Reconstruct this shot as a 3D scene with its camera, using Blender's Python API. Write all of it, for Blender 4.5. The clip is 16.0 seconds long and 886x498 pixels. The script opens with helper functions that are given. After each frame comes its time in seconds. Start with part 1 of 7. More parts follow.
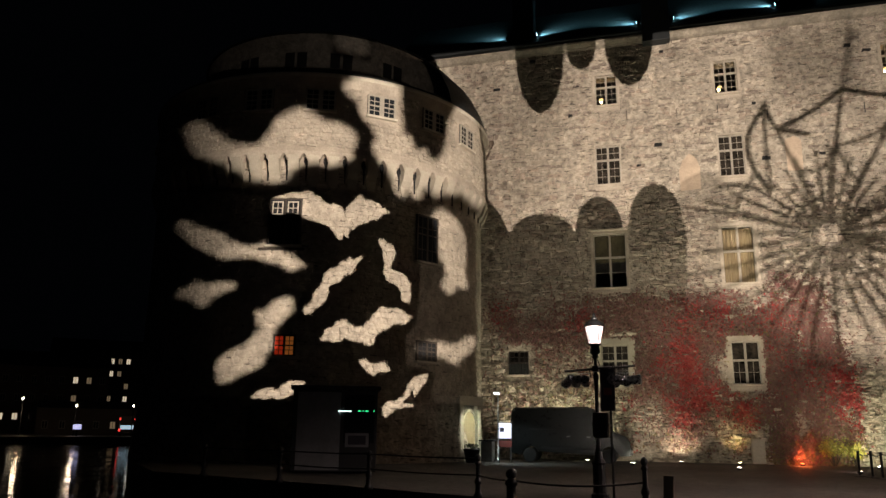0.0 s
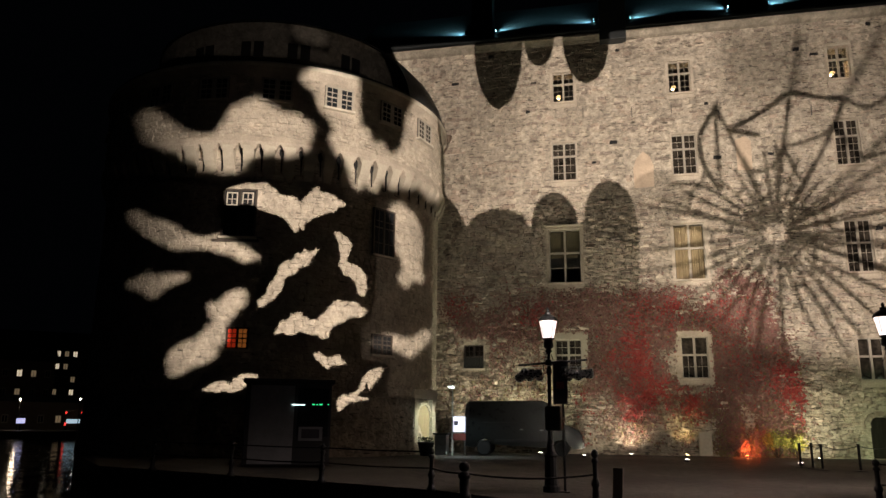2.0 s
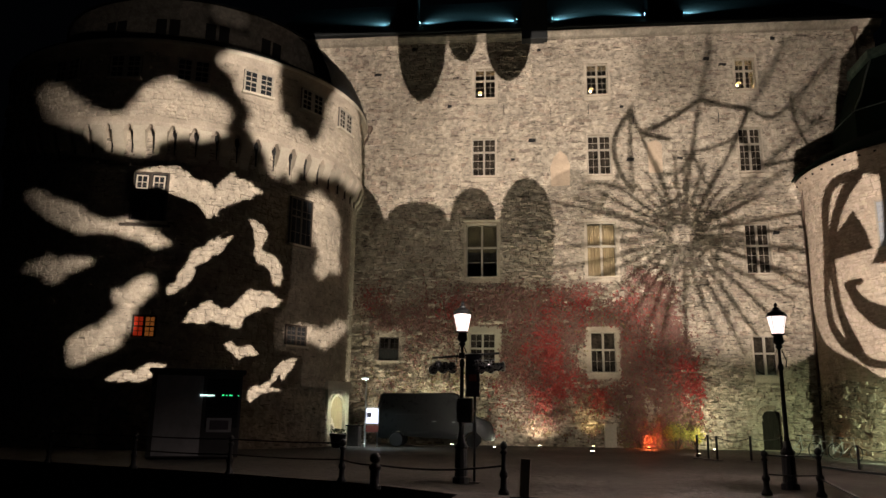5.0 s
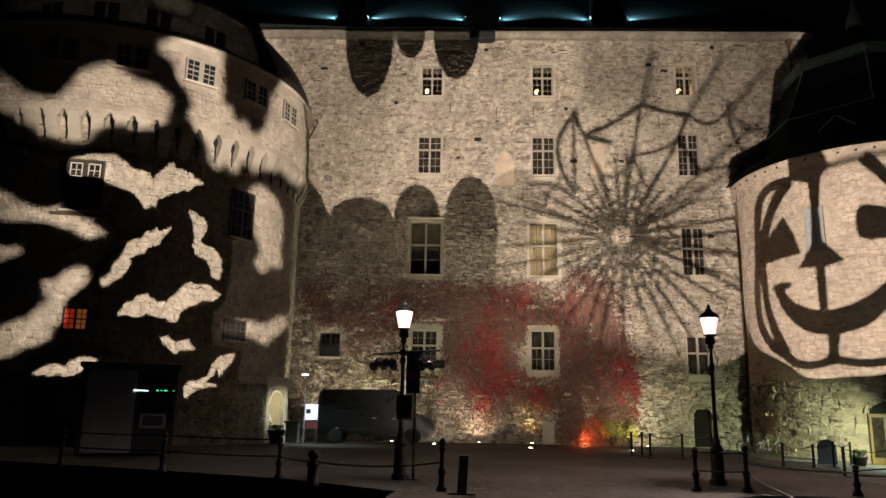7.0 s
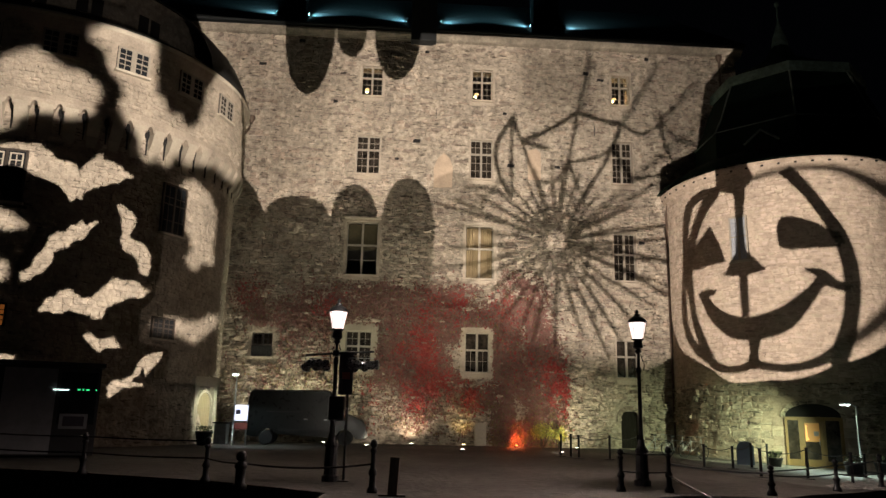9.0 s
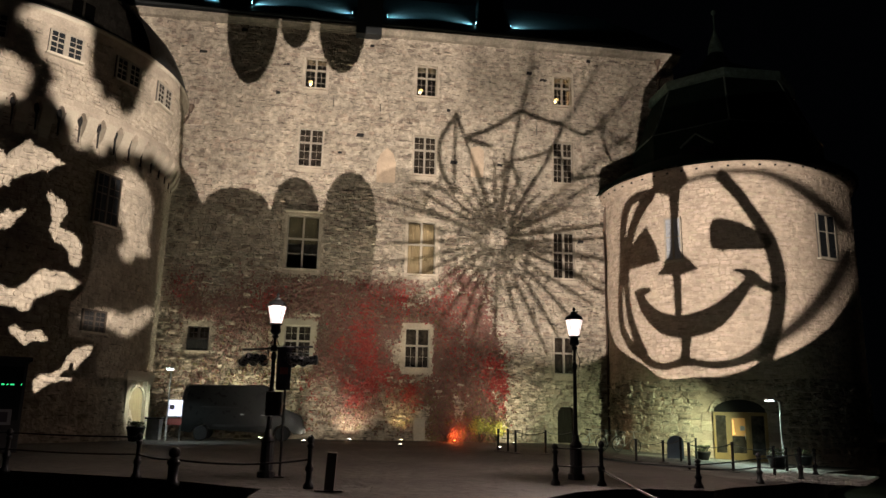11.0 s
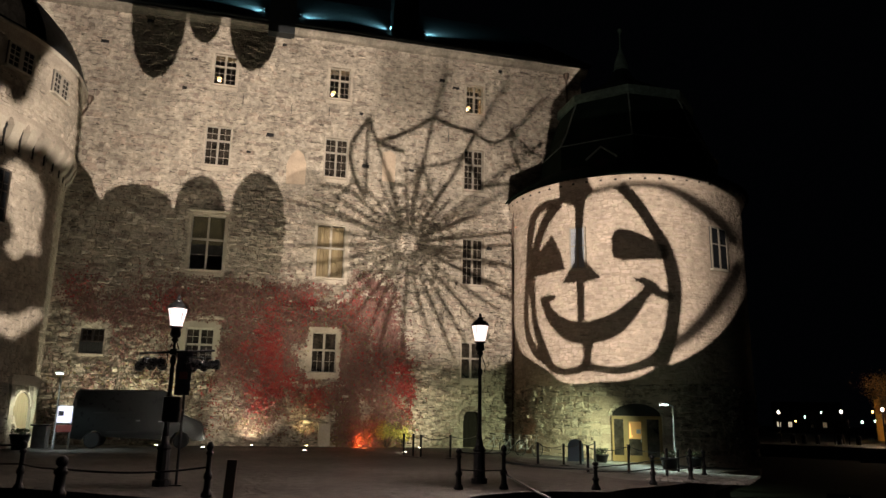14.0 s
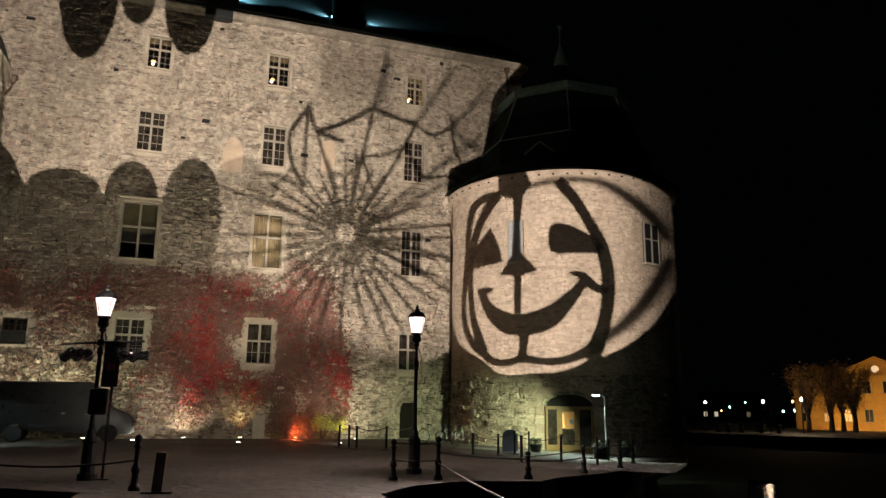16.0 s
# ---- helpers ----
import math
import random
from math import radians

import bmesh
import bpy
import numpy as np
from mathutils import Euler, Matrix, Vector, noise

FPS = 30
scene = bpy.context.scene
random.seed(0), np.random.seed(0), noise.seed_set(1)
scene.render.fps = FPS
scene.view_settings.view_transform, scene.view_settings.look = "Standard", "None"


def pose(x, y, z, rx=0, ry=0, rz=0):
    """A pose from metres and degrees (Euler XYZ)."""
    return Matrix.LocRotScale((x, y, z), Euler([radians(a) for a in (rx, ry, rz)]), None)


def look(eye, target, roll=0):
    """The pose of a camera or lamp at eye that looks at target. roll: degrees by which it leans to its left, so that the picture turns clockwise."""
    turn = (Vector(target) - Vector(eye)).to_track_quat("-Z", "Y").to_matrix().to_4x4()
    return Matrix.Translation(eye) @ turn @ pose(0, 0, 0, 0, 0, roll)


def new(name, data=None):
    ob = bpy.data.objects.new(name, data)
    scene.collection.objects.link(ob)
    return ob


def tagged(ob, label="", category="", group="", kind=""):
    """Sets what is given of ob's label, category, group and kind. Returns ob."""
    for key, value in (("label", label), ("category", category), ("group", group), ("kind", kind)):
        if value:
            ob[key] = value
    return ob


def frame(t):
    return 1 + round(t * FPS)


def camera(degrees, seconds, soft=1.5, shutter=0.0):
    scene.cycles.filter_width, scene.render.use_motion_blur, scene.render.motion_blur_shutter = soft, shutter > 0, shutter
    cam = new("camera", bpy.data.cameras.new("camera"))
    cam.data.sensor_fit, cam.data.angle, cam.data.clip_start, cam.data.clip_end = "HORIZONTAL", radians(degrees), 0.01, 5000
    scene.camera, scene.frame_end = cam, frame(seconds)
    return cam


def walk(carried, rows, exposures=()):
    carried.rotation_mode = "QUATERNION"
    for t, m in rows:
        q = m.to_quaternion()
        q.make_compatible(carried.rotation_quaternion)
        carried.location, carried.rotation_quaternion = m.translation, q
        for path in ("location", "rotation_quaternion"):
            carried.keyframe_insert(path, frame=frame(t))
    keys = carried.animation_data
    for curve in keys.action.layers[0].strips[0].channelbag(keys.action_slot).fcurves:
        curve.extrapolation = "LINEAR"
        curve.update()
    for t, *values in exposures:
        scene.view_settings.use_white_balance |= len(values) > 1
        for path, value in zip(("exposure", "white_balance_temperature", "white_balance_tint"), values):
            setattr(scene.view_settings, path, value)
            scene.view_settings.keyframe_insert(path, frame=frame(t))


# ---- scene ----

# ---------------------------------------------------------------- camera
cam = camera(61.27, 16.0, soft=1.5)
# seconds, eye x y z, yaw (to the left), pitch (up), roll
ROWS = [
    (0.0, 0.008, 0.115, 1.498, 20.01, 13.52, 0.70), (0.5, 0.011, 0.110, 1.495, 19.05, 13.40, 0.67),
    (1.0, 0.013, 0.117, 1.495, 18.18, 13.19, 0.60), (1.5, 0.015, 0.116, 1.496, 17.47, 13.11, 0.57),
    (2.0, 0.027, 0.105, 1.497, 16.61, 13.08, 0.61), (2.5, 0.034, 0.102, 1.496, 15.61, 12.97, 0.64),
    (3.0, 0.044, 0.095, 1.495, 14.49, 12.76, 0.60), (3.5, 0.049, 0.091, 1.492, 13.38, 12.61, 0.60),
    (4.0, 0.057, 0.088, 1.493, 12.34, 12.62, 0.67), (6.5, 0.074, 0.068, 1.490, 6.92, 12.39, 1.03),
    (7.0, 0.083, 0.066, 1.493, 5.82, 12.41, 1.08), (7.5, 0.087, 0.056, 1.494, 4.71, 12.61, 1.15),
    (8.0, 0.094, 0.048, 1.489, 3.61, 12.76, 1.16), (8.5, 0.103, 0.045, 1.494, 2.34, 12.67, 1.22),
    (9.0, 0.110, 0.036, 1.500, 0.89, 12.60, 1.30), (11.5, 0.141, -0.027, 1.508, -4.87, 12.33, 1.22),
    (12.0, 0.145, -0.033, 1.504, -6.24, 12.44, 1.15), (12.5, 0.150, -0.040, 1.508, -7.41, 12.47, 1.16),
    (13.0, 0.155, -0.053, 1.511, -8.47, 12.47, 1.24), (13.5, 0.160, -0.059, 1.509, -9.51, 12.64, 1.23),
    (14.0, 0.165, -0.054, 1.513, -10.65, 12.83, 1.00), (14.5, 0.177, -0.061, 1.508, -11.87, 12.80, 0.82),
    (15.0, 0.187, -0.068, 1.508, -13.06, 12.67, 0.74), (15.5, 0.197, -0.080, 1.503, -14.31, 12.48, 0.74),
    (16.0, 0.204, -0.105, 1.512, -15.38, 12.25, 0.75),
]


def ray_dir(az, el):
    """Unit vector; az to the right of +y, el up, in degrees."""
    a, e = radians(az), radians(el)
    return Vector((math.sin(a) * math.cos(e), math.cos(a) * math.cos(e), math.sin(e)))


walk(cam, [(t, look((x, y, z), Vector((x, y, z)) + ray_dir(-yaw, pitch), roll)) for t, x, y, z, yaw, pitch, roll in ROWS],
     [(0.0, 0.0), (16.0, 0.0)])

# ---------------------------------------------------------------- plan
WALL = pose(-4.84, 40.7, 0, 0, 0, 4.2)          # local x along the wall, -y towards the square
TOWER_L, R_L = Vector((-20.7, 36.93, 0)), 8.98
TOWER_R, R_R = Vector((19.03, 41.25, 0)), 6.75
PROJ = Vector((1.3, -2.75, 4.2))                # the slide projector behind the camera, for the wall
PROJ_BATS = Vector((11.0, -1.0, 5.5))           # the one for the large tower
PROJ_FACE = Vector((-7.5, -0.5, 5.5))           # the one for the round tower
AIMS = {"wall": (PROJ, -2.0, 11.0), "bats": (PROJ_BATS, -40.0, 7.0), "face": (PROJ_FACE, 33.0, 6.0)}
LAMP_A, LAMP_B = Vector((-2.62, 17.75, 0)), Vector((4.68, 18.6, 0))

# ---------------------------------------------------------------- world and lamps
world = bpy.data.worlds.new("night")
scene.world = world
world.use_nodes = True
bg = world.node_tree.nodes["Background"]
bg.inputs[0].default_value = (0.35, 0.42, 0.6, 1)
bg.inputs[1].default_value = 0.0012


def lamp(name, kind, m, power, colour, radius=0.1, angle=90, blend=0.5):
    data = bpy.data.lights.new(name, kind)
    data.energy, data.color, data.shadow_soft_size = power, colour, radius
    if kind == "SPOT":
        data.spot_size, data.spot_blend = radians(angle), blend
    ob = new(name, data)
    ob.matrix_world = m
    return ob


def toward(eye, target):
    return look(Vector(eye), Vector(target))


for key, power, cone in (("wall", 104000, 52), ("bats", 112000, 44), ("face", 108000, 42)):
    eye, az, el = AIMS[key]
    lamp("projector_lamp", "SPOT", toward(eye, eye + ray_dir(az, el)), power, (1.0, 0.865, 0.74), 0.0012, cone, 0.0)
RIG = LAMP_A + Vector((0.0, 0.1, 2.62))
lamp("rig_wash", "SPOT", toward(RIG + Vector((0.3, 0.9, 0.1)), (-2.2, 41.0, 7.5)), 2600, (1.0, 0.90, 0.75), 0.12, 60, 0.6)
lamp("lantern_light_a", "SPOT", pose(*(LAMP_A + Vector((0, 0, 3.62)))), 420, (1.0, 0.78, 0.68), 0.1, 168, 0.35)
lamp("lantern_light_b", "SPOT", pose(*(LAMP_B + Vector((0, 0, 3.62)))), 1500, (1.0, 0.78, 0.68), 0.1, 168, 0.35)

# ---------------------------------------------------------------- materials


def material(name, base, rough=0.8, metal=0.0, vary=0.25, scale=3.0, fine=40.0, bump=0.25, per="", tints=(), spread=0.3, ior=1.45, stretch=(1, 1, 1), mottle=0.0, crevice_shade=0.0):
    """Noise at two scales in colour and roughness, with relief; per: 'island' or 'object' for a shade of its own for each piece."""
    m = bpy.data.materials.new(name)
    m.use_nodes = True
    nt = m.node_tree
    b = nt.nodes["Principled BSDF"]
    coord = nt.nodes.new("ShaderNodeTexCoord")
    mp = nt.nodes.new("ShaderNodeMapping")
    mp.inputs["Scale"].default_value = stretch
    nt.links.new(coord.outputs["Object"], mp.inputs[0])
    big, small = nt.nodes.new("ShaderNodeTexNoise"), nt.nodes.new("ShaderNodeTexNoise")
    for n, s, d in ((big, scale, 4), (small, fine, 6)):
        n.inputs["Scale"].default_value, n.inputs["Detail"].default_value = s, d
        nt.links.new(mp.outputs[0], n.inputs["Vector"])

    def mix(kind, fac, a, c):
        n = nt.nodes.new("ShaderNodeMix")
        n.data_type, n.blend_type = "RGBA", kind
        for sock, v in ((n.inputs[0], fac), (n.inputs[6], a), (n.inputs[7], c)):
            if isinstance(v, (int, float)):
                sock.default_value = v
            elif isinstance(v, tuple):
                sock.default_value = (*v[:3], 1)
            else:
                nt.links.new(v, sock)
        return n.outputs[2]

    def ramp(src, lo, hi, a, c):
        n = nt.nodes.new("ShaderNodeMapRange")
        n.inputs[1].default_value, n.inputs[2].default_value, n.inputs[3].default_value, n.inputs[4].default_value = lo, hi, a, c
        nt.links.new(src, n.inputs[0])
        return n.outputs[0]

    col = base
    if per:
        if per == "island":
            rnd = nt.nodes.new("ShaderNodeNewGeometry").outputs["Random Per Island"]
        else:
            rnd = nt.nodes.new("ShaderNodeObjectInfo").outputs["Random"]
        if tints:
            cr = nt.nodes.new("ShaderNodeValToRGB")
            cr.color_ramp.interpolation = "CONSTANT" if len(tints) > 4 else "LINEAR"
            el = cr.color_ramp.elements
            while len(el) < len(tints):
                el.new(0.5)
            for i, tint in enumerate(tints):
                el[i].position, el[i].color = i / len(tints), (*tint, 1)
            nt.links.new(rnd, cr.inputs[0])
            col = cr.outputs[0]
        mul = nt.nodes.new("ShaderNodeMath")
        mul.operation = "MULTIPLY"
        nt.links.new(rnd, mul.inputs[0])
        mul.inputs[1].default_value = 37.13
        fr = nt.nodes.new("ShaderNodeMath")
        fr.operation = "FRACT"
        nt.links.new(mul.outputs[0], fr.inputs[0])
        bright = ramp(fr.outputs[0], 0, 1, 1 - spread, 1 + spread)
        comb = nt.nodes.new("ShaderNodeCombineColor")
        for i in range(3):
            nt.links.new(bright, comb.inputs[i])
        col = mix("MULTIPLY", 1.0, col, comb.outputs[0])
    k = ramp(big.outputs["Fac"], 0.3, 0.7, 1 - vary, 1 + vary)
    k2 = ramp(small.outputs["Fac"], 0.3, 0.7, 1 - vary * 0.6, 1 + vary * 0.6)
    for v in (k, k2):
        comb = nt.nodes.new("ShaderNodeCombineColor")
        for i in range(3):
            nt.links.new(v, comb.inputs[i])
        col = mix("MULTIPLY", 1.0, col, comb.outputs[0])
    mid = None
    if mottle:
        mid = nt.nodes.new("ShaderNodeTexNoise")
        mid.inputs["Scale"].default_value, mid.inputs["Detail"].default_value, mid.inputs["Distortion"].default_value = 3.4, 5, 0.6
        nt.links.new(mp.outputs[0], mid.inputs["Vector"])
        v = ramp(mid.outputs["Fac"], 0.32, 0.66, 1 - mottle, 1 + mottle * 0.55)
        comb = nt.nodes.new("ShaderNodeCombineColor")
        for i in range(3):
            nt.links.new(v, comb.inputs[i])
        col = mix("MULTIPLY", 1.0, col, comb.outputs[0])
    # Shade of narrow gaps in the masonry, painted as dark horizontal dashes.
    if crevice_shade:
        flat = nt.nodes.new("ShaderNodeMapping")
        flat.inputs["Scale"].default_value = (2.3, 2.3, 12.5)
        nt.links.new(coord.outputs["Object"], flat.inputs[0])
        dash = nt.nodes.new("ShaderNodeTexNoise")
        dash.inputs["Scale"].default_value, dash.inputs["Detail"].default_value, dash.inputs["Distortion"].default_value = 1.0, 3, 0.5
        nt.links.new(flat.outputs[0], dash.inputs["Vector"])
        low = ramp(dash.outputs["Fac"], 0.585, 0.66, 1, 1 - crevice_shade)
        comb = nt.nodes.new("ShaderNodeCombineColor")
        for i in range(3):
            nt.links.new(low, comb.inputs[i])
        col = mix("MULTIPLY", 1.0, col, comb.outputs[0])
    nt.links.new(col, b.inputs["Base Color"])
    nt.links.new(ramp(small.outputs["Fac"], 0.3, 0.7, max(rough - 0.12, 0.02), min(rough + 0.1, 1)), b.inputs["Roughness"])
    b.inputs["Metallic"].default_value, b.inputs["IOR"].default_value = metal, ior
    if bump:
        bp = nt.nodes.new("ShaderNodeBump")
        bp.inputs["Strength"].default_value, bp.inputs["Distance"].default_value = bump, 0.03
        nt.links.new(small.outputs["Fac"], bp.inputs["Height"])
        if mid:
            wide = nt.nodes.new("ShaderNodeBump")
            wide.inputs["Strength"].default_value, wide.inputs["Distance"].default_value = min(1.0, bump), 0.13
            nt.links.new(mid.outputs["Fac"], wide.inputs["Height"])
            nt.links.new(wide.outputs[0], bp.inputs["Normal"])
        nt.links.new(bp.outputs[0], b.inputs["Normal"])
    return m


def glow(name, colour, strength):
    m = bpy.data.materials.new(name)
    m.use_nodes = True
    b = m.node_tree.nodes["Principled BSDF"]
    b.inputs["Base Color"].default_value = (*colour, 1)
    b.inputs["Emission Color"].default_value = (*colour, 1)
    b.inputs["Emission Strength"].default_value = strength
    return m


STONES = ((0.434, 0.37, 0.294), (0.405, 0.345, 0.273), (0.444, 0.375, 0.299), (0.415, 0.36, 0.288), (0.425, 0.345, 0.273), (0.454, 0.385, 0.304), (0.386, 0.325, 0.258), (0.434, 0.365, 0.288),
          (0.289, 0.235, 0.191), (0.444, 0.38, 0.299), (0.396, 0.34, 0.278), (0.347, 0.275, 0.216))
M = {
    "stone": material("rubble_stone", (0.4, 0.35, 0.28), 0.92, vary=0.3, scale=0.6, fine=13, bump=1.0, per="island", tints=STONES, spread=0.11, mottle=0.36, crevice_shade=0.7),
    "stone_piece": material("rubble_stone_piece", (0.4, 0.35, 0.28), 0.92, vary=0.3, scale=0.6, fine=13, bump=1.0, per="object", tints=STONES, spread=0.11, mottle=0.36, crevice_shade=0.7),
    "tower_stone": material("worn_tower_stone", (0.4, 0.35, 0.28), 0.92, vary=0.2, scale=0.6, fine=13, bump=0.9, per="island", tints=((0.43, 0.37, 0.29), (0.40, 0.345, 0.275), (0.45, 0.385, 0.305), (0.39, 0.335, 0.265)), spread=0.05, mottle=0.2, crevice_shade=0.25),
    "tower_stone_piece": material("worn_tower_stone_piece", (0.4, 0.35, 0.28), 0.92, vary=0.2, scale=0.6, fine=13, bump=0.9, per="object", tints=((0.43, 0.37, 0.29), (0.40, 0.345, 0.275), (0.45, 0.385, 0.305), (0.39, 0.335, 0.265)), spread=0.05, mottle=0.2, crevice_shade=0.25),
    "mortar": material("lime_mortar", (0.415, 0.355, 0.283), 0.95, vary=0.25, scale=0.8, fine=9, bump=1.0, mottle=0.4, crevice_shade=0.68),
    "ashlar": material("pale_ashlar", (0.5, 0.40, 0.31), 0.9, vary=0.15, scale=0.8, fine=20, bump=0.8, mottle=0.15, crevice_shade=0.3, per="island",
                       tints=((0.52, 0.42, 0.33), (0.46, 0.37, 0.29), (0.55, 0.44, 0.36), (0.49, 0.41, 0.31), (0.53, 0.42, 0.34), (0.44, 0.35, 0.27), (0.50, 0.41, 0.32), (0.54, 0.44, 0.35), (0.42, 0.33, 0.26), (0.51, 0.41, 0.32)), spread=0.07),
    "ashlar_piece": material("pale_ashlar_piece", (0.5, 0.40, 0.31), 0.9, vary=0.15, scale=0.8, fine=20, bump=0.8, mottle=0.15, crevice_shade=0.3, per="object",
                             tints=((0.52, 0.42, 0.33), (0.46, 0.37, 0.29), (0.55, 0.44, 0.36), (0.49, 0.41, 0.31), (0.53, 0.42, 0.34), (0.44, 0.35, 0.27), (0.50, 0.41, 0.32), (0.54, 0.44, 0.35), (0.42, 0.33, 0.26), (0.51, 0.41, 0.32)), spread=0.07),
    "mortar_pale": material("pale_mortar", (0.48, 0.385, 0.30), 0.95, vary=0.2, scale=0.5, fine=14, bump=0.6, mottle=0.15, crevice_shade=0.3),
    "plaster": material("old_plaster", (0.41, 0.36, 0.285), 0.9, vary=0.16, scale=0.7, fine=12, bump=0.3),
    "patch": material("pink_plaster", (0.50, 0.385, 0.285), 0.9, vary=0.12, scale=0.9, fine=15, bump=0.3, mottle=0.12),
    "trim": material("sandstone_trim", (0.50, 0.45, 0.36), 0.85, vary=0.18, scale=1.5, fine=25, bump=0.35),
    "trim_old": material("weathered_window_trim", (0.40, 0.34, 0.27), 0.9, vary=0.25, scale=1.2, fine=14, bump=0.5),
    "roof": material("dark_sheet_roof", (0.014, 0.016, 0.017), 0.6, 0.0, vary=0.3, scale=0.6, fine=9, bump=0.2),
    # Shaded and lit copper: the roof's light is put into these two greens.
    "copper": material("green_copper", (0.014, 0.026, 0.02), 0.85, 0.0, vary=0.3, scale=0.5, fine=8, bump=0.2, ior=1.15),
    "copper_lit": material("lit_green_copper", (0.16, 0.24, 0.20), 0.8, 0.0, vary=0.3, scale=0.6, fine=8, bump=0.2, mottle=0.3),
    "wood_white": material("painted_window_frame", (0.34, 0.30, 0.245), 0.5, vary=0.1, scale=5, fine=40, bump=0.1),
    "wood_dark": material("dark_painted_wood", (0.055, 0.042, 0.032), 0.5, vary=0.25, scale=4, fine=30, bump=0.2, stretch=(1, 1, 0.2)),
    "cornice": material("weathered_cornice_render", (0.25, 0.215, 0.17), 0.9, vary=0.3, scale=0.9, fine=10, bump=0.5, mottle=0.25),
    # Pale to stand in for light caught along hips and dormer edge.
    "copper_edge": material("lit_copper_edge", (0.26, 0.32, 0.28), 0.5, vary=0.2, scale=2, fine=10, bump=0.1),
    "drum": material("weathered_drum_render", (0.2, 0.175, 0.145), 0.9, vary=0.3, scale=0.7, fine=10, bump=0.6, mottle=0.3),
    "asphalt": material("worn_asphalt", (0.068, 0.061, 0.055), 0.7, vary=0.45, scale=0.25, fine=22, bump=0.9, mottle=0.45),
    "iron": material("black_iron", (0.02, 0.02, 0.022), 0.45, 0.6, vary=0.2, scale=5, fine=40, bump=0.15),
    "steel": material("galvanised_steel", (0.42, 0.44, 0.45), 0.4, 0.8, vary=0.15, scale=5, fine=40, bump=0.1),
    # The rooms' lack of light is put into this dark base colour.
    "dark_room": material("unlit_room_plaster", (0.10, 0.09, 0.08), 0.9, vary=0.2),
}


def glass_material(name, colour, rough=0.03):
    m = bpy.data.materials.new(name)
    m.use_nodes = True
    b = m.node_tree.nodes["Principled BSDF"]
    b.inputs["Base Color"].default_value = (*colour, 1)
    b.inputs["Roughness"].default_value = rough
    b.inputs["Transmission Weight"].default_value = 1.0
    b.inputs["IOR"].default_value = 1.1
    return m


# Opaque glass; dim reflections are painted as its mottled brown.
M["glass"] = material("old_window_glass", (0.035, 0.028, 0.022), 0.15, vary=0.6, scale=1.3, fine=6, bump=0.1, mottle=0.5)
# Flat black for black parts, and for shade painted into openings and gaps.
M["flat_black"] = material("black_parts_and_shade", (0.012, 0.011, 0.011), 0.9, vary=0.1)
M["clear_glass"] = glass_material("clear_window_glass", (0.85, 0.88, 0.86))
M["water"] = material("moat_water", (0.003, 0.004, 0.005), 0.09, vary=0.2, scale=0.5, fine=0.5, bump=0.8, ior=1.33, stretch=(1, 1, 1))

# ---------------------------------------------------------------- mesh helpers


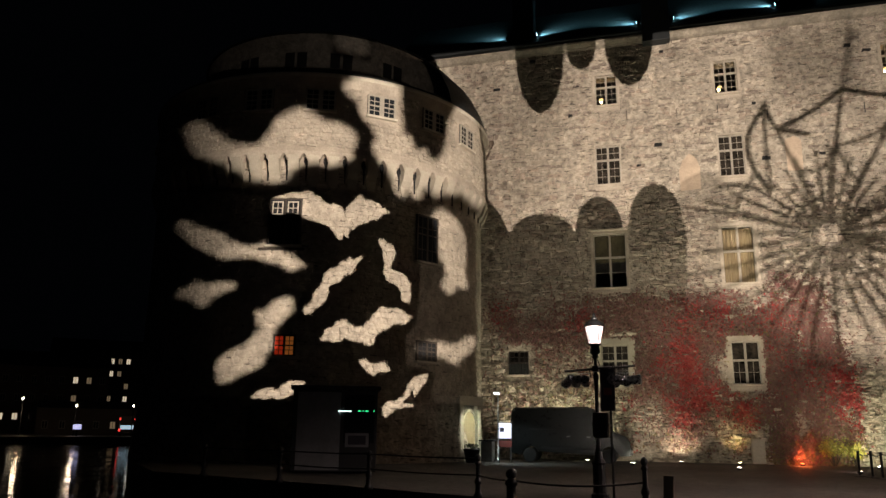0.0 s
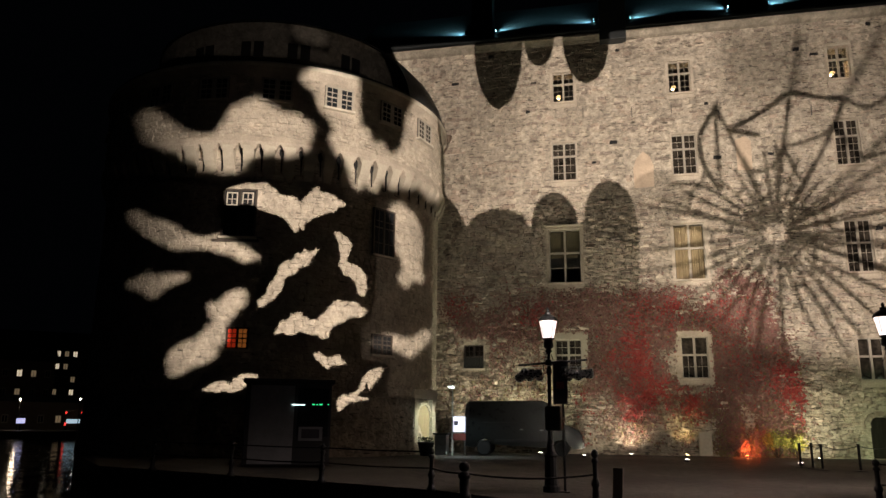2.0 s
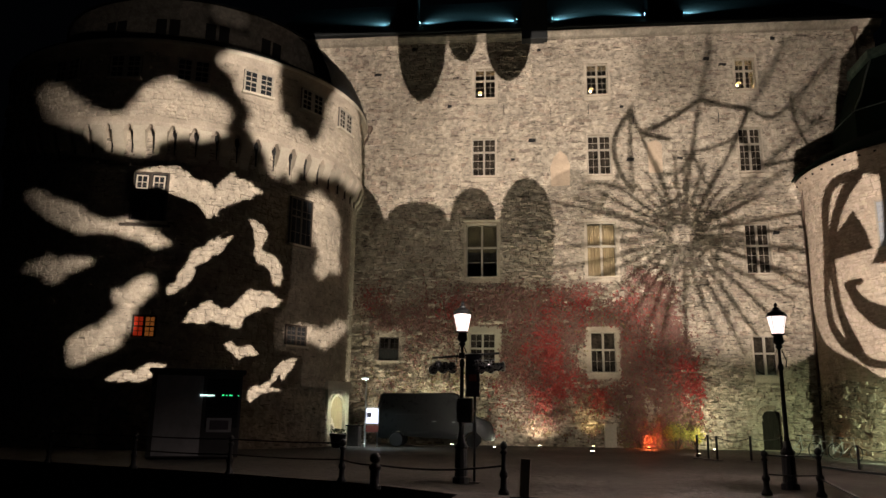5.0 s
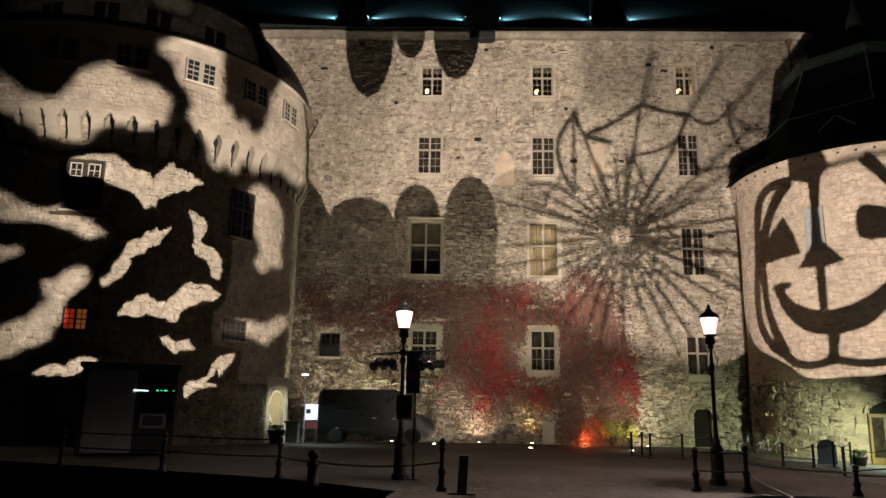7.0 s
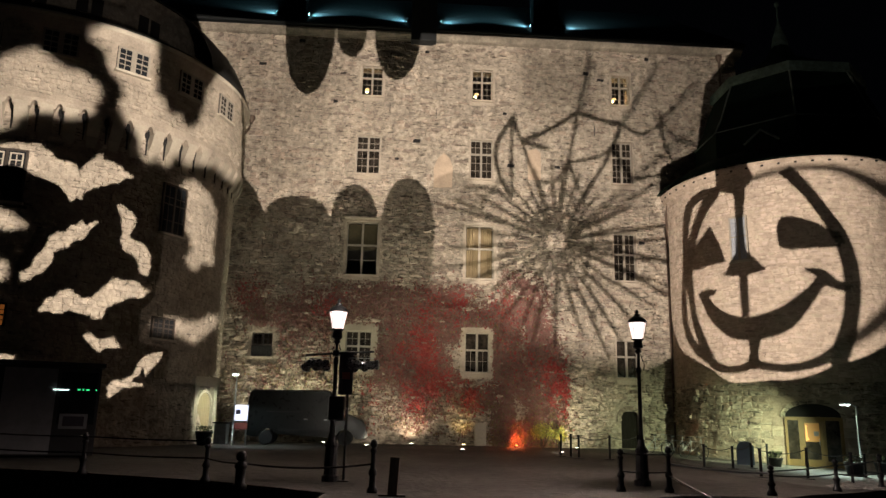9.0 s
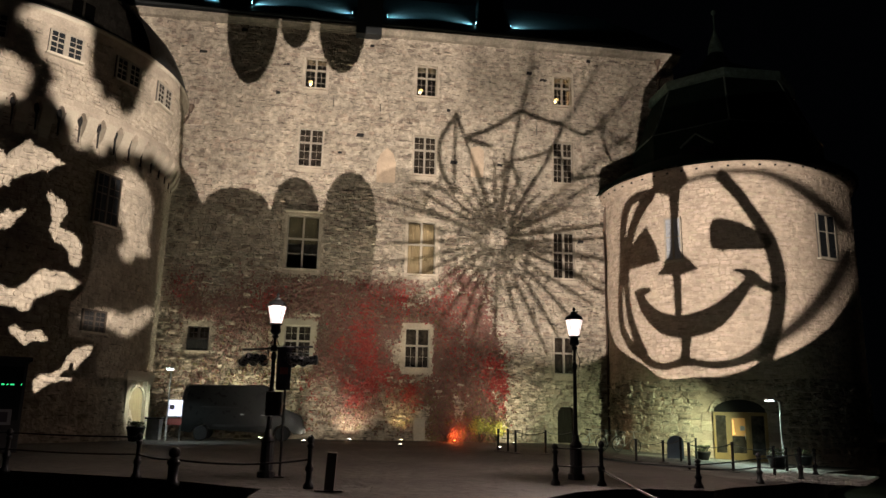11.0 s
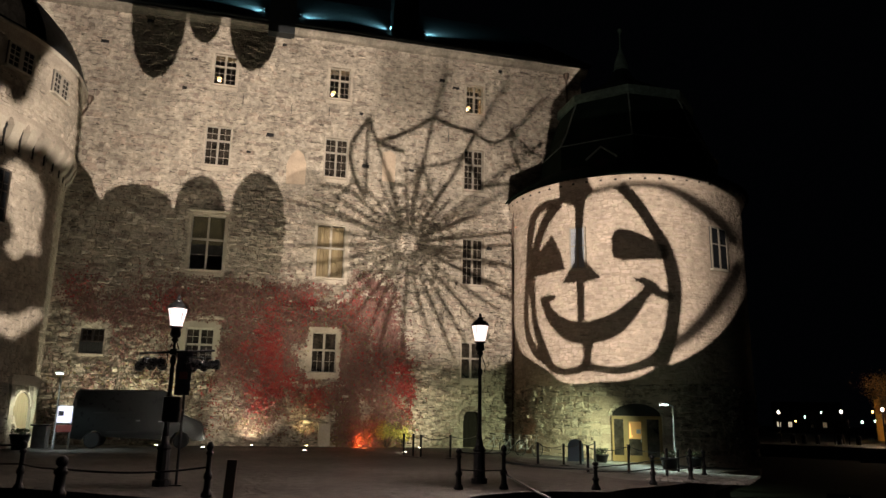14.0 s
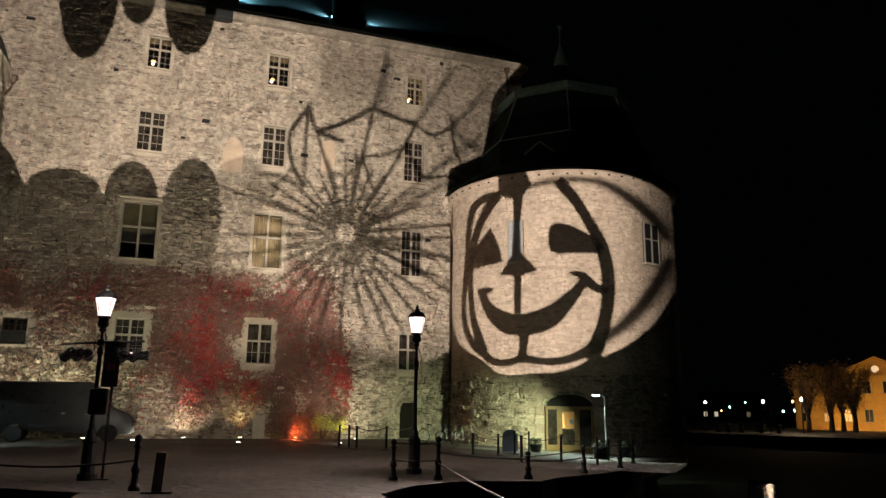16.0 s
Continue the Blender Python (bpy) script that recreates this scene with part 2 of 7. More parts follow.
class Shape:
    """Gathers vertices and faces of one mesh."""

    def __init__(self):
        self.v, self.f = [], []

    def add(self, verts, faces, m=None):
        o = len(self.v)
        self.v += [tuple(m @ Vector(p)) if m else tuple(p) for p in verts]
        self.f += [tuple(i + o for i in f) for f in faces]
        return self

    def box(self, a, b, m=None, bevel=0.0):
        (x0, y0, z0), (x1, y1, z1) = a, b
        if bevel <= 0:
            vs = [(x0, y0, z0), (x1, y0, z0), (x1, y1, z0), (x0, y1, z0), (x0, y0, z1), (x1, y0, z1), (x1, y1, z1), (x0, y1, z1)]
            return self.add(vs, [(3, 2, 1, 0), (4, 5, 6, 7), (0, 1, 5, 4), (1, 2, 6, 5), (2, 3, 7, 6), (3, 0, 4, 7)], m)
        bm = bmesh.new()
        bmesh.ops.create_cube(bm, size=1, matrix=Matrix.LocRotScale(((x0 + x1) / 2, (y0 + y1) / 2, (z0 + z1) / 2), None, (x1 - x0, y1 - y0, z1 - z0)))
        bmesh.ops.bevel(bm, geom=bm.edges[:], offset=bevel, segments=2, affect="EDGES", profile=0.6)
        bm.verts.index_update()
        self.add([v.co[:] for v in bm.verts], [[v.index for v in f.verts] for f in bm.faces], m)
        bm.free()
        return self

    def lathe(self, rings, n=16, m=None, a0=0.0, a1=360.0, caps=True):
        """rings of (radius, z) from the bottom up; the angle is counted from -y towards +x."""
        full = abs(a1 - a0 - 360) < 1e-6
        k = n if full else n + 1
        vs = []
        for r, z in rings:
            for i in range(k):
                a = radians(a0 + (a1 - a0) * i / n)
                vs.append((r * math.sin(a), -r * math.cos(a), z))
        fs = []
        for j in range(len(rings) - 1):
            for i in range(n):
                p, q = j * k + i, j * k + (i + 1) % k
                fs.append((p, q, q + k, p + k))
        if caps and full:
            fs.append(tuple(reversed(range(k))))
            fs.append(tuple(range((len(rings) - 1) * k, len(rings) * k)))
        return self.add(vs, fs, m)

    def tube(self, path, r, n=8, m=None):
        path = [Vector(p) for p in path]
        vs, fs = [], []
        for i, p in enumerate(path):
            d = (path[min(i + 1, len(path) - 1)] - path[max(i - 1, 0)]).normalized()
            side = d.cross(Vector((0, 0, 1)) if abs(d.z) < 0.95 else Vector((1, 0, 0))).normalized()
            up = side.cross(d)
            rr = r[i] if isinstance(r, (list, tuple)) else r
            vs += [p + rr * (math.cos(6.2832 * j / n) * side + math.sin(6.2832 * j / n) * up) for j in range(n)]
        for i in range(len(path) - 1):
            for j in range(n):
                fs.append((i * n + j, i * n + (j + 1) % n, (i + 1) * n + (j + 1) % n, (i + 1) * n + j))
        fs.append(tuple(range(n)))
        fs.append(tuple(reversed(range((len(path) - 1) * n, len(path) * n))))
        return self.add(vs, fs, m)

    def prism(self, outline, y0, y1, m=None):
        """outline of (x, z), pushed from y0 to y1."""
        n = len(outline)
        vs = [(x, y0, z) for x, z in outline] + [(x, y1, z) for x, z in outline]
        fs = [tuple(range(n)), tuple(reversed(range(n, 2 * n)))] + [(i, i + n, (i + 1) % n + n, (i + 1) % n) for i in range(n)]
        return self.add(vs, fs, m)

    def mesh(self, name, mat, smooth=False):
        me = bpy.data.meshes.new(name)
        me.from_pydata(self.v, [], self.f)
        me.materials.append(mat)
        if smooth:
            me.polygons.foreach_set("use_smooth", [True] * len(me.polygons))
        me.update()
        return me


def thing(name, m, label, category, group="", kind=""):
    ob = new(name)
    ob.matrix_world = m
    return tagged(ob, label, category, group, kind)


def part(name, shape, mat, parent=None, label="", smooth=False):
    ob = new(name, shape.mesh(name, mat, smooth))
    if parent is not None:
        ob.parent = parent
    if label:
        ob["label"] = label
    return ob


def solid(name, shape, mat, label, category, kind="", m=None, smooth=False):
    """A thing that is one mesh."""
    ob = new(name, shape.mesh(name, mat, smooth))
    if m is not None:
        ob.matrix_world = m
    return tagged(ob, label, category, "", kind)


# ---------------------------------------------------------------- ground and water
ground = Shape()
FALL_A, FALL_B = Vector((7.1, 16.3)), Vector((9.2, 41.7))     # east of this line the square falls towards the round tower
FALL = (FALL_B - FALL_A).normalized()


def land(x, y):
    """The height of the square."""
    return -0.045 * max(0.0, (x - FALL_A.x) * FALL.y - (y - FALL_A.y) * FALL.x)


def plot(outline, z0):
    """A piece of land with upright edges."""
    n = len(outline)
    ground.add([(x, y, land(x, y)) for x, y in outline] + [(x, y, z0) for x, y in outline],
               [tuple(range(n))] + [(i, i + n, (i + 1) % n + n, (i + 1) % n) for i in range(n)])


SPLIT = FALL_A + FALL * 47.0
plot([(-2.3, -20), (3.0, -20), (3.0, 14.2), (3.97, 15.6), (4.9, 16.3), (5.8, 16.5), (7.1, 16.3), (9.2, 41.7), (SPLIT.x, SPLIT.y), (-35, 62), (-35, 40),
      (-24.9, 27.9), (-18, 21.4), (-9, 18.6), (-5, 17.1), (-2.3, 15.2)], -3.0)
plot([(7.1, 16.3), (8.1, 17.6), (10.2, 19.6), (12.6, 22.2), (14.6, 24.9), (16.6, 28.3), (23.9, 36.4), (27.0, 41.0), (29, 62), (SPLIT.x, SPLIT.y), (9.2, 41.7)], -3.0)


def shore(az):
    """Distance of the far bank in a direction."""
    keys = ((-180, 13), (-110, 15), (-85, 60), (-60, 118), (-20, 112), (30, 82), (36, 72), (46, 67), (60, 66), (80, 40), (110, 15), (180, 13))
    for (a, ra), (b, rb) in zip(keys, keys[1:]):
        if a <= az <= b:
            return ra + (rb - ra) * (az - a) / (b - a)


N = 96
azs = [-180 + 360 * i / N for i in range(N)]
inner = [(shore(a) * math.sin(radians(a)), shore(a) * math.cos(radians(a))) for a in azs]
outer = [(2600 * math.sin(radians(a)), 2600 * math.cos(radians(a))) for a in azs]
ground.add([(x, y, -0.15) for x, y in inner] + [(x, y, -0.15) for x, y in outer] + [(x, y, -3.0) for x, y in inner],
           [(i, (i + 1) % N, (i + 1) % N + N, i + N) for i in range(N)] + [(i, i + 2 * N, (i + 1) % N + 2 * N, (i + 1) % N) for i in range(N)])
ground.add([(-130, -130, -3.0), (130, -130, -3.0), (130, 130, -3.0), (-130, 130, -3.0)], [(0, 1, 2, 3)])
solid("ground", ground, M["asphalt"], "dark worn asphalt square and quays round the moat", "ground", "structure")
water = Shape()
water.add([(-128, -128, -1.15), (128, -128, -1.15), (128, 128, -1.15), (-128, 128, -1.15)], [(0, 1, 2, 3)])
solid("water", water, M["water"], "black still moat water with lamp reflections", "water", "structure")

# Made-up dark sheets laid just above the water to hide lamp reflections.
M["moat_cover"] = material("dark_water_cover", (0.006, 0.007, 0.004), 0.95, vary=0.3, scale=0.8, fine=6, bump=0.6, ior=1.1)
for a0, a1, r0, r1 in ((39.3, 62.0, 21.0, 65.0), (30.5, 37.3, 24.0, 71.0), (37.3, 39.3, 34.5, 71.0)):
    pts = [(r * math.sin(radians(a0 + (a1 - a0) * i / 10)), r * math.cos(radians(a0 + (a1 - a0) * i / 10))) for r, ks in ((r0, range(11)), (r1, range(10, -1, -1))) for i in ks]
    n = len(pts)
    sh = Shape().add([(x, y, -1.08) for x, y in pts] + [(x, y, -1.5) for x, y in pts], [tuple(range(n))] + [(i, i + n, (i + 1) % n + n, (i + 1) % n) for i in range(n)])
    solid("reed_bank", sh, M["moat_cover"], "added dark sheet that hides reflections on the moat", "bank", "structure")

# ---------------------------------------------------------------- main wall
# windows: centre along the wall, bottom, top, width
WINDOWS = {
    "a4": (-0.05, 19.68, 21.56, 1.24), "b4": (6.44, 19.70, 21.66, 1.22), "c4": (14.74, 19.80, 21.70, 1.08),
    "a3": (-0.10, 14.92, 17.22, 1.36), "b3": (6.44, 14.89, 17.25, 1.30), "c3": (14.72, 14.92, 17.48, 1.20),
    "a2": (-0.20, 9.05, 12.08, 1.75), "b2": (6.40, 9.05, 12.12, 1.62), "c2": (14.71, 9.19, 11.94, 1.28),
    "a1": (-0.15, 4.06, 5.94, 1.40), "b1": (6.32, 3.86, 6.02, 1.34), "c1": (14.66, 3.76, 5.84, 1.18),
    "s": (-5.32, 4.42, 5.70, 1.10),
}
DOOR = (14.70, 0.0, 1.98, 0.95)
OPENINGS = [(x - w / 2, x + w / 2, z0, z1) for x, z0, z1, w in [*WINDOWS.values(), DOOR]]
S0, S1, WALL_TOP = -13.0, 21.9, 23.3


def pierced(s0, s1, z0, z1, thick, holes):
    """A wall standing on local y = 0 with openings right through it."""
    sh = Shape()
    xs = sorted({s0, s1, *[v for h in holes for v in h[:2]]})
    zs = sorted({z0, z1, *[v for h in holes for v in h[2:]]})
    for xa, xb in zip(xs, xs[1:]):
        for za, zb in zip(zs, zs[1:]):
            xm, zm = (xa + xb) / 2, (za + zb) / 2
            if any(h[0] < xm < h[1] and h[2] < zm < h[3] for h in holes):
                continue
            sh.add([(xa, 0, za), (xb, 0, za), (xb, 0, zb), (xa, 0, zb)], [(0, 1, 2, 3)])
            sh.add([(xa, thick, za), (xb, thick, za), (xb, thick, zb), (xa, thick, zb)], [(3, 2, 1, 0)])
    for a, b, c, d in holes:
        sh.add([(a, 0, c), (b, 0, c), (b, 0, d), (a, 0, d), (a, thick, c), (b, thick, c), (b, thick, d), (a, thick, d)],
               [(0, 4, 5, 1), (1, 5, 6, 2), (2, 6, 7, 3), (3, 7, 4, 0)])
    sh.add([(s0, 0, z1), (s1, 0, z1), (s1, thick, z1), (s0, thick, z1)], [(0, 1, 2, 3)])
    sh.add([(s1, 0, z0), (s1, thick, z0), (s1, thick, z1), (s1, 0, z1)], [(0, 1, 2, 3)])
    sh.add([(s0, 0, z0), (s0, thick, z0), (s0, thick, z1), (s0, 0, z1)], [(3, 2, 1, 0)])
    return sh


wall_main = solid("wall_south", pierced(S0, S1, -0.8, WALL_TOP, 0.9, OPENINGS), M["mortar"],
                  "tall rubble stone castle wall lit by projections", "wall", "structure", WALL @ Matrix.Translation((0, 0.045, 0)))
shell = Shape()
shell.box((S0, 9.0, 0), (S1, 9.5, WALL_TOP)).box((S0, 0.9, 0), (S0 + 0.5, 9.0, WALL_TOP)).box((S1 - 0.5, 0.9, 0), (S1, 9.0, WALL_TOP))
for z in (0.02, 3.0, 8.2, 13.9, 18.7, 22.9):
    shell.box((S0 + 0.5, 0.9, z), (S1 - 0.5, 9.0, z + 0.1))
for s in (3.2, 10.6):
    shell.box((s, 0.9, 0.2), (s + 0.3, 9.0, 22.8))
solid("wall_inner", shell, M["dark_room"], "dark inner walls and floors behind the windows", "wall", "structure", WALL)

# cornice and roof
cornice = Shape()
prof = [(0, 23.28), (-0.1, 23.28), (-0.1, 23.31), (-0.20, 23.33), (-0.20, 23.36), (-0.34, 23.5), (-0.42, 23.54), (-0.42, 23.66), (0.5, 23.66), (0.5, 23.28)]
k = len(prof)
cornice.add([(S0, y, z) for y, z in prof] + [(S1 + 0.35, y, z) for y, z in prof],
            [(i, (i + 1) % k, (i + 1) % k + k, i + k) for i in range(k)] + [tuple(range(k)), tuple(reversed(range(k, 2 * k)))])
solid("trim", cornice, M["cornice"], "moulded plaster cornice along the wall top", "cornice", "structure", WALL)
main_roof = thing("roof", WALL, "steep dark sheet metal castle roof", "roof", kind="structure")
sh = Shape()
sh.add([(S0, -0.55, 23.78), (S1 + 0.5, -0.55, 23.78), (S1 + 0.5, -0.55, 23.90), (S0, -0.55, 23.90), (S1 - 3, 5.2, 29.0), (S0, 5.2, 29.0),
        (S1 + 0.5, 10, 23.9), (S0, 10, 23.9), (S1 + 0.5, 10, 23.78), (S0, 10, 23.78)],
       [(0, 1, 2, 3), (3, 2, 4, 5), (5, 4, 6, 7), (2, 6, 4), (0, 3, 5, 7, 9), (1, 0, 9, 8), (1, 8, 6, 2), (6, 8, 9, 7)])
part("roof_slope", sh, M["roof"], main_roof)


def chimney(s, w, y, d, z0, z1):
    c = thing("chimney", WALL @ pose(s, y, 0), "dark rendered chimney stack on the castle roof", "chimney", "chimneys")
    part("shaft", Shape().box((-w / 2, 0, z0), (w / 2, d, z1), bevel=0.03), M["roof"], c)
    part("cap", Shape().box((-w / 2 - 0.12, -0.12, z1), (w / 2 + 0.12, d + 0.12, z1 + 0.25), bevel=0.04), M["roof"], c)


chimney(-5.0, 1.3, 1.0, 1.2, 24.6, 30.2)
chimney(2.88, 1.5, -0.62, 1.6, 23.08, 30.5)
chimney(10.5, 1.6, 1.0, 1.2, 24.6, 30.2)
CYAN = (0.35, 0.85, 1.0)
M["cyan_glow"] = glow("cyan_flood_glass", CYAN, 14)
for s, turn, y, z in ((-5.85, -1, 0.45, 24.98), (-4.15, 1, 0.45, 24.98), (1.95, -1, 0.3, 24.85), (3.85, 1, 0.3, 24.85), (9.5, -1, 0.45, 24.98), (11.5, 1, 0.45, 24.98)):
    f = thing("roof_floodlight", WALL @ pose(s, y, z, 0, 0, 0), "small cyan floodlight beside a chimney on the roof", "floodlight", "roof floodlights")
    part("casing", Shape().box((-0.09, -0.08, -0.1), (0.09, 0.08, 0.1), bevel=0.015), M["iron"], f)
    part("lens", Shape().box((0.09 * turn - 0.004, -0.06, -0.07), (0.09 * turn + 0.006, 0.06, 0.07)), M["cyan_glow"], f)
    eye = WALL @ Vector((s + 0.16 * turn, y - 0.06, z + 0.05))
    lamp("roof_flood_light", "SPOT", toward(eye, WALL @ Vector((s + 1.2 * turn, y + 1.0, z + 0.75))), 2300, CYAN, 0.04, 75, 1.0)

# ---------------------------------------------------------------- windows of the main wall
M["pane_warm"] = glow("lit_lamp_shade", (1.0, 0.68, 0.30), 1.6)
M["blind"] = material("olive_blind", (0.10, 0.08, 0.045), 0.9, vary=0.2, scale=2.0, fine=12, bump=0.2)
M["curtain"] = material("tan_curtain", (0.24, 0.175, 0.10), 0.9, vary=0.2, scale=2.0, fine=12, bump=0.3, stretch=(6, 1, 0.4))


def casement(name, s, z0, z1, w, cross, cols, rows, surround=0.0, extra="", label=""):
    """A mullioned window in its opening: frame, cross, glazing bars, panes, sill."""
    win = thing(name, WALL @ pose(s, 0.22, z0), label, "window", kind="structure")
    h = z1 - z0
    t = 0.055
    wood = M["wood_dark"] if extra == "dark" else M["wood_white"]
    fr = Shape()
    fr.box((-w / 2, -0.06, 0), (-w / 2 + t, 0.06, h)).box((w / 2 - t, -0.06, 0), (w / 2, 0.06, h))
    fr.box((-w / 2 + t, -0.06, 0), (w / 2 - t, 0.06, t)).box((-w / 2 + t, -0.06, h - t), (w / 2 - t, 0.06, h))
    part("window_frame", fr, wood, win)
    part("mullion", Shape().box((-0.055, -0.075, t), (0.055, 0.05, h - t)), wood, win)
    zc = h * cross
    part("transom", Shape().box((-w / 2 + t, -0.07, zc - 0.05), (-0.06, 0.05, zc + 0.05)).box((0.06, -0.07, zc - 0.05), (w / 2 - t, 0.05, zc + 0.05)), wood, win)
    bars = Shape()
    for x0, x1 in ((-w / 2 + t, -0.06), (0.06, w / 2 - t)):
        for za, zb, n in ((t, zc - 0.05, rows[1]), (zc + 0.05, h - t, rows[0])):
            for i in range(1, cols if n > 1 else 1):
                x = x0 + (x1 - x0) * i / cols
                bars.box((x - 0.008, -0.03, za), (x + 0.008, 0.02, zb))
            for i in range(1, n):
                z = za + (zb - za) * i / n
                bars.box((x0, -0.027, z - 0.008), (x1, 0.017, z + 0.008))
    if bars.v:
        part("glazing_bar", bars, wood, win)
    for x0, x1 in ((-w / 2 + t, -0.06), (0.06, w / 2 - t)):
        for za, zb in ((t, zc - 0.05), (zc + 0.05, h - t)):
            p = part("pane", Shape().box((x0, 0.022, za), (x1, 0.028, zb)), M["clear_glass"] if extra in ("lamp", "curtain", "blind") else M["glass"], win)
            p.visible_shadow = extra not in ("curtain", "blind")
    part("window_sill", Shape().box((-w / 2 - 0.1, -0.36, -0.1), (w / 2 + 0.1, -0.06, 0.0), bevel=0.015), M["trim_old"], win)
    if surround:
        b = surround
        su = Shape()
        y0, y1 = -0.265, -0.16
        su.box((-w / 2 - b, y0, -0.12), (-w / 2 - 0.001, y1, h + b)).box((w / 2 + 0.001, y0, -0.12), (w / 2 + b, y1, h + b))
        su.box((-w / 2, y0, h + 0.001), (w / 2, y1, h + b)).box((-w / 2 - b, y0 + 0.003, -0.34), (w / 2 + b, y1, -0.121))
        part("surround", su, M["plaster"] if b > 0.3 else M["trim_old"], win, "pale plaster surround")
    if extra == "blind":
        part("hood", Shape().box((-w / 2 - 0.16, -0.5, h + 0.131), (w / 2 + 0.16, -0.16, h + 0.21), bevel=0.015), M["trim_old"], win, "projecting stone hood")
    if extra == "lamp":
        part("window_lamp", Shape().lathe([(0.05, 0.16), (0.13, 0.2), (0.12, 0.27), (0.05, 0.3)], 10, Matrix.Translation((-w * 0.24, 0.25, 0.34))), M["pane_warm"], win, "small lit table lamp")
    if extra == "curtain":
        cu = Shape()
        n = 40
        top = h - 0.1
        pts = [(-w / 2 + 0.08 + (w - 0.16) * i / n, 0.16 + 0.035 * math.sin(i * 1.9) + 0.02 * math.sin(i * 0.7)) for i in range(n + 1)]
        cu.add([(x, y, 0.06) for x, y in pts] + [(x, y, top) for x, y in pts], [(i, i + 1, i + 2 + n, i + 1 + n) for i in range(n)])
        cu.add([(x, y + 0.01, 0.06) for x, y in pts] + [(x, y + 0.01, top) for x, y in pts], [(i, i + 1, i + 2 + n, i + 1 + n) for i in range(n)])
        part("curtain", cu, M["curtain"], win, "closed tan curtain")
    if extra == "blind":
        part("blind", Shape().box((-w / 2 + 0.08, 0.14, h * 0.48), (w / 2 - 0.08, 0.16, h - 0.08)), M["blind"], win, "half drawn fabric blind")
    return win


for i, key in enumerate(WINDOWS):
    s, z0, z1, w = WINDOWS[key]
    row = key[-1]
    nm = "window_%d" % (i + 1)
    if row == "4":
        casement(nm, s, z0, z1, w, 0.62, 2, (2, 3), 0.13, "lamp", "small leaded castle window with a lamp lit inside")
        lamp("room_light", "POINT", WALL @ pose(s - w * 0.26, 0.75, z0 + 0.57), 16 if key != "c4" else 34, (1.0, 0.66, 0.32), 0.08)
    elif row == "3":
        casement(nm, s, z0, z1, w, 0.64, 2, (2, 4) if key == "c3" else (2, 3), 0.06, "", "tall dark small-paned castle window with pale bars")
    elif row == "2":
        casement(nm, s, z0, z1, w, 0.56, 1 if key != "c2" else 2, (1, 1) if key == "b2" else (1, 2) if key == "a2" else (2, 3), 0.13 if key != "c2" else 0.07,
                 {"a2": "blind", "b2": "curtain", "c2": ""}[key], {"a2": "large cross window with a half drawn blind", "b2": "large cross window with closed tan curtains", "c2": "dark small-paned cross window"}[key])
    elif row == "1":
        casement(nm, s, z0, z1, w, 0.56, 2 if key != "c1" else 1, {"a1": (2, 2), "b1": (1, 2), "c1": (1, 1)}[key], {"a1": 0.34, "b1": 0.27, "c1": 0.05}[key], "", "ground floor window in a wide pale plaster surround" if key != "c1" else "dark ground floor cross window")
    else:
        casement(nm, s, z0, z1, w, 0.5, 2, (2, 2), 0.0, "dark", "small barred window with an arched head")
grille = thing("window_box", WALL @ pose(WINDOWS["s"][0], 0.0, WINDOWS["s"][1] + 0.02), "dark slatted box in the lower half of a small window", "window box")
for i in range(6):
    part("slat", Shape().box((-0.53 + i * 0.178, -0.1, 0.0), (-0.53 + i * 0.178 + 0.165, -0.06, 0.56)), M["flat_black"], grille)
part("rail", Shape().box((-0.54, -0.058, 0.06), (0.54, -0.02, 0.12)), M["wood_dark"], grille)
door = thing("door_1", WALL @ pose(DOOR[0], 0.25, 0), "narrow dark plank door under a low arch", "door", kind="structure")
for i in range(5):
    x = -DOOR[3] / 2 + i * DOOR[3] / 5
    M["door_wood"] = M.get("door_wood") or material("black_tarred_plank", (0.02, 0.017, 0.014), 0.9, vary=0.3, scale=3, fine=20, bump=0.4, stretch=(4, 4, 0.3), ior=1.2)
    part("plank", Shape().box((x + 0.004, 0, 0.03), (x + DOOR[3] / 5 - 0.004, 0.06, 1.97)), M["door_wood"], door)
part("door_handle", Shape().tube([(0.3, -0.05, 0.95), (0.3, -0.05, 1.1)], 0.015), M["iron"], door)
sh = Shape()
for i in range(7):
    a0, a1 = radians(200 - i * 32), radians(200 - (i + 1) * 32 + 2)
    sh.prism([(0.5 * math.cos(a0), 1.62 + 0.42 * math.sin(a0)), (0.74 * math.cos(a0), 1.62 + 0.66 * math.sin(a0)), (0.74 * math.cos(a1), 1.62 + 0.66 * math.sin(a1)), (0.5 * math.cos(a1), 1.62 + 0.42 * math.sin(a1))], -0.33, -0.22)
part("arch_stone", sh, M["stone"], door)

# ---------------------------------------------------------------- towers


def ring_wall(rings, n, a0=0, a1=360):
    return Shape().lathe(rings, n, None, a0, a1, caps=False)


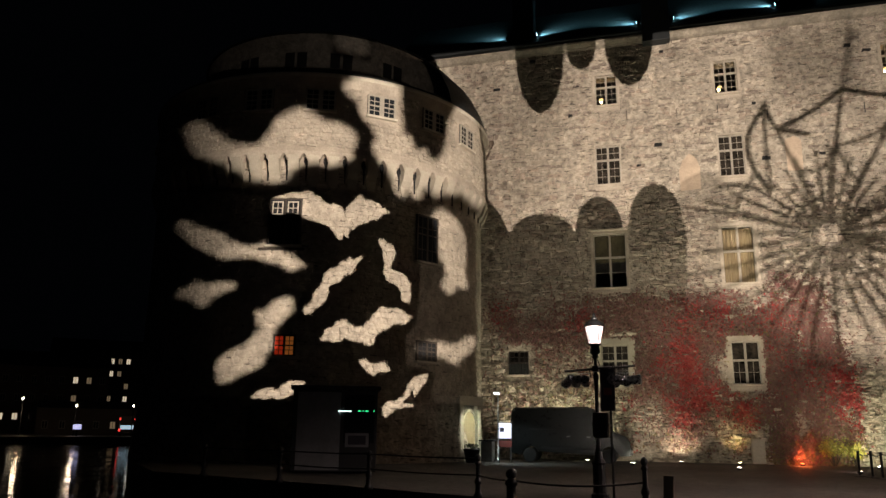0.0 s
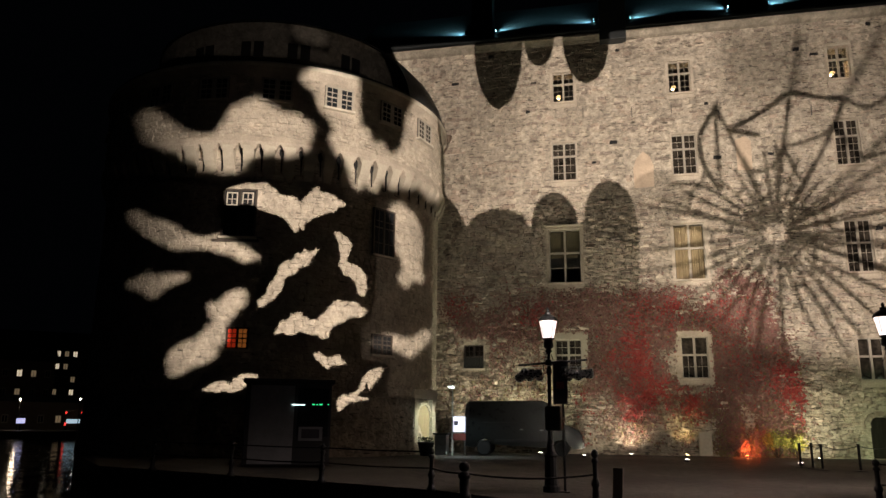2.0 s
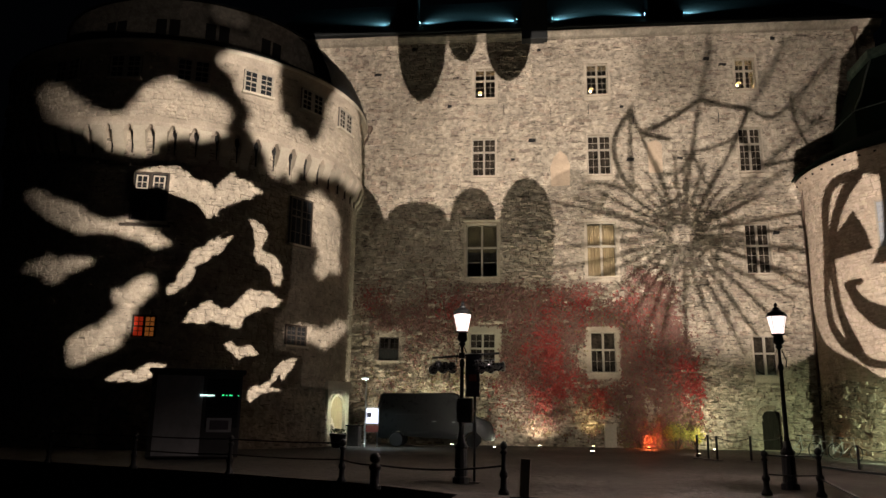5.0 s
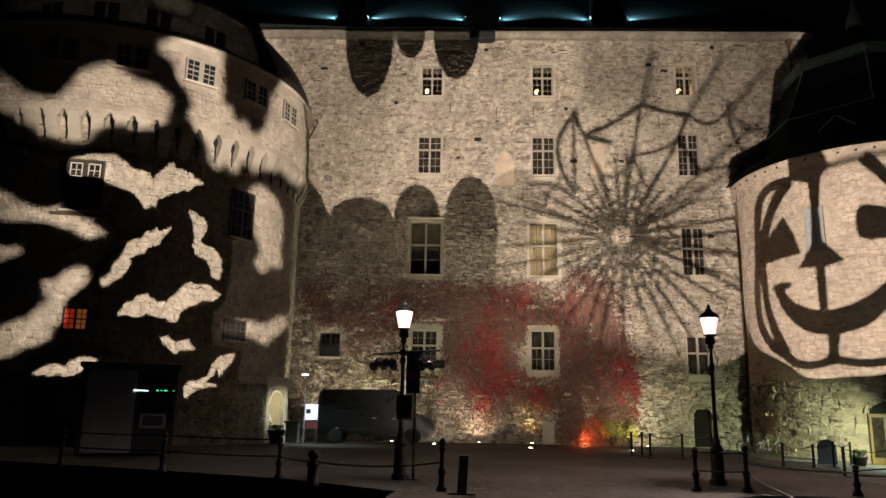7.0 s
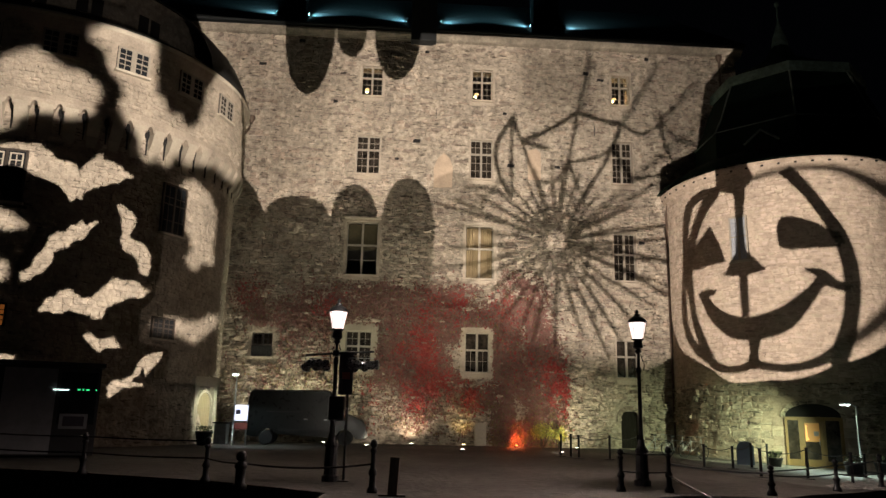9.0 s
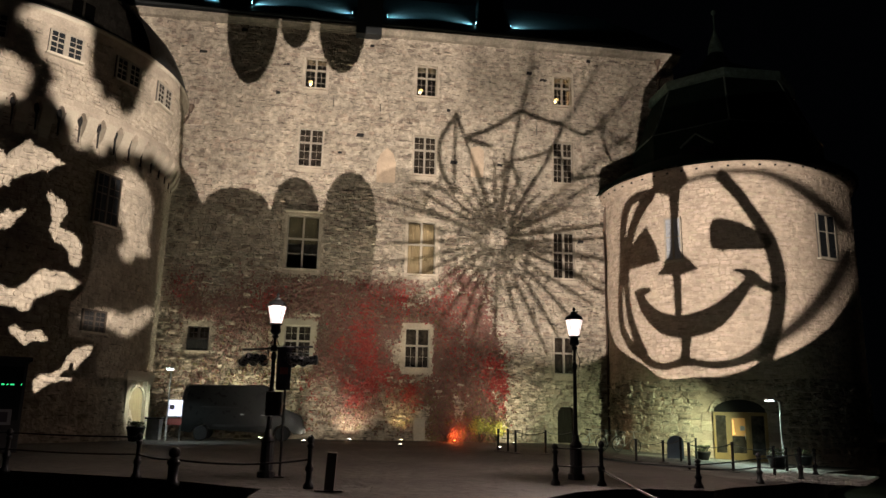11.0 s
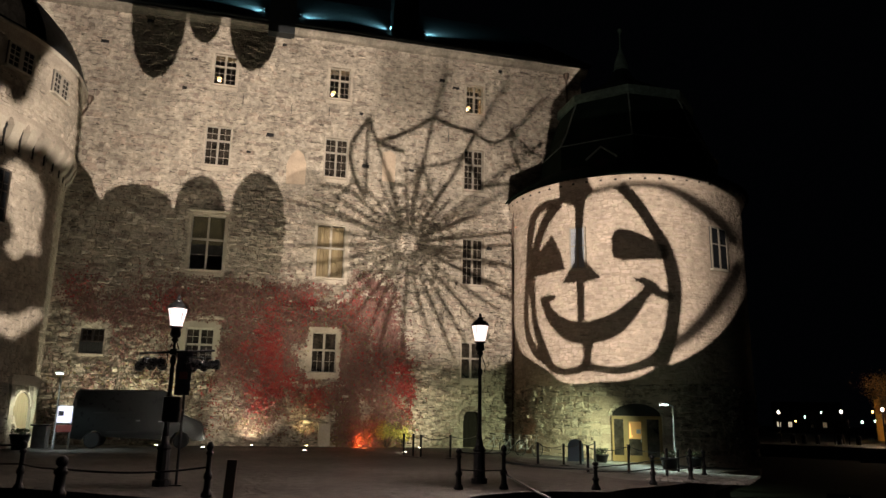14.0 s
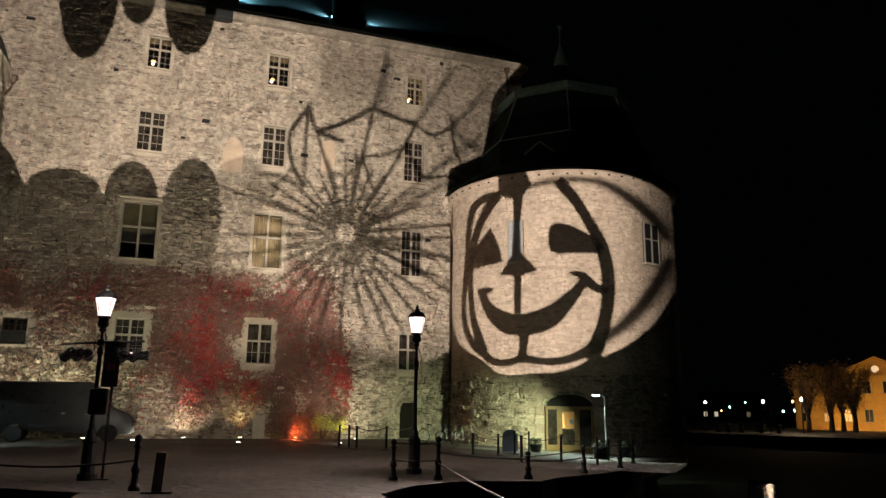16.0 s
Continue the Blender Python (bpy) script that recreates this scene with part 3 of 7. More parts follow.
tower_l = thing("tower", pose(*TOWER_L), "massive round stone castle tower with a corbelled gallery", "tower", "castle towers", "structure")
part("shaft", ring_wall([(R_L + 0.25, -0.1), (R_L + 0.12, 1.2), (R_L, 2.6), (R_L, 13.2)], 96), M["mortar"], tower_l, smooth=True)
part("gallery_wall", ring_wall([(R_L - 0.02, 12.6), (R_L - 0.02, 13.7), (R_L + 0.26, 13.75), (R_L + 0.26, 17.2), (R_L + 0.34, 17.25), (R_L + 0.36, 17.5), (R_L + 0.46, 17.6), (R_L + 0.46, 17.76), (R_L + 0.3, 17.8)], 96), M["trim_old"], tower_l, smooth=True)
part("rim", ring_wall([(R_L + 0.47, 17.52), (R_L + 0.52, 17.6), (R_L + 0.52, 17.7), (R_L + 0.45, 17.75)], 96), M["trim"], tower_l, "pale plain rim below the skirt roof", smooth=True)
part("skirt_roof", ring_wall([(R_L + 0.5, 17.72), (R_L + 0.5, 17.8), (8.2, 18.3), (7.0, 18.75), (6.8, 18.8)], 96), M["roof"], tower_l, smooth=True)
part("lantern_drum", ring_wall([(6.95, 18.6), (6.95, 20.75), (7.05, 20.8), (7.1, 21.05)], 96), M["drum"], tower_l, "dim rendered drum above the skirt roof", smooth=True)
# The openings' shade is put on as black blocks; the drum is closed.
for a in (-30, -8, 14, 33, 56):
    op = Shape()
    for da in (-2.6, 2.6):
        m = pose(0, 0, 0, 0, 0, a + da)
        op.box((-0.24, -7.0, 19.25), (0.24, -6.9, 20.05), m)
    part("drum_opening", op, M["flat_black"], tower_l, "black blocks standing in for a twin opening's dark inside")
part("top_roof", ring_wall([(7.2, 21.04), (7.2, 21.14), (4.0, 21.9), (0.1, 22.6)], 64), M["roof"], tower_l, smooth=True)
sh = Shape()
for j, (r, z) in enumerate([(9.42, 17.8), (9.2, 18.6), (8.7, 19.6), (7.9, 20.5), (7.0, 21.0)]):
    sh.v += [((r + 0.05 * b) * math.sin(radians(70 + 8 * i)), -(r + 0.05 * b) * math.cos(radians(70 + 8 * i)), z) for b in (0,) for i in range(14)]
sh.f += [(j * 14 + i, j * 14 + i + 1, (j + 1) * 14 + i + 1, (j + 1) * 14 + i) for j in range(4) for i in range(13)]
part("link_roof", sh, M["roof"], tower_l, "dark curved roof joining the tower to the castle", smooth=True)


def on_tower(c, ang, r, z):
    """Pose on a round wall: local -y points out of it."""
    a = radians(ang)
    return pose(c.x + r * math.sin(a), c.y - r * math.cos(a), z, 0, 0, ang)


# consoles with small round arches between them
for i in range(38):
    ang = -93.2 + i * 5.65
    if ang > 112:
        break
    rel = pose(0, 0, 0, 0, 0, ang)
    co = Shape()
    r = R_L
    co.prism([(-0.16, 12.2), (0.16, 12.2), (0.25, 12.6), (0.25, 13.5), (-0.25, 13.5), (-0.25, 12.6)], -r - 0.06, -r + 0.1, rel)
    co.add([(-0.25, -r - 0.06, 12.7), (0.25, -r - 0.06, 12.7), (0.25, -r - 0.06, 13.62), (-0.25, -r - 0.06, 13.62), (-0.25, -r - 0.44, 13.5), (0.25, -r - 0.44, 13.5), (0.25, -r - 0.44, 13.62), (-0.25, -r - 0.44, 13.62), (-0.25, -r - 0.26, 12.95), (0.25, -r - 0.26, 12.95)],
           [(0, 1, 9, 8), (8, 9, 5, 4), (4, 5, 6, 7), (7, 6, 2, 3), (0, 8, 4, 7, 3), (1, 2, 6, 5, 9)], rel)
    part("console", co, M["plaster"], tower_l)
ar = Shape()
for i in range(36):
    ang = -93.2 + i * 5.65
    for q in range(6):
        u0, u1 = q / 6, (q + 1) / 6
        aa, ab = ang + 1.9 + 1.9 * u0, ang + 1.9 + 1.9 * u1
        za, zb = 13.4 + 0.3 * math.sin(math.pi * u0) ** 0.6, 13.4 + 0.3 * math.sin(math.pi * u1) ** 0.6
        ro, top = R_L + 0.43, 13.82
        P = [(aa, za), (ab, zb), (ab, top), (aa, top)]
        ar.add([(ro * math.sin(radians(a)), -ro * math.cos(radians(a)), z) for a, z in P] + [((ro - 0.3) * math.sin(radians(a)), -(ro - 0.3) * math.cos(radians(a)), z) for a, z in P],
               [(0, 1, 2, 3), (0, 4, 5, 1), (3, 2, 6, 7)])
    aa, ab = ang - 1.9, ang + 1.9
    ar.add([(ro * math.sin(radians(a)), -ro * math.cos(radians(a)), z) for a, z in ((aa, 13.45), (ab, 13.45), (ab, 13.82), (aa, 13.82))] + [((ro - 0.3) * math.sin(radians(a)), -(ro - 0.3) * math.cos(radians(a)), z) for a, z in ((aa, 13.45), (ab, 13.45), (ab, 13.82), (aa, 13.82))],
           [(0, 1, 2, 3), (0, 4, 5, 1), (3, 2, 6, 7)])
# Shade in the gaps, drawn as black prisms proud of the shaft.
for i in range(36):
    rel = pose(0, 0, 0, 0, 0, -93.2 + (i + 0.5) * 5.65)
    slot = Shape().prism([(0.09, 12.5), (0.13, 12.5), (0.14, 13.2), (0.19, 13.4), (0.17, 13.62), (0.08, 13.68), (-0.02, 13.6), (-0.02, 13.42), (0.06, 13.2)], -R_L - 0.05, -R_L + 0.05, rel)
    part("machicolation_slot", slot, M["flat_black"], tower_l, "black prism standing in for shade between the consoles")
part("arch_band", ar, M["trim_old"], tower_l)

tower_r = thing("tower", pose(*TOWER_R), "round pale stone castle tower under a green copper roof", "tower", "castle towers", "structure")
part("shaft", ring_wall([(R_R + 0.1, -1.0), (R_R, 1.5), (R_R, 13.7), (R_R + 0.12, 13.72), (R_R + 0.3, 14.15), (R_R + 0.2, 14.2)], 96), M["mortar_pale"], tower_r, smooth=True)
for i in range(30):
    part("eaves_block", Shape().box((-0.06, -R_R - 0.25, 13.9), (0.06, -R_R - 0.1, 13.98), pose(0, 0, 0, 0, 0, -95 + i * 6.2)), M["flat_black"], tower_r)
part("eaves", ring_wall([(R_R + 0.45, 14.18), (R_R + 0.48, 14.3), (R_R - 0.5, 15.0), (5.55, 15.4)], 64), M["copper"], tower_r, smooth=True)
ROOF_M = pose(0.3, 0, 0, 0, 0, 25)
part("bell_roof", Shape().lathe([(5.55, 15.0), (5.5, 17.0), (5.0, 17.9), (4.5, 19.2), (4.1, 20.1)], 8, ROOF_M, caps=False), M["copper"], tower_r)
part("roof_rim", Shape().lathe([(4.15, 20.05), (4.3, 20.15), (4.3, 20.58), (4.1, 20.64)], 8, ROOF_M, caps=False), M["copper_lit"], tower_r, "green copper rim of the upper roof, coloured paler as if lit")
part("upper_roof", Shape().lathe([(4.1, 20.62), (3.4, 21.0), (2.4, 21.6), (1.0, 22.5), (0.5, 23.4)], 8, ROOF_M, caps=False), M["copper"], tower_r)
part("spire", Shape().lathe([(0.5, 23.4), (0.42, 24.0), (0.24, 24.5), (0.12, 24.9), (0.05, 25.2), (0.05, 26.1), (0.15, 26.2), (0.15, 26.35), (0.02, 26.5)], 12, ROOF_M), M["copper_lit"], tower_r, smooth=True)
dorm = pose(0.3, 0, 0, 0, 0, -36) @ Matrix.Translation((0, -5.75, 14.5))
dormer = part("dormer", Shape().prism([(-0.75, 0), (0.75, 0), (0.75, 1.0), (0, 1.55), (-0.75, 1.0)], -0.55, 1.0, dorm), M["copper"], tower_r, "small gabled copper dormer")
part("dormer_trim", Shape().tube([(-0.85, -0.6, 0.95), (0, -0.6, 1.62), (0.85, -0.6, 0.95)], 0.06, 5, dorm), M["copper_edge"], dormer)
part("dormer_window", Shape().box((-0.35, -0.57, 0.2), (0.35, -0.552, 0.95), dorm), M["flat_black"], dormer)
hips = Shape()
for i in range(8):
    a = radians(25 + 45 * i)
    hips.tube([(0.3 + r * math.sin(a), -r * math.cos(a), z) for r, z in ((5.52, 17.0), (5.02, 17.9), (4.52, 19.2), (4.12, 20.1))], 0.05, 5)
for r, z in ((5.54, 17.0),):
    hips.tube([(0.3 + r * math.sin(radians(25 + 45 * i)), -r * math.cos(radians(25 + 45 * i)), z) for i in range(9)], 0.035, 5)
part("hip_ridge", hips, M["copper_edge"], tower_r)


def tower_window(c, r, ang, z0, z1, w, name, label, cross=0.5, bars=2, lit="", twin=False, sill=True, frame=None):
    """Two lights in a shallow reveal on a round wall."""
    win = thing(name, on_tower(c, ang, r, z0), label, "window", kind="structure")
    h = z1 - z0
    mat = frame or M["wood_white"]
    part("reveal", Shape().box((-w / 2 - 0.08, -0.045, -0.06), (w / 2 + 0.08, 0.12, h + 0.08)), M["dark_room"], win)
    f = Shape()
    f.box((-w / 2 - 0.08, -0.09, -0.06), (-w / 2, -0.046, h + 0.08)).box((w / 2, -0.09, -0.06), (w / 2 + 0.08, -0.046, h + 0.08))
    f.box((-w / 2, -0.09, -0.06), (w / 2, -0.046, 0)).box((-w / 2, -0.09, h), (w / 2, -0.046, h + 0.08))
    g = 0.11 if twin else 0.05
    f.box((-g, -0.088, 0), (g, -0.046, h))
    part("window_frame", f, mat, win)
    b = Shape()
    for x0, x1 in ((-w / 2, -g), (g, w / 2)):
        b.box((x0, -0.075, h * cross - 0.03), (x1, -0.05, h * cross + 0.03))
        if bars:
            xm = (x0 + x1) / 2
            b.box((xm - 0.015, -0.07, 0), (xm + 0.015, -0.05, h))
            for q in (0.25, 0.75):
                b.box((x0, -0.068, h * q - 0.015), (x1, -0.05, h * q + 0.015))
    part("glazing_bar", b, mat, win)
    for x0, x1, mm in ((-w / 2, -g, "lit_a"), (g, w / 2, "lit_b")):
        part("pane", Shape().box((x0, -0.049, 0), (x1, -0.046, h)), M[lit + mm[-1]] if lit else M["pane_dark"], win)
    if sill:
        part("window_sill", Shape().box((-w / 2 - 0.15, -0.2, -0.16), (w / 2 + 0.15, 0.1, -0.06), bevel=0.012), M["trim"], win)
    return win


M["pane_dark"] = material("dark_window_glass", (0.02, 0.022, 0.025), 0.12, vary=0.1, bump=0.02)
M["pale_a"] = M["pale_b"] = material("pale_grey_pane", (0.32, 0.33, 0.36), 0.35, vary=0.15, scale=3, fine=12, bump=0.05)
M["orange_a"] = glow("orange_red_lit_pane", (1.0, 0.07, 0.02), 0.17)
M["orange_b"] = glow("orange_lit_pane", (1.0, 0.3, 0.06), 0.13)
RG = R_L + 0.26
for i, ang in enumerate((-45.5, -27.5, -9.5, 8.5, 26.5, 44.5, 63, 80)):
    tower_window(TOWER_L, RG, ang, 15.95, 16.9, 1.25, "window_%d" % (20 + i), "small twin window in the tower gallery", twin=True)
cross_window = tower_window(TOWER_L, R_L, 18.0, 9.5, 11.55, 1.35, "window_27", "cross window with dark frame in the tower", 0.62, frame=M["wood_dark"])
for x0, x1 in ((-0.6, -0.1), (0.1, 0.6)):
    sash = Shape().box((x0, -0.1, 1.36), (x0 + 0.05, -0.05, 1.98)).box((x1 - 0.05, -0.1, 1.36), (x1, -0.05, 1.98)).box((x0 + 0.05, -0.1, 1.36), (x1 - 0.05, -0.05, 1.41)).box((x0 + 0.05, -0.1, 1.93), (x1 - 0.05, -0.05, 1.98))
    sash.box(((x0 + x1) / 2 - 0.015, -0.09, 1.41), ((x0 + x1) / 2 + 0.015, -0.05, 1.93)).box((x0 + 0.05, -0.088, 1.65), (x1 - 0.05, -0.052, 1.68))
    part("upper_sash", sash, M["trim"], cross_window, "pale painted upper sash")
part("ledge", Shape().box((-1.1, -0.16, -0.3), (0.95, 0.1, -0.2)), M["wood_dark"], cross_window)
tower_window(TOWER_L, R_L, 62.5, 9.3, 11.45, 1.2, "window_28", "tall dark window in the tower", 0.6, frame=M["wood_dark"])
tower_window(TOWER_L, R_L, 20.0, 4.55, 5.34, 0.8, "window_29", "small tower window glowing orange and red", lit="orange_", frame=M["wood_dark"])
tower_window(TOWER_L, R_L, 63.0, 4.6, 5.4, 1.1, "window_30", "small dark barred tower window", frame=M["wood_dark"])
tower_window(TOWER_R, R_R, -44.7, 9.4, 11.5, 0.75, "window_31", "narrow pale-framed tower window with pale grey panes", 0.55, 0, lit="pale_")
tower_window(TOWER_R, R_R, 21.6, 9.45, 11.58, 1.15, "window_32", "pale-framed cross window in the round tower", 0.6, 0)

# ---------------------------------------------------------------- the slide projector and its stencil
HALF = 0.8          # lamp to stencil, metres


def torn(points, amp, step=0.3, seed=1):
    """The same outline with an uneven edge."""
    rnd, out = random.Random(seed), []
    for (xa, ya), (xb, yb) in zip(points, points[1:] + points[:1]):
        d = math.hypot(xb - xa, yb - ya)
        n = max(1, int(d / step))
        for i in range(n):
            f = i / n
            w = amp * rnd.uniform(-1, 1) * (0.5 if i == 0 else 1)
            out.append((xa + (xb - xa) * f - (yb - ya) / d * w, ya + (yb - ya) * f + (xb - xa) / d * w))
    return out


def rounded(points, times=2):
    """Corners cut off again and again, so that the outline flows."""
    for _ in range(times):
        points = [(p[0] * (1 - f) + q[0] * f, p[1] * (1 - f) + q[1] * f) for p, q in zip(points, points[1:] + points[:1]) for f in (0.25, 0.75)]
    return points


# openings: what the light passes through, first the sharp bats
BATS = (
    [(-45.42, 8.24), (-45.02, 8.63), (-44.31, 8.88), (-43.51, 8.96), (-43.01, 8.98), (-42.47, 8.56), (-41.94, 8.29), (-41.23, 8.22), (-40.93, 7.89), (-40.7, 8.36), (-40.43, 8.77), (-39.93, 9.21), (-39.76, 8.86), (-39.23, 8.85), (-38.64, 8.63), (-37.91, 8.27), (-38.41, 7.98), (-38.78, 7.63), (-39.35, 7.48), (-39.9, 7.15), (-40.58, 6.81), (-40.66, 6.21), (-40.99, 6.33), (-41.29, 6), (-41.52, 6.42), (-41.86, 6.83), (-42.39, 7.06), (-43.07, 7.18), (-43.54, 7.35), (-43.87, 7.54), (-45.31, 7.39)],
    [(-43.18, 1.63), (-42.81, 1.83), (-42.62, 2.54), (-42.31, 2.92), (-42.18, 3.46), (-42.03, 3.83), (-41.7, 4.14), (-41.2, 4.33), (-41.04, 4.71), (-40.68, 4.67), (-40.52, 5.05), (-40.29, 4.81), (-39.58, 5.14), (-39.85, 4.75), (-40.12, 4.28), (-40.29, 3.94), (-40.81, 3.75), (-41.07, 3.33), (-41.48, 3.15), (-41.77, 2.92), (-41.78, 2.42), (-42.02, 1.98), (-42.4, 1.64), (-42.65, 1.31), (-43.09, 1.15)],
    [(-38.68, 6.29), (-38.14, 6.31), (-37.6, 5.93), (-37.38, 5.47), (-37.64, 4.91), (-37.74, 4.49), (-37.21, 4.29), (-36.63, 4.05), (-36.24, 3.61), (-36.17, 2.91), (-36.32, 2.34), (-36.86, 2.46), (-37.04, 3.11), (-37.5, 3.51), (-38.02, 3.71), (-38.24, 4.14), (-38.11, 4.74), (-38.29, 5.28), (-38.39, 5.83)],
    [(-42.15, -0.45), (-41.82, 0.23), (-41.33, 0.6), (-40.84, 0.98), (-40.47, 0.72), (-40, 0.5), (-39.5, 0.6), (-39.04, 0.99), (-38.69, 1.56), (-38.14, 1.97), (-37.67, 1.83), (-37.12, 1.89), (-36.54, 1.57), (-36.08, 1.44), (-36.51, 1.03), (-37.07, 0.9), (-37.69, 0.63), (-38.22, 0.34), (-38.59, 0.06), (-38.75, -0.49), (-39.11, -0.62), (-39.45, -0.35), (-40.07, -0.32), (-40.6, -0.24), (-41.11, -0.44), (-41.62, -0.36)],
    [(-39.68, -1.52), (-39.29, -1.4), (-38.8, -1.73), (-38.35, -1.7), (-37.94, -1.57), (-37.46, -2.14), (-37.95, -2.24), (-38.48, -2.23), (-38.69, -2.49), (-39.07, -2.19), (-39.44, -1.97)],
    [(-45.76, -3.79), (-45.31, -3.45), (-44.82, -3.3), (-44.43, -3.47), (-44.01, -3.04), (-43.5, -2.85), (-42.84, -2.94), (-43.07, -3.28), (-43.6, -3.64), (-44.1, -3.96), (-44.67, -3.85), (-45.13, -3.97)],
    [(-34.85, -2.13), (-35, -2.75), (-35.49, -3.21), (-35.84, -3.73), (-35.86, -4.22), (-36.5, -4.29), (-37.24, -4.53), (-37.86, -5.04), (-38.04, -4.46), (-37.68, -4.04), (-37.07, -3.9), (-36.53, -3.6), (-36.36, -2.95), (-35.97, -2.54), (-35.4, -2.24)],
)
bat_cuts = [torn(q, 0.11 if i in (0, 3) else 0.075, 0.2, i) for i, q in enumerate(BATS)]
LEFT_CLOUD = [(-50.12, 12.76), (-49.6, 13.05), (-48.89, 12.78), (-48.31, 12.06), (-47.74, 11.71), (-46.54, 11.74), (-45.92, 12.39), (-45.64, 13.22), (-45.06, 14.03), (-44.28, 14.47), (-43.58, 14.02), (-42.7, 13.78), (-41.63, 13.77), (-40.88, 13.36), (-40.4, 12.79), (-40.7, 12.14), (-40.88, 11.43), (-41.39, 11.08), (-42.25, 10.7), (-43.23, 10.94), (-44.01, 10.7), (-44.55, 10.13), (-44.84, 9.62), (-45.39, 9.53), (-45.99, 9.52), (-46.59, 9.58), (-47.25, 10.06), (-47.89, 10.49), (-48.57, 10.54), (-49.3, 10.94), (-49.9, 11.8)]
RIGHT_CLOUD = [(-41.65, 15.98), (-40.96, 17.01), (-39.74, 17.24), (-37.9, 17.07), (-37.41, 16.47), (-37.46, 15.49), (-37.28, 14.36), (-37.44, 13.06), (-37, 13.75), (-36.61, 13.44), (-36.18, 12.5), (-35.44, 12.95), (-34.95, 11.95), (-34.12, 12.42), (-33.72, 13.57), (-33.56, 14.83), (-33.18, 15.79), (-32.47, 16.67), (-30.39, 16.52), (-28.86, 14.94), (-29.03, 12.51), (-29.34, 10.68), (-30.63, 9.62), (-31.72, 10.02), (-32.46, 10.45), (-33.12, 10), (-33.82, 10.25), (-34.47, 9.66), (-35.05, 10.42), (-35.49, 10.19), (-35.64, 9.46), (-36.25, 9.4), (-36.54, 10.17), (-36.84, 9.35), (-37.42, 9.34), (-37.9, 10.84), (-38.64, 11.22), (-39.16, 11.85), (-39.35, 12.43), (-39.02, 13.09), (-39.49, 13.85), (-40.14, 14.35), (-40.34, 15.34)]
LEFT_BATS = (
    [(-49.85, 6.85), (-49.56, 6.91), (-48.83, 6.46), (-47.84, 6.1), (-47.35, 5.66), (-46.78, 5.4), (-46.2, 5.35), (-45.58, 5.7), (-45.22, 5.26), (-44.66, 5.08), (-44.15, 4.93), (-43.68, 4.5), (-43.15, 4.22), (-43.66, 4.15), (-43.9, 3.85), (-44.47, 4.06), (-44.95, 4.32), (-45.56, 4.47), (-46.16, 4.69), (-46.85, 4.53), (-47.53, 4.52), (-48.21, 4.76), (-48.85, 5.12), (-49.41, 5.77)],
    [(-49.65, 2.6), (-48.98, 2.93), (-48.75, 3.32), (-48.57, 2.94), (-47.83, 3.12), (-46.97, 3.05), (-47.08, 2.67), (-47.73, 2.47), (-47.98, 2.04), (-48.48, 1.63), (-48.86, 1.92), (-49, 2.23), (-49.46, 2.31)],
    [(-44.17, 2.32), (-43.93, 1.95), (-43.77, 1.44), (-44.12, 1.04), (-44.52, 0.55), (-44.78, 0), (-44.68, -1.08), (-45.42, -1.44), (-45.08, -1.64), (-45.65, -2.13), (-46.35, -2.47), (-46.91, -2.97), (-47.39, -2.84), (-47.62, -2.22), (-47.5, -1.42), (-46.87, -0.95), (-46.2, -0.7), (-45.95, -0.3), (-45.64, 0.06), (-45.58, 0.54), (-45.84, 0.87), (-45.82, 1.42), (-45.34, 1.22), (-45.19, 1.6), (-44.77, 2.03)],
)
RIGHT_PATCHES = (
    [(-34.8, 8.36), (-34.07, 9.03), (-33.19, 8.88), (-32.24, 8.2), (-31.72, 7.45), (-31.63, 6.29), (-31.83, 5.08), (-31.34, 3.93), (-32.7, 3.84), (-33.18, 3.19), (-33.53, 3.63), (-33.96, 3.72), (-33.46, 4.41), (-33.57, 5.16), (-34.12, 5.84), (-34.37, 6.57), (-34.21, 7.37)],
    [(-35.93, -0.38), (-35, -0.07), (-33.89, 0.16), (-33.13, -0.08), (-32.19, 0.24), (-31.38, 0.79), (-30.14, 0.91), (-30.93, -0.11), (-31.85, -0.64), (-32.61, -1.34), (-33.3, -1.06), (-33.86, -0.83), (-34.75, -1.03), (-35.61, -0.93)],
)
DRUM_PATCH = [(-41.76, 20.23), (-40.52, 20.4), (-39.02, 20.1), (-39.05, 19.1), (-41.39, 19.1)]
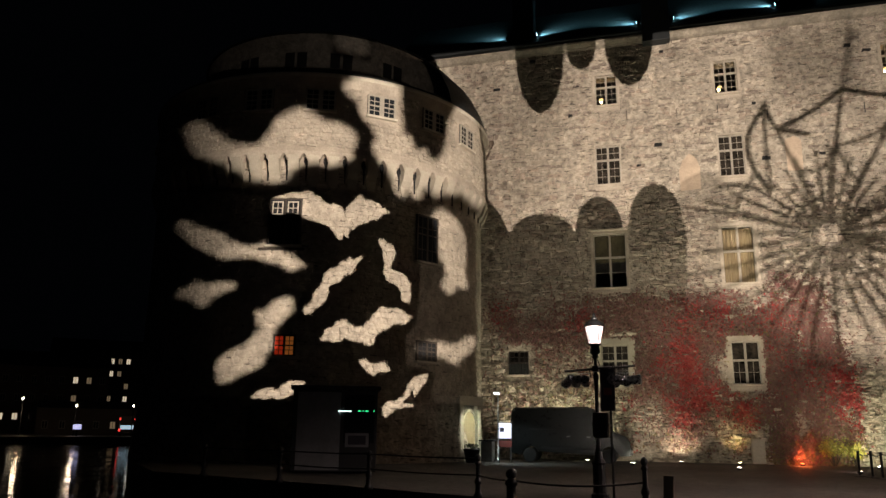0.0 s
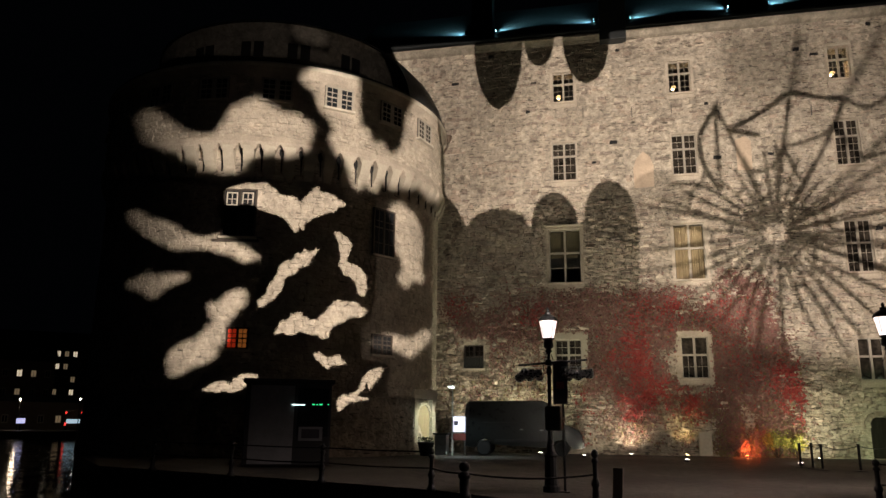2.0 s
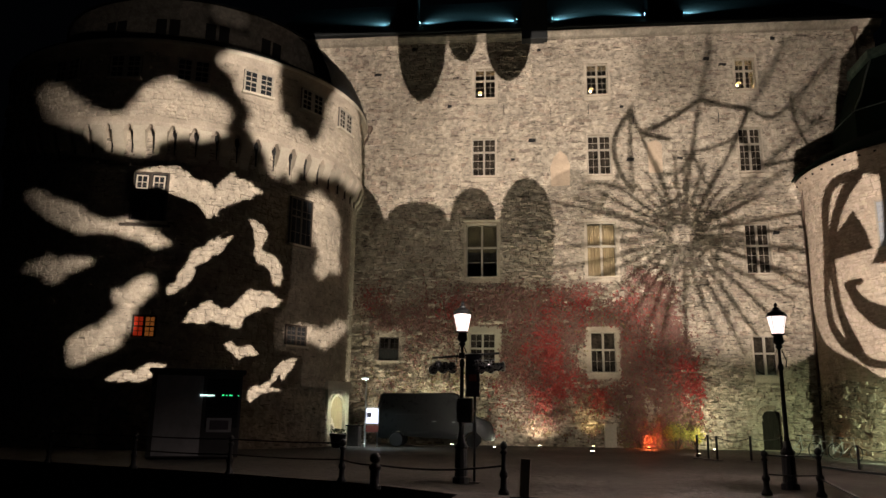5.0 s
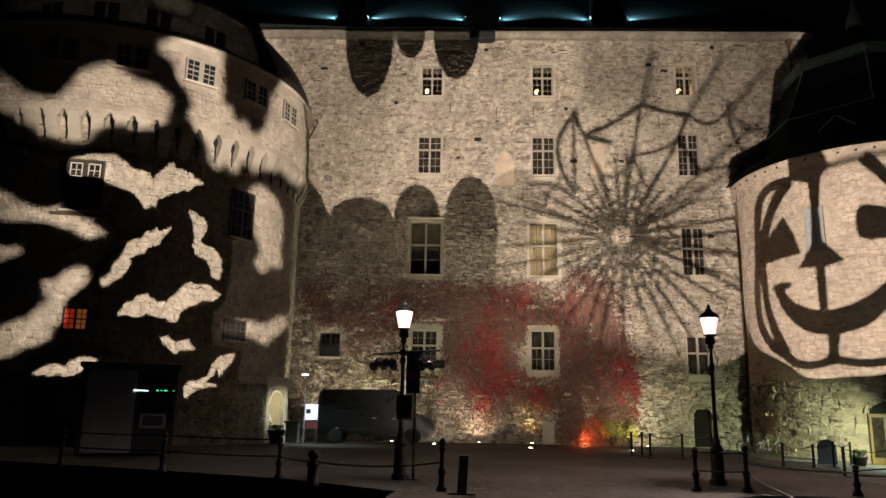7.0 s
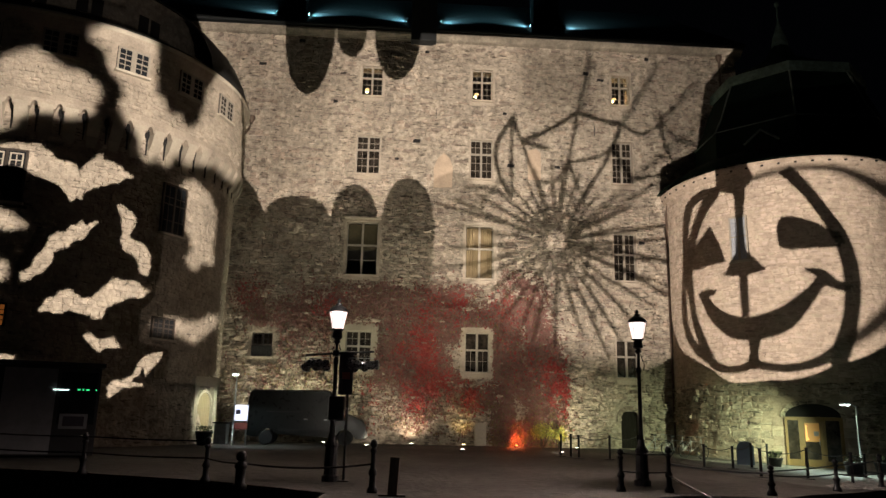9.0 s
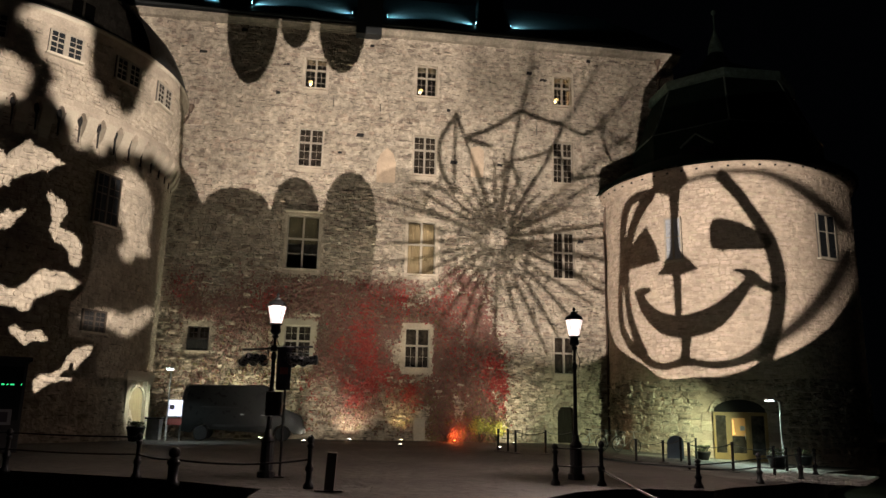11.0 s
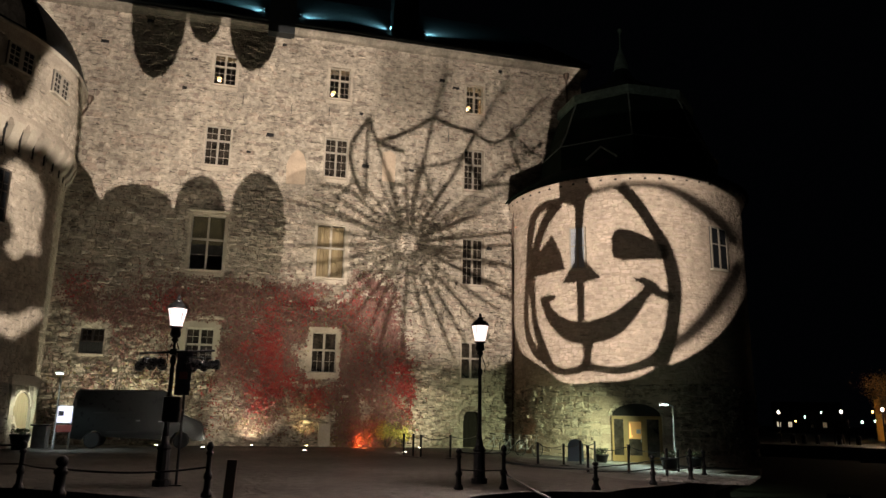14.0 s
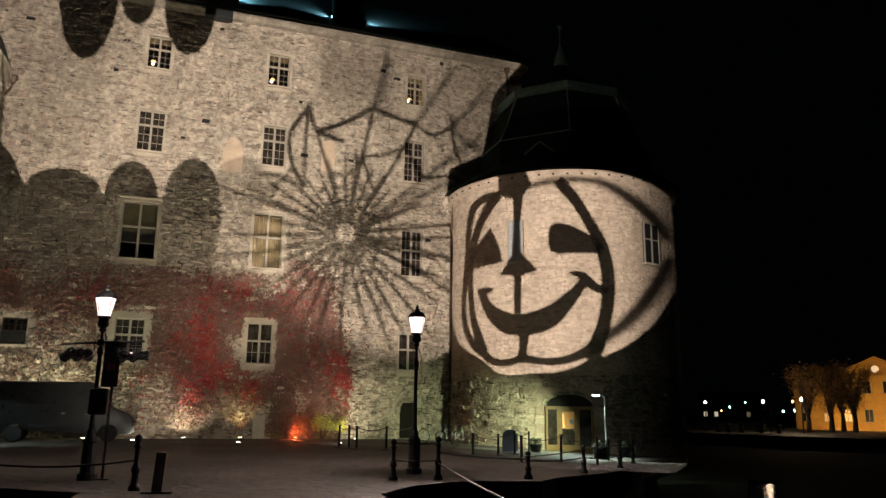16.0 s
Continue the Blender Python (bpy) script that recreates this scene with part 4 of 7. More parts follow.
# windows in the plate, before which tinted plates with holes of their own stand out of focus: window, place, light that the tint lets pass, holes
ZONES = [
    ([(-51.63, 9.27), (-45.6, 8.91), (-44.39, 9.25), (-38.22, 9.51), (-37.73, 8.75), (-35.57, 8.83), (-35.03, 9.24), (-29.44, 9.65), (-29.66, 10.71), (-30, 13.66), (-30.84, 16.17), (-32.76, 17.69), (-33.36, 16.18), (-37.73, 17.42), (-41.48, 17.44), (-45.69, 17.01), (-49.73, 16.37), (-51.63, 15.53)], 0.25, 0.003,
     [torn(rounded(LEFT_CLOUD, 1), 0.26, 0.45, 21), torn(rounded(RIGHT_CLOUD, 1), 0.2, 0.42, 22)]),
    ([(-51.63, -3.42), (-46.38, -3.71), (-45.91, -2.93), (-44.39, -2.07), (-44.14, 0.5), (-43.51, 1.03), (-43.51, 2.02), (-43.22, 2.65), (-42.83, 3.73), (-42.79, 4.63), (-43.64, 5.34), (-45.12, 6.22), (-45.79, 6.84), (-45.83, 8.55), (-51.63, 8.82)], 0.34, 0.002,
     [torn(rounded(q, 1), 0.22, 0.36, 23 + i) for i, q in enumerate(LEFT_BATS)]),
    ([(-35.57, 8.69), (-34.92, 9.11), (-29.44, 9.51), (-29.44, -3.68), (-34.37, -3.83), (-34.37, -1.88), (-36.41, -1.73), (-36.52, 0.2), (-35.89, 0.86), (-35.57, 2.26)], 0.3, 0.03,
     [torn(rounded(q, 1), 0.15, 0.38, 27 + i) for i, q in enumerate(RIGHT_PATCHES)]),
    ([(-48.55, 17.09), (-44.96, 17.54), (-40.75, 17.95), (-36.89, 17.94), (-32.04, 16.93), (-31.71, 18.23), (-33.97, 20.14), (-37.91, 22.6), (-43.36, 22.61), (-48.01, 20.39)], 0.26, 0.03, [rounded(DRUM_PATCH, 1)]),
]
bat_cuts += [zone for zone, at, tint, holes in ZONES]


def arc(x0, x1, base, top, n=8):
    """A rounded tooth from (x0, base) over the top to (x1, base)."""
    return [((x0 + x1) / 2 - (x1 - x0) / 2 * math.cos(math.pi * i / n), base + (top - base) * math.sin(math.pi * i / n)) for i in range(n + 1)]


# the large bright field on the wall: teeth hang from its top, rounded humps rise from below
field = [(-21.4, 23.7)] + arc(-14.9, -11.1, 24.0, 19.1) + arc(-11.0, -8.7, 24.05, 22.1) + arc(-8.1, -4.5, 24.1, 20.65)
field += [(3.0, 24.0), (10.0, 23.6), (19.2, 22.4), (17.0, 20.0), (16.2, 15.6), (13.6, 14.4), (13.4, 12.3), (13.6, 10.5), (13.75, 9.0), (13.8, 1.0), (11.5, -0.4), (8.5, 0.2), (5.0, -0.5), (1.0, 0.6), (-2.0, 3.2), (-3.3, 5.5), (-3.0, 9.5), (-3.05, 10.5)]
for x0, x1, base, top in ((-6.9, -3.2, 10.8, 13.6), (-10.7, -7.3, 10.4, 12.9), (-15.3, -10.8, 10.4, 11.8)):
    field += arc(x0, x1, base, top)[::-1]
field += [(-15.5, 10.6), (-16.2, 12.0), (-17.0, 12.9), (-17.15, 16.0), (-17.7, 18.6), (-19.1, 20.6), (-20.6, 22.3)]
wall_cuts = [field]
# the pumpkin's outline, then an added opening that spills dim light on the roof
face_cuts = [rounded([(24.12, 10.66), (24.81, 9.00), (25.20, 7.25), (25.23, 5.19), (25.10, 3.58), (25.14, 1.96), (25.39, 0.72), (25.93, -0.42), (27.13, -1.24), (28.24, -1.90), (28.53, -2.19), (29.11, -2.67), (30.16, -2.86), (31.64, -2.70), (33.11, -2.70), (34.25, -2.39), (35.09, -2.00), (35.44, -1.63), (35.77, -1.66), (36.55, -1.44), (37.57, -0.85), (38.49, -0.06), (39.37, 1.03), (40.12, 2.70), (40.43, 4.43), (40.82, 6.95), (40.67, 8.63), (40.28, 9.66), (39.68, 10.22), (38.64, 10.76), (37.16, 11.19), (35.47, 11.47), (33.65, 11.60), (31.70, 11.57), (30.80, 11.48), (29.18, 11.48), (27.34, 11.18)], 1), [(27.0, 16.2), (40.5, 16.2), (40.5, 18.4), (35.6, 19.0), (35.6, 24.5), (31.5, 24.5), (31.5, 19.2), (27.0, 18.4)]]


def stroke(points, width):
    """A band along a line; width: one number or one for each point."""
    line = [(*p, width[i] if isinstance(width, (list, tuple)) else width) for i, p in enumerate(points)]
    for _ in range(2 if len(points) > 2 and sum(math.dist(p, q) for p, q in zip(points, points[1:])) > 3 else 0):
        line = [line[0]] + [tuple(a * (1 - f) + b * f for a, b in zip(p, q)) for p, q in zip(line, line[1:]) for f in (0.25, 0.75)] + [line[-1]]
    points, width = [p[:2] for p in line], [p[2] for p in line]
    left, right = [], []
    for i, (x, y) in enumerate(points):
        (xa, ya), (xb, yb) = points[max(i - 1, 0)], points[min(i + 1, len(points) - 1)]
        d = math.hypot(xb - xa, yb - ya) or 1
        w = (width[i] if isinstance(width, (list, tuple)) else width) / 2
        left.append((x - (yb - ya) / d * w, y + (xb - xa) / d * w))
        right.append((x + (yb - ya) / d * w, y - (xb - xa) / d * w))
    return left + right[::-1]


# opaque pieces held before the openings
PUMPKIN = [
    stroke([(29.36, 9.99), (27.89, 9.98), (27.12, 9.4), (26.76, 8.3), (26.63, 6.26), (26.45, 4.25), (26.27, 2.26), (26.45, 0.64), (27.19, -0.58), (28.17, -1.21)], [0.72, 0.63, 0.63, 0.58, 0.45, 0.45, 0.45, 0.45, 0.63, 0.72]),
    stroke([(29.06, 9.94), (28.24, 9.11), (27.52, 7.77), (27.02, 6.21), (26.85, 4.6), (26.92, 2.97), (27.09, 1.56), (27.52, 0.13), (27.99, -1)], [0.81, 0.72, 0.63, 0.63, 0.54, 0.45, 0.45, 0.63, 0.72]),
    stroke([(33.62, 10.81), (34.74, 9.45), (35.65, 7.72), (36.39, 6.26), (36.76, 4.36), (36.74, 2.49), (36.42, 0.63), (36.01, -0.56), (35.6, -1.81)], [0.82, 0.75, 0.68, 0.82, 0.85, 0.82, 0.82, 1.02, 0.88]),
    stroke([(31.07, -0.01), (31.01, -0.84), (30.9, -1.75)], [0.80, 0.56, 0.72]),
    stroke([(36.14, -0.55), (35.42, -1.19), (34.21, -1.77), (32.85, -2), (31.74, -1.84), (30.91, -1.64), (30.19, -1.92), (29.29, -2), (28.46, -1.69), (28.08, -1.24)], [0.99, 0.76, 0.53, 0.49, 0.49, 0.61, 0.49, 0.49, 0.57, 0.61]),
    [(28.57, 7.76), (27.07, 6.12), (26.47, 5.31), (26.85, 4.8), (29.51, 5.15), (29.24, 6.35)],
    [(29.28, 12.04), (31.31, 11.94), (31.6, 11.02), (31.75, 10.52), (31.13, 9.94), (30.86, 7.79), (30.92, 5.79), (32.1, 4.4), (30.92, 4.12), (30.88, 1.39), (30.36, 1.42), (30.35, 4.13), (29.31, 4.21), (30.23, 5.65), (30.37, 7.84), (30.33, 9.67), (29.15, 10.01)],
    rounded([(33.01, 7.69), (33.87, 7.71), (34.93, 7.29), (35.78, 6.71), (36.53, 6.34), (36.62, 5.46), (35.21, 5.53), (33.05, 5.52), (32.85, 6.44)], 1),
    rounded([(27.4, 3.28), (28.13, 3.48), (28.87, 3.37), (28.6, 3), (28.16, 3), (28.75, 2.15), (29.46, 1.7), (30.44, 1.37), (31.39, 1.4), (32.92, 1.92), (34.22, 2.92), (34.99, 3.66), (34.65, 3.98), (34.1, 4.23), (34.98, 4.31), (35.59, 3.99), (36, 3.42), (36.48, 3.23), (36.83, 3.08), (36.61, 2.6), (35.94, 2.82), (35.31, 3.2), (34.9, 2.45), (33.98, 1.14), (33.23, 0.39), (32.1, -0.04), (30.75, -0.19), (29.55, 0.06), (28.68, 0.78), (27.96, 1.82), (27.71, 2.65)], 1),
]
PUMPKIN_SOFT = [
    stroke([(31.35, 10.48), (32.85, 10.68), (34.36, 10.82), (35.61, 10.72), (36.79, 10.4), (37.88, 9.66), (38.88, 8.67), (39.66, 7.82), (40.12, 6.61)], [0.40, 0.40, 0.36, 0.40, 0.53, 0.73, 0.79, 0.79, 0.59]),
    stroke([(40.19, 5.54), (39.78, 4.14), (39.14, 2.78), (38.22, 1.36), (37.26, 0.29), (36.11, -0.48)], [0.56, 0.74, 0.81, 0.81, 0.74, 0.68]),
]
# a hump of thin tint left of the web, where the light is dulled
HUMP = rounded([(-3.66, 11.6), (-3.5, 13.0), (-2.87, 13.75), (-1.82, 14.15), (-0.6, 13.9), (0.2, 13.0), (0.9, 11.9), (0.2, 10.6), (-0.6, 8.6), (-1.2, 5.5), (-3.3, 5.0), (-3.4, 9.5)], 2)
# held close to the lamp, so that their shade is blurred
far_out_of_focus = [([(-6.0, -3.0), (15.0, -4.0), (15.0, 0.6), (9.0, 0.9), (3.6, 2.4), (1.2, 4.6), (-1.6, 5.6), (-6.0, 6.0)], 0.066)]


def halftone(x0, x1, y0, y1, share, pitch=0.42):
    """Thin strips that hold back a share of the light, share being a function of the direction."""
    out = []
    y = y0
    while y < y1:
        x = x0
        while x < x1:
            k = share(x + 0.35, y + pitch / 2)
            if k > 0.03:
                out.append([(x, y), (x + 0.7, y), (x + 0.7, y + pitch * k), (x, y + pitch * k)])
            x += 0.7
        y += pitch
    return out


def step(v):
    return 1 / (1 + math.exp(-max(-40, min(40, v))))


def shade(x, y):
    """The dull cloud beside the web's top, and the fading towards the wall's end."""
    cloud = 0.5 * step((x - 3.5) * 4) * step((9.6 - x) * 1.1) * step((y - 18.6) * 1.5) * step((23.2 - y) * 2)
    fade = 0.68 * step((x - 11.2) * 0.55) * step((y - 12.5) * 0.4) * step(((18.5 if y > 14.6 else 13.3) - x) * 5)
    return min(0.75, cloud + fade)


# spider's web: spokes round the hub, uneven rings, and long slack threads further out
WEB = (5.93, 9.1)
rnd = random.Random(17)
web = []
spokes = []
a = -176.0
while a < 178:
    spokes.append((a, rnd.uniform(6.6, 9.6) if a < 0 or a > 150 else rnd.uniform(4.6, 6.6)))
    a += rnd.uniform(8.5, 13)


def web_point(i, f):
    a, r = spokes[i % len(spokes)]
    return (WEB[0] + f * 7.2 * math.cos(radians(a)), WEB[1] + f * 7.2 * math.sin(radians(a)))


for a, r in spokes:
    b = a + rnd.uniform(-3, 3)
    web.append(stroke([(WEB[0] + q * math.cos(radians(c)), WEB[1] + q * math.sin(radians(c))) for q, c in ((0.75, a), (r * 0.3, a + rnd.uniform(-2.5, 2.5)), (r * 0.6, a), (r, b))], [0.14, 0.25, 0.28, 0.18]))
for f, w in ((0.20, 0.13), (0.29, 0.18), (0.36, 0.19), (0.43, 0.2), (0.52, 0.2), (0.62, 0.18), (0.74, 0.15), (0.88, 0.12)):
    for i in range(len(spokes)):
        if rnd.random() < 0.14 + 0.4 * f or (f > 0.6 and 20 < spokes[i][0] < 140) or f * 7.2 > spokes[i][1]:
            continue
        g, h = f * rnd.uniform(0.92, 1.08), f * rnd.uniform(0.92, 1.08)
        (xa, ya), (xb, yb) = web_point(i, g), web_point(i + 1, h)
        q = rnd.uniform(0.03, 0.16)
        web.append(stroke([(xa, ya), ((xa + xb) / 2 * (1 - q) + WEB[0] * q, (ya + yb) / 2 * (1 - q) + WEB[1] * q), (xb, yb)], w))
THREADS = [
    [(2.7, 18.5), (3.0, 17.4), (3.4, 16.5), (4.4, 13.7), (5.2, 11.2), (5.6, 10.0)], [(7.8, 19.2), (7.66, 18.6), (6.9, 15.0), (6.4, 12.0), (6.1, 10.0)],
    [(3.4, 16.5), (5.5, 17.3), (7.66, 18.6)], [(7.66, 18.6), (9.2, 18.0), (10.9, 17.65)], [(3.4, 16.5), (4.4, 16.2), (5.5, 15.9)], [(2.7, 18.2), (1.5, 16.5), (1.4, 15.2), (1.8, 13.7), (2.7, 12.3)],
    [(2.7, 18.0), (2.6, 15.4), (2.7, 12.4)], [(4.4, 13.7), (5.2, 13.4), (6.1, 13.5), (6.9, 15.0)], [(6.9, 15.0), (8.5, 15.1), (10.2, 15.85), (10.9, 17.65)],
    [(10.9, 17.6), (12.3, 16.7), (13.7, 17.5), (13.75, 18.4)], [(10.9, 17.6), (9.6, 14.9), (8.2, 12.7), (6.8, 10.2)], [(6.9, 15.0), (7.4, 13.6), (7.7, 12.7), (8.2, 12.6)],
    [(16.2, 17.0), (13.6, 15.2), (11.6, 13.55), (9.0, 11.3), (6.9, 9.8)], [(15.6, 14.4), (12.6, 13.0), (9.4, 11.0), (7.0, 9.6)], [(13.7, 17.4), (14.0, 15.8), (14.9, 14.0)],
    [(8.65, 22.6), (8.2, 20.4), (7.66, 18.6)], [(13.7, 21.8), (12.4, 19.8), (10.9, 17.65)], [(16.6, 20.4), (14.9, 18.8), (13.7, 17.5)], [(13.7, 17.5), (15.0, 16.4), (16.1, 15.9)],
    [(-1.6, 12.1), (0.4, 11.2), (3.0, 10.2), (5.2, 9.4)], [(-0.9, 13.0), (1.35, 13.0), (3.6, 11.2), (5.3, 9.8)], [(10.2, 15.85), (11.0, 14.6), (11.6, 13.5), (13.2, 13.9), (14.9, 13.9)],
    [(6.6, 8.9), (10.0, 8.6), (14.6, 7.4)], [(6.6, 8.7), (10.4, 7.2), (14.2, 5.0)], [(6.5, 9.2), (10.5, 9.8), (14.8, 10.4)], [(0.4, 11.2), (0.6, 12.2), (1.4, 13.1), (1.8, 13.7)],
]
web_soft, web_knots = [], []
for i, q in enumerate(THREADS):
    if i in (12, 13, 15, 16, 17, 18):
        web_soft.append(stroke(q, 0.32))
    else:
        (web_knots if i in (2, 3, 4, 5) else web).append(stroke(q, 0.36 if i in (2, 3, 4, 5) else 0.27))


def gel(name, passes):
    """A tinted sheet that lets a share of the light through."""
    m = bpy.data.materials.new(name)
    m.use_nodes = True
    nt = m.node_tree
    clear = nt.nodes.new("ShaderNodeBsdfTransparent")
    clear.inputs[0].default_value = (passes, passes, passes, 1)
    nt.links.new(clear.outputs[0], nt.nodes["Material Output"].inputs[0])
    return m


def grown(points, by):
    """The outline pushed outwards."""
    area = sum(p[0] * q[1] - q[0] * p[1] for p, q in zip(points, points[1:] + points[:1]))
    out = []
    for i, p in enumerate(points):
        a, b = points[i - 1], points[(i + 1) % len(points)]
        d = Vector((b[1] - a[1], a[0] - b[0])).normalized() * (by if area > 0 else -by)
        out.append((p[0] + d.x, p[1] + d.y))
    return out


class SlideProjector:
    """A lamp housing on a mast with plates in front of it; outlines are given as directions from the lamp."""

    def __init__(self, key, label):
        self.eye, az, el = AIMS[key]
        self.m = toward(self.eye, self.eye + ray_dir(az, el))
        self.inv = self.m.inverted()
        self.ob = thing("slide_projector", self.m, label, "projector", "slide projectors")
        part("housing", Shape().box((-0.25, -0.25, 0.05), (0.25, 0.25, 0.6), bevel=0.03), M["iron"], self.ob)
        low = -4.0 if key != "wall" else 0.0
        up = self.inv.to_3x3().to_4x4()
        part("mast", Shape().tube([(0, 0, low - self.eye.z + (1.0 if low else 0.0)), (0, 0, -0.35)], 0.06, 10, up @ Matrix.Translation((0, -0.35, 0))), M["iron"], self.ob)

    def slide(self, p):
        d = self.inv.to_3x3() @ ray_dir(*p)
        return Vector((d.x, d.y, 0)) * (HALF / -d.z)

    def sheet(self, name, loops, at, mat, apart=False):
        """A thin plate: the first loop its outline and the others holes, or all loops pieces of their own."""
        bm = bmesh.new()
        for group in ([[q] for q in loops] if apart else [loops]):
            edges = []
            for loop in group:
                vs = [bm.verts.new(self.slide(p)) for p in loop]
                edges += [bm.edges.new((vs[i], vs[(i + 1) % len(vs)])) for i in range(len(vs))]
            bmesh.ops.triangle_fill(bm, edges=edges, use_beauty=False, use_dissolve=False, normal=(0, 0, 1))
        me = bpy.data.meshes.new(name)
        bm.to_mesh(me)
        bm.free()
        me.materials.append(mat)
        ob = new(name, me)
        ob.parent = self.ob
        ob.matrix_basis = Matrix.Translation((0, 0, -HALF * at)) @ Matrix.Diagonal((at, at, 1, 1))

    def border(self, key):
        """A plate wide enough for the lamp's cone."""
        eye, az, el = AIMS[key]
        return [(az + 38 * math.cos(a), el + 36 * math.sin(a)) for a in [2 * math.pi * i / 16 for i in range(16)]]


DENSE = gel("dense_slide_film", 0.0007)
wall_projector = SlideProjector("wall", "black slide projector that throws the web on the wall")
wall_projector.sheet("stencil_plate", [wall_projector.border("wall"), *wall_cuts], 1.0, DENSE)
wall_projector.sheet("edge_tint", [[(-17.6, 12.0), (-13.0, 12.0), (-11.5, 18.0), (-9.0, 26.0), (-20.0, 26.0)]], 0.075, gel("edge_gel", 0.66))
wall_projector.sheet("tint_sheet", [HUMP], 0.72, gel("grey_gel", 0.56))
wall_projector.sheet("web_wires", web, 0.5, gel("thread_gel", 0.05), True)
wall_projector.sheet("web_wires", web_knots, 0.6, gel("knot_gel", 0.03), True)
wall_projector.sheet("web_wires", web_soft, 0.25, M["iron"], True)
wall_projector.sheet("halftone_screen", halftone(-4.5, 19.0, 1.0, 24.2, shade), 0.13, M["iron"], True)
for outline, at in far_out_of_focus:
    wall_projector.sheet("soft_mask", [outline], at, M["iron"])
bat_projector = SlideProjector("bats", "black slide projector that throws bats on the large tower")
bat_projector.sheet("stencil_plate", [bat_projector.border("bats"), *bat_cuts], 1.0, DENSE)
for zone, at, tint, holes in ZONES:
    bat_projector.sheet("soft_plate", [grown(zone, 0.28), *holes], at, gel("smoked_gel", tint))
for edge, passes in ((-47.0, 0.6), (-48.4, 0.5)):
    bat_projector.sheet("edge_tint", [[(-54.0, -6.0), (edge, -6.0), (edge, 14.5), (-54.0, 14.5)]], 0.07, gel("edge_gel", passes))
bat_projector.sheet("patch_gel", [grown(DRUM_PATCH, 0.4)], 0.42, gel("patch_gel", 0.075))
face_projector = SlideProjector("face", "black slide projector that throws a lantern face on the round tower")
face_projector.sheet("stencil_plate", [face_projector.border("face"), *face_cuts], 1.0, DENSE)
face_projector.sheet("soft_plate", [grown(face_cuts[1], 0.4)], 0.6, gel("roof_gel", 0.02))
face_projector.sheet("stencil_bridge", PUMPKIN, 0.9, gel("stencil_gel", 0.022), True)
face_projector.sheet("stencil_bridge", PUMPKIN_SOFT, 0.33, gel("bridge_gel", 0.05), True)
for edge, passes in ((38.3, 0.7), (39.2, 0.5)):
    face_projector.sheet("edge_tint", [[(edge, -6.0), (44.0, -6.0), (44.0, 13.5), (edge, 13.5)]], 0.07, gel("edge_gel", passes))

# ---------------------------------------------------------------- street lanterns


def lantern_post(at, label):
    p = thing("street_lamp", pose(*at), label, "street lamp", "lantern posts")
    part("plinth", Shape().lathe([(0.2, 0), (0.2, 0.12), (0.155, 0.16), (0.145, 0.75), (0.17, 0.8), (0.1, 0.9), (0.075, 1.05)], 12), M["iron"], p)
    part("post", Shape().lathe([(0.065, 1.03), (0.052, 1.2), (0.042, 2.6), (0.065, 2.66), (0.065, 2.74), (0.036, 2.8), (0.032, 3.1), (0.085, 3.16), (0.05, 3.22)], 14), M["iron"], p, smooth=True)
    la = part("lantern", Shape().lathe([(0.05, 3.2), (0.12, 3.26), (0.12, 3.30), (0.10, 3.42), (0.145, 3.44), (0.145, 3.47)], 14), M["iron"], p, "black iron lantern cradle")
    part("glass", Shape().lathe([(0.125, 3.475), (0.205, 3.86)], 14), M["lantern_glass"], la, "glowing frosted glass")
    for a in (45, 135, 225, 315):
        c, s = math.cos(radians(a)), math.sin(radians(a))
        part("glazing_rod", Shape().tube([(0.128 * c, 0.128 * s, 3.47), (0.209 * c, 0.209 * s, 3.87)], 0.008, 5), M["iron"], la)
    part("hood", Shape().lathe([(0.235, 3.865), (0.235, 3.885), (0.19, 3.96), (0.10, 4.02), (0.075, 4.03), (0.075, 4.07), (0.03, 4.1), (0.045, 4.14), (0.01, 4.2)], 14), M["iron"], la)
    arm = Shape()
    arm.tube([(-0.12, 0, 2.7), (-0.14, 0, 2.85), (-0.05, 0, 3.1)], 0.012, 6).tube([(0.12, 0, 2.7), (0.14, 0, 2.85), (0.05, 0, 3.1)], 0.012, 6)
    part("scroll", arm, M["iron"], p)
    return p


M["can"] = material("glossy_black_lamp_can", (0.12, 0.12, 0.13), 0.3, 0.8, vary=0.15, scale=4, fine=20, bump=0.05)
M["lantern_glass"] = glow("frosted_lantern_glass", (1.0, 0.80, 0.76), 1.9)
M["lantern_glass"].node_tree.nodes["Principled BSDF"].inputs["Roughness"].default_value = 0.6
post_a = lantern_post(LAMP_A, "black iron street lantern carrying a bar of stage spotlights")
post_b = lantern_post(LAMP_B, "black iron street lantern with a glowing frosted head")
for o in (*post_a.children_recursive, *post_b.children_recursive):
    if o.name.startswith("glass"):
        o.visible_shadow = False

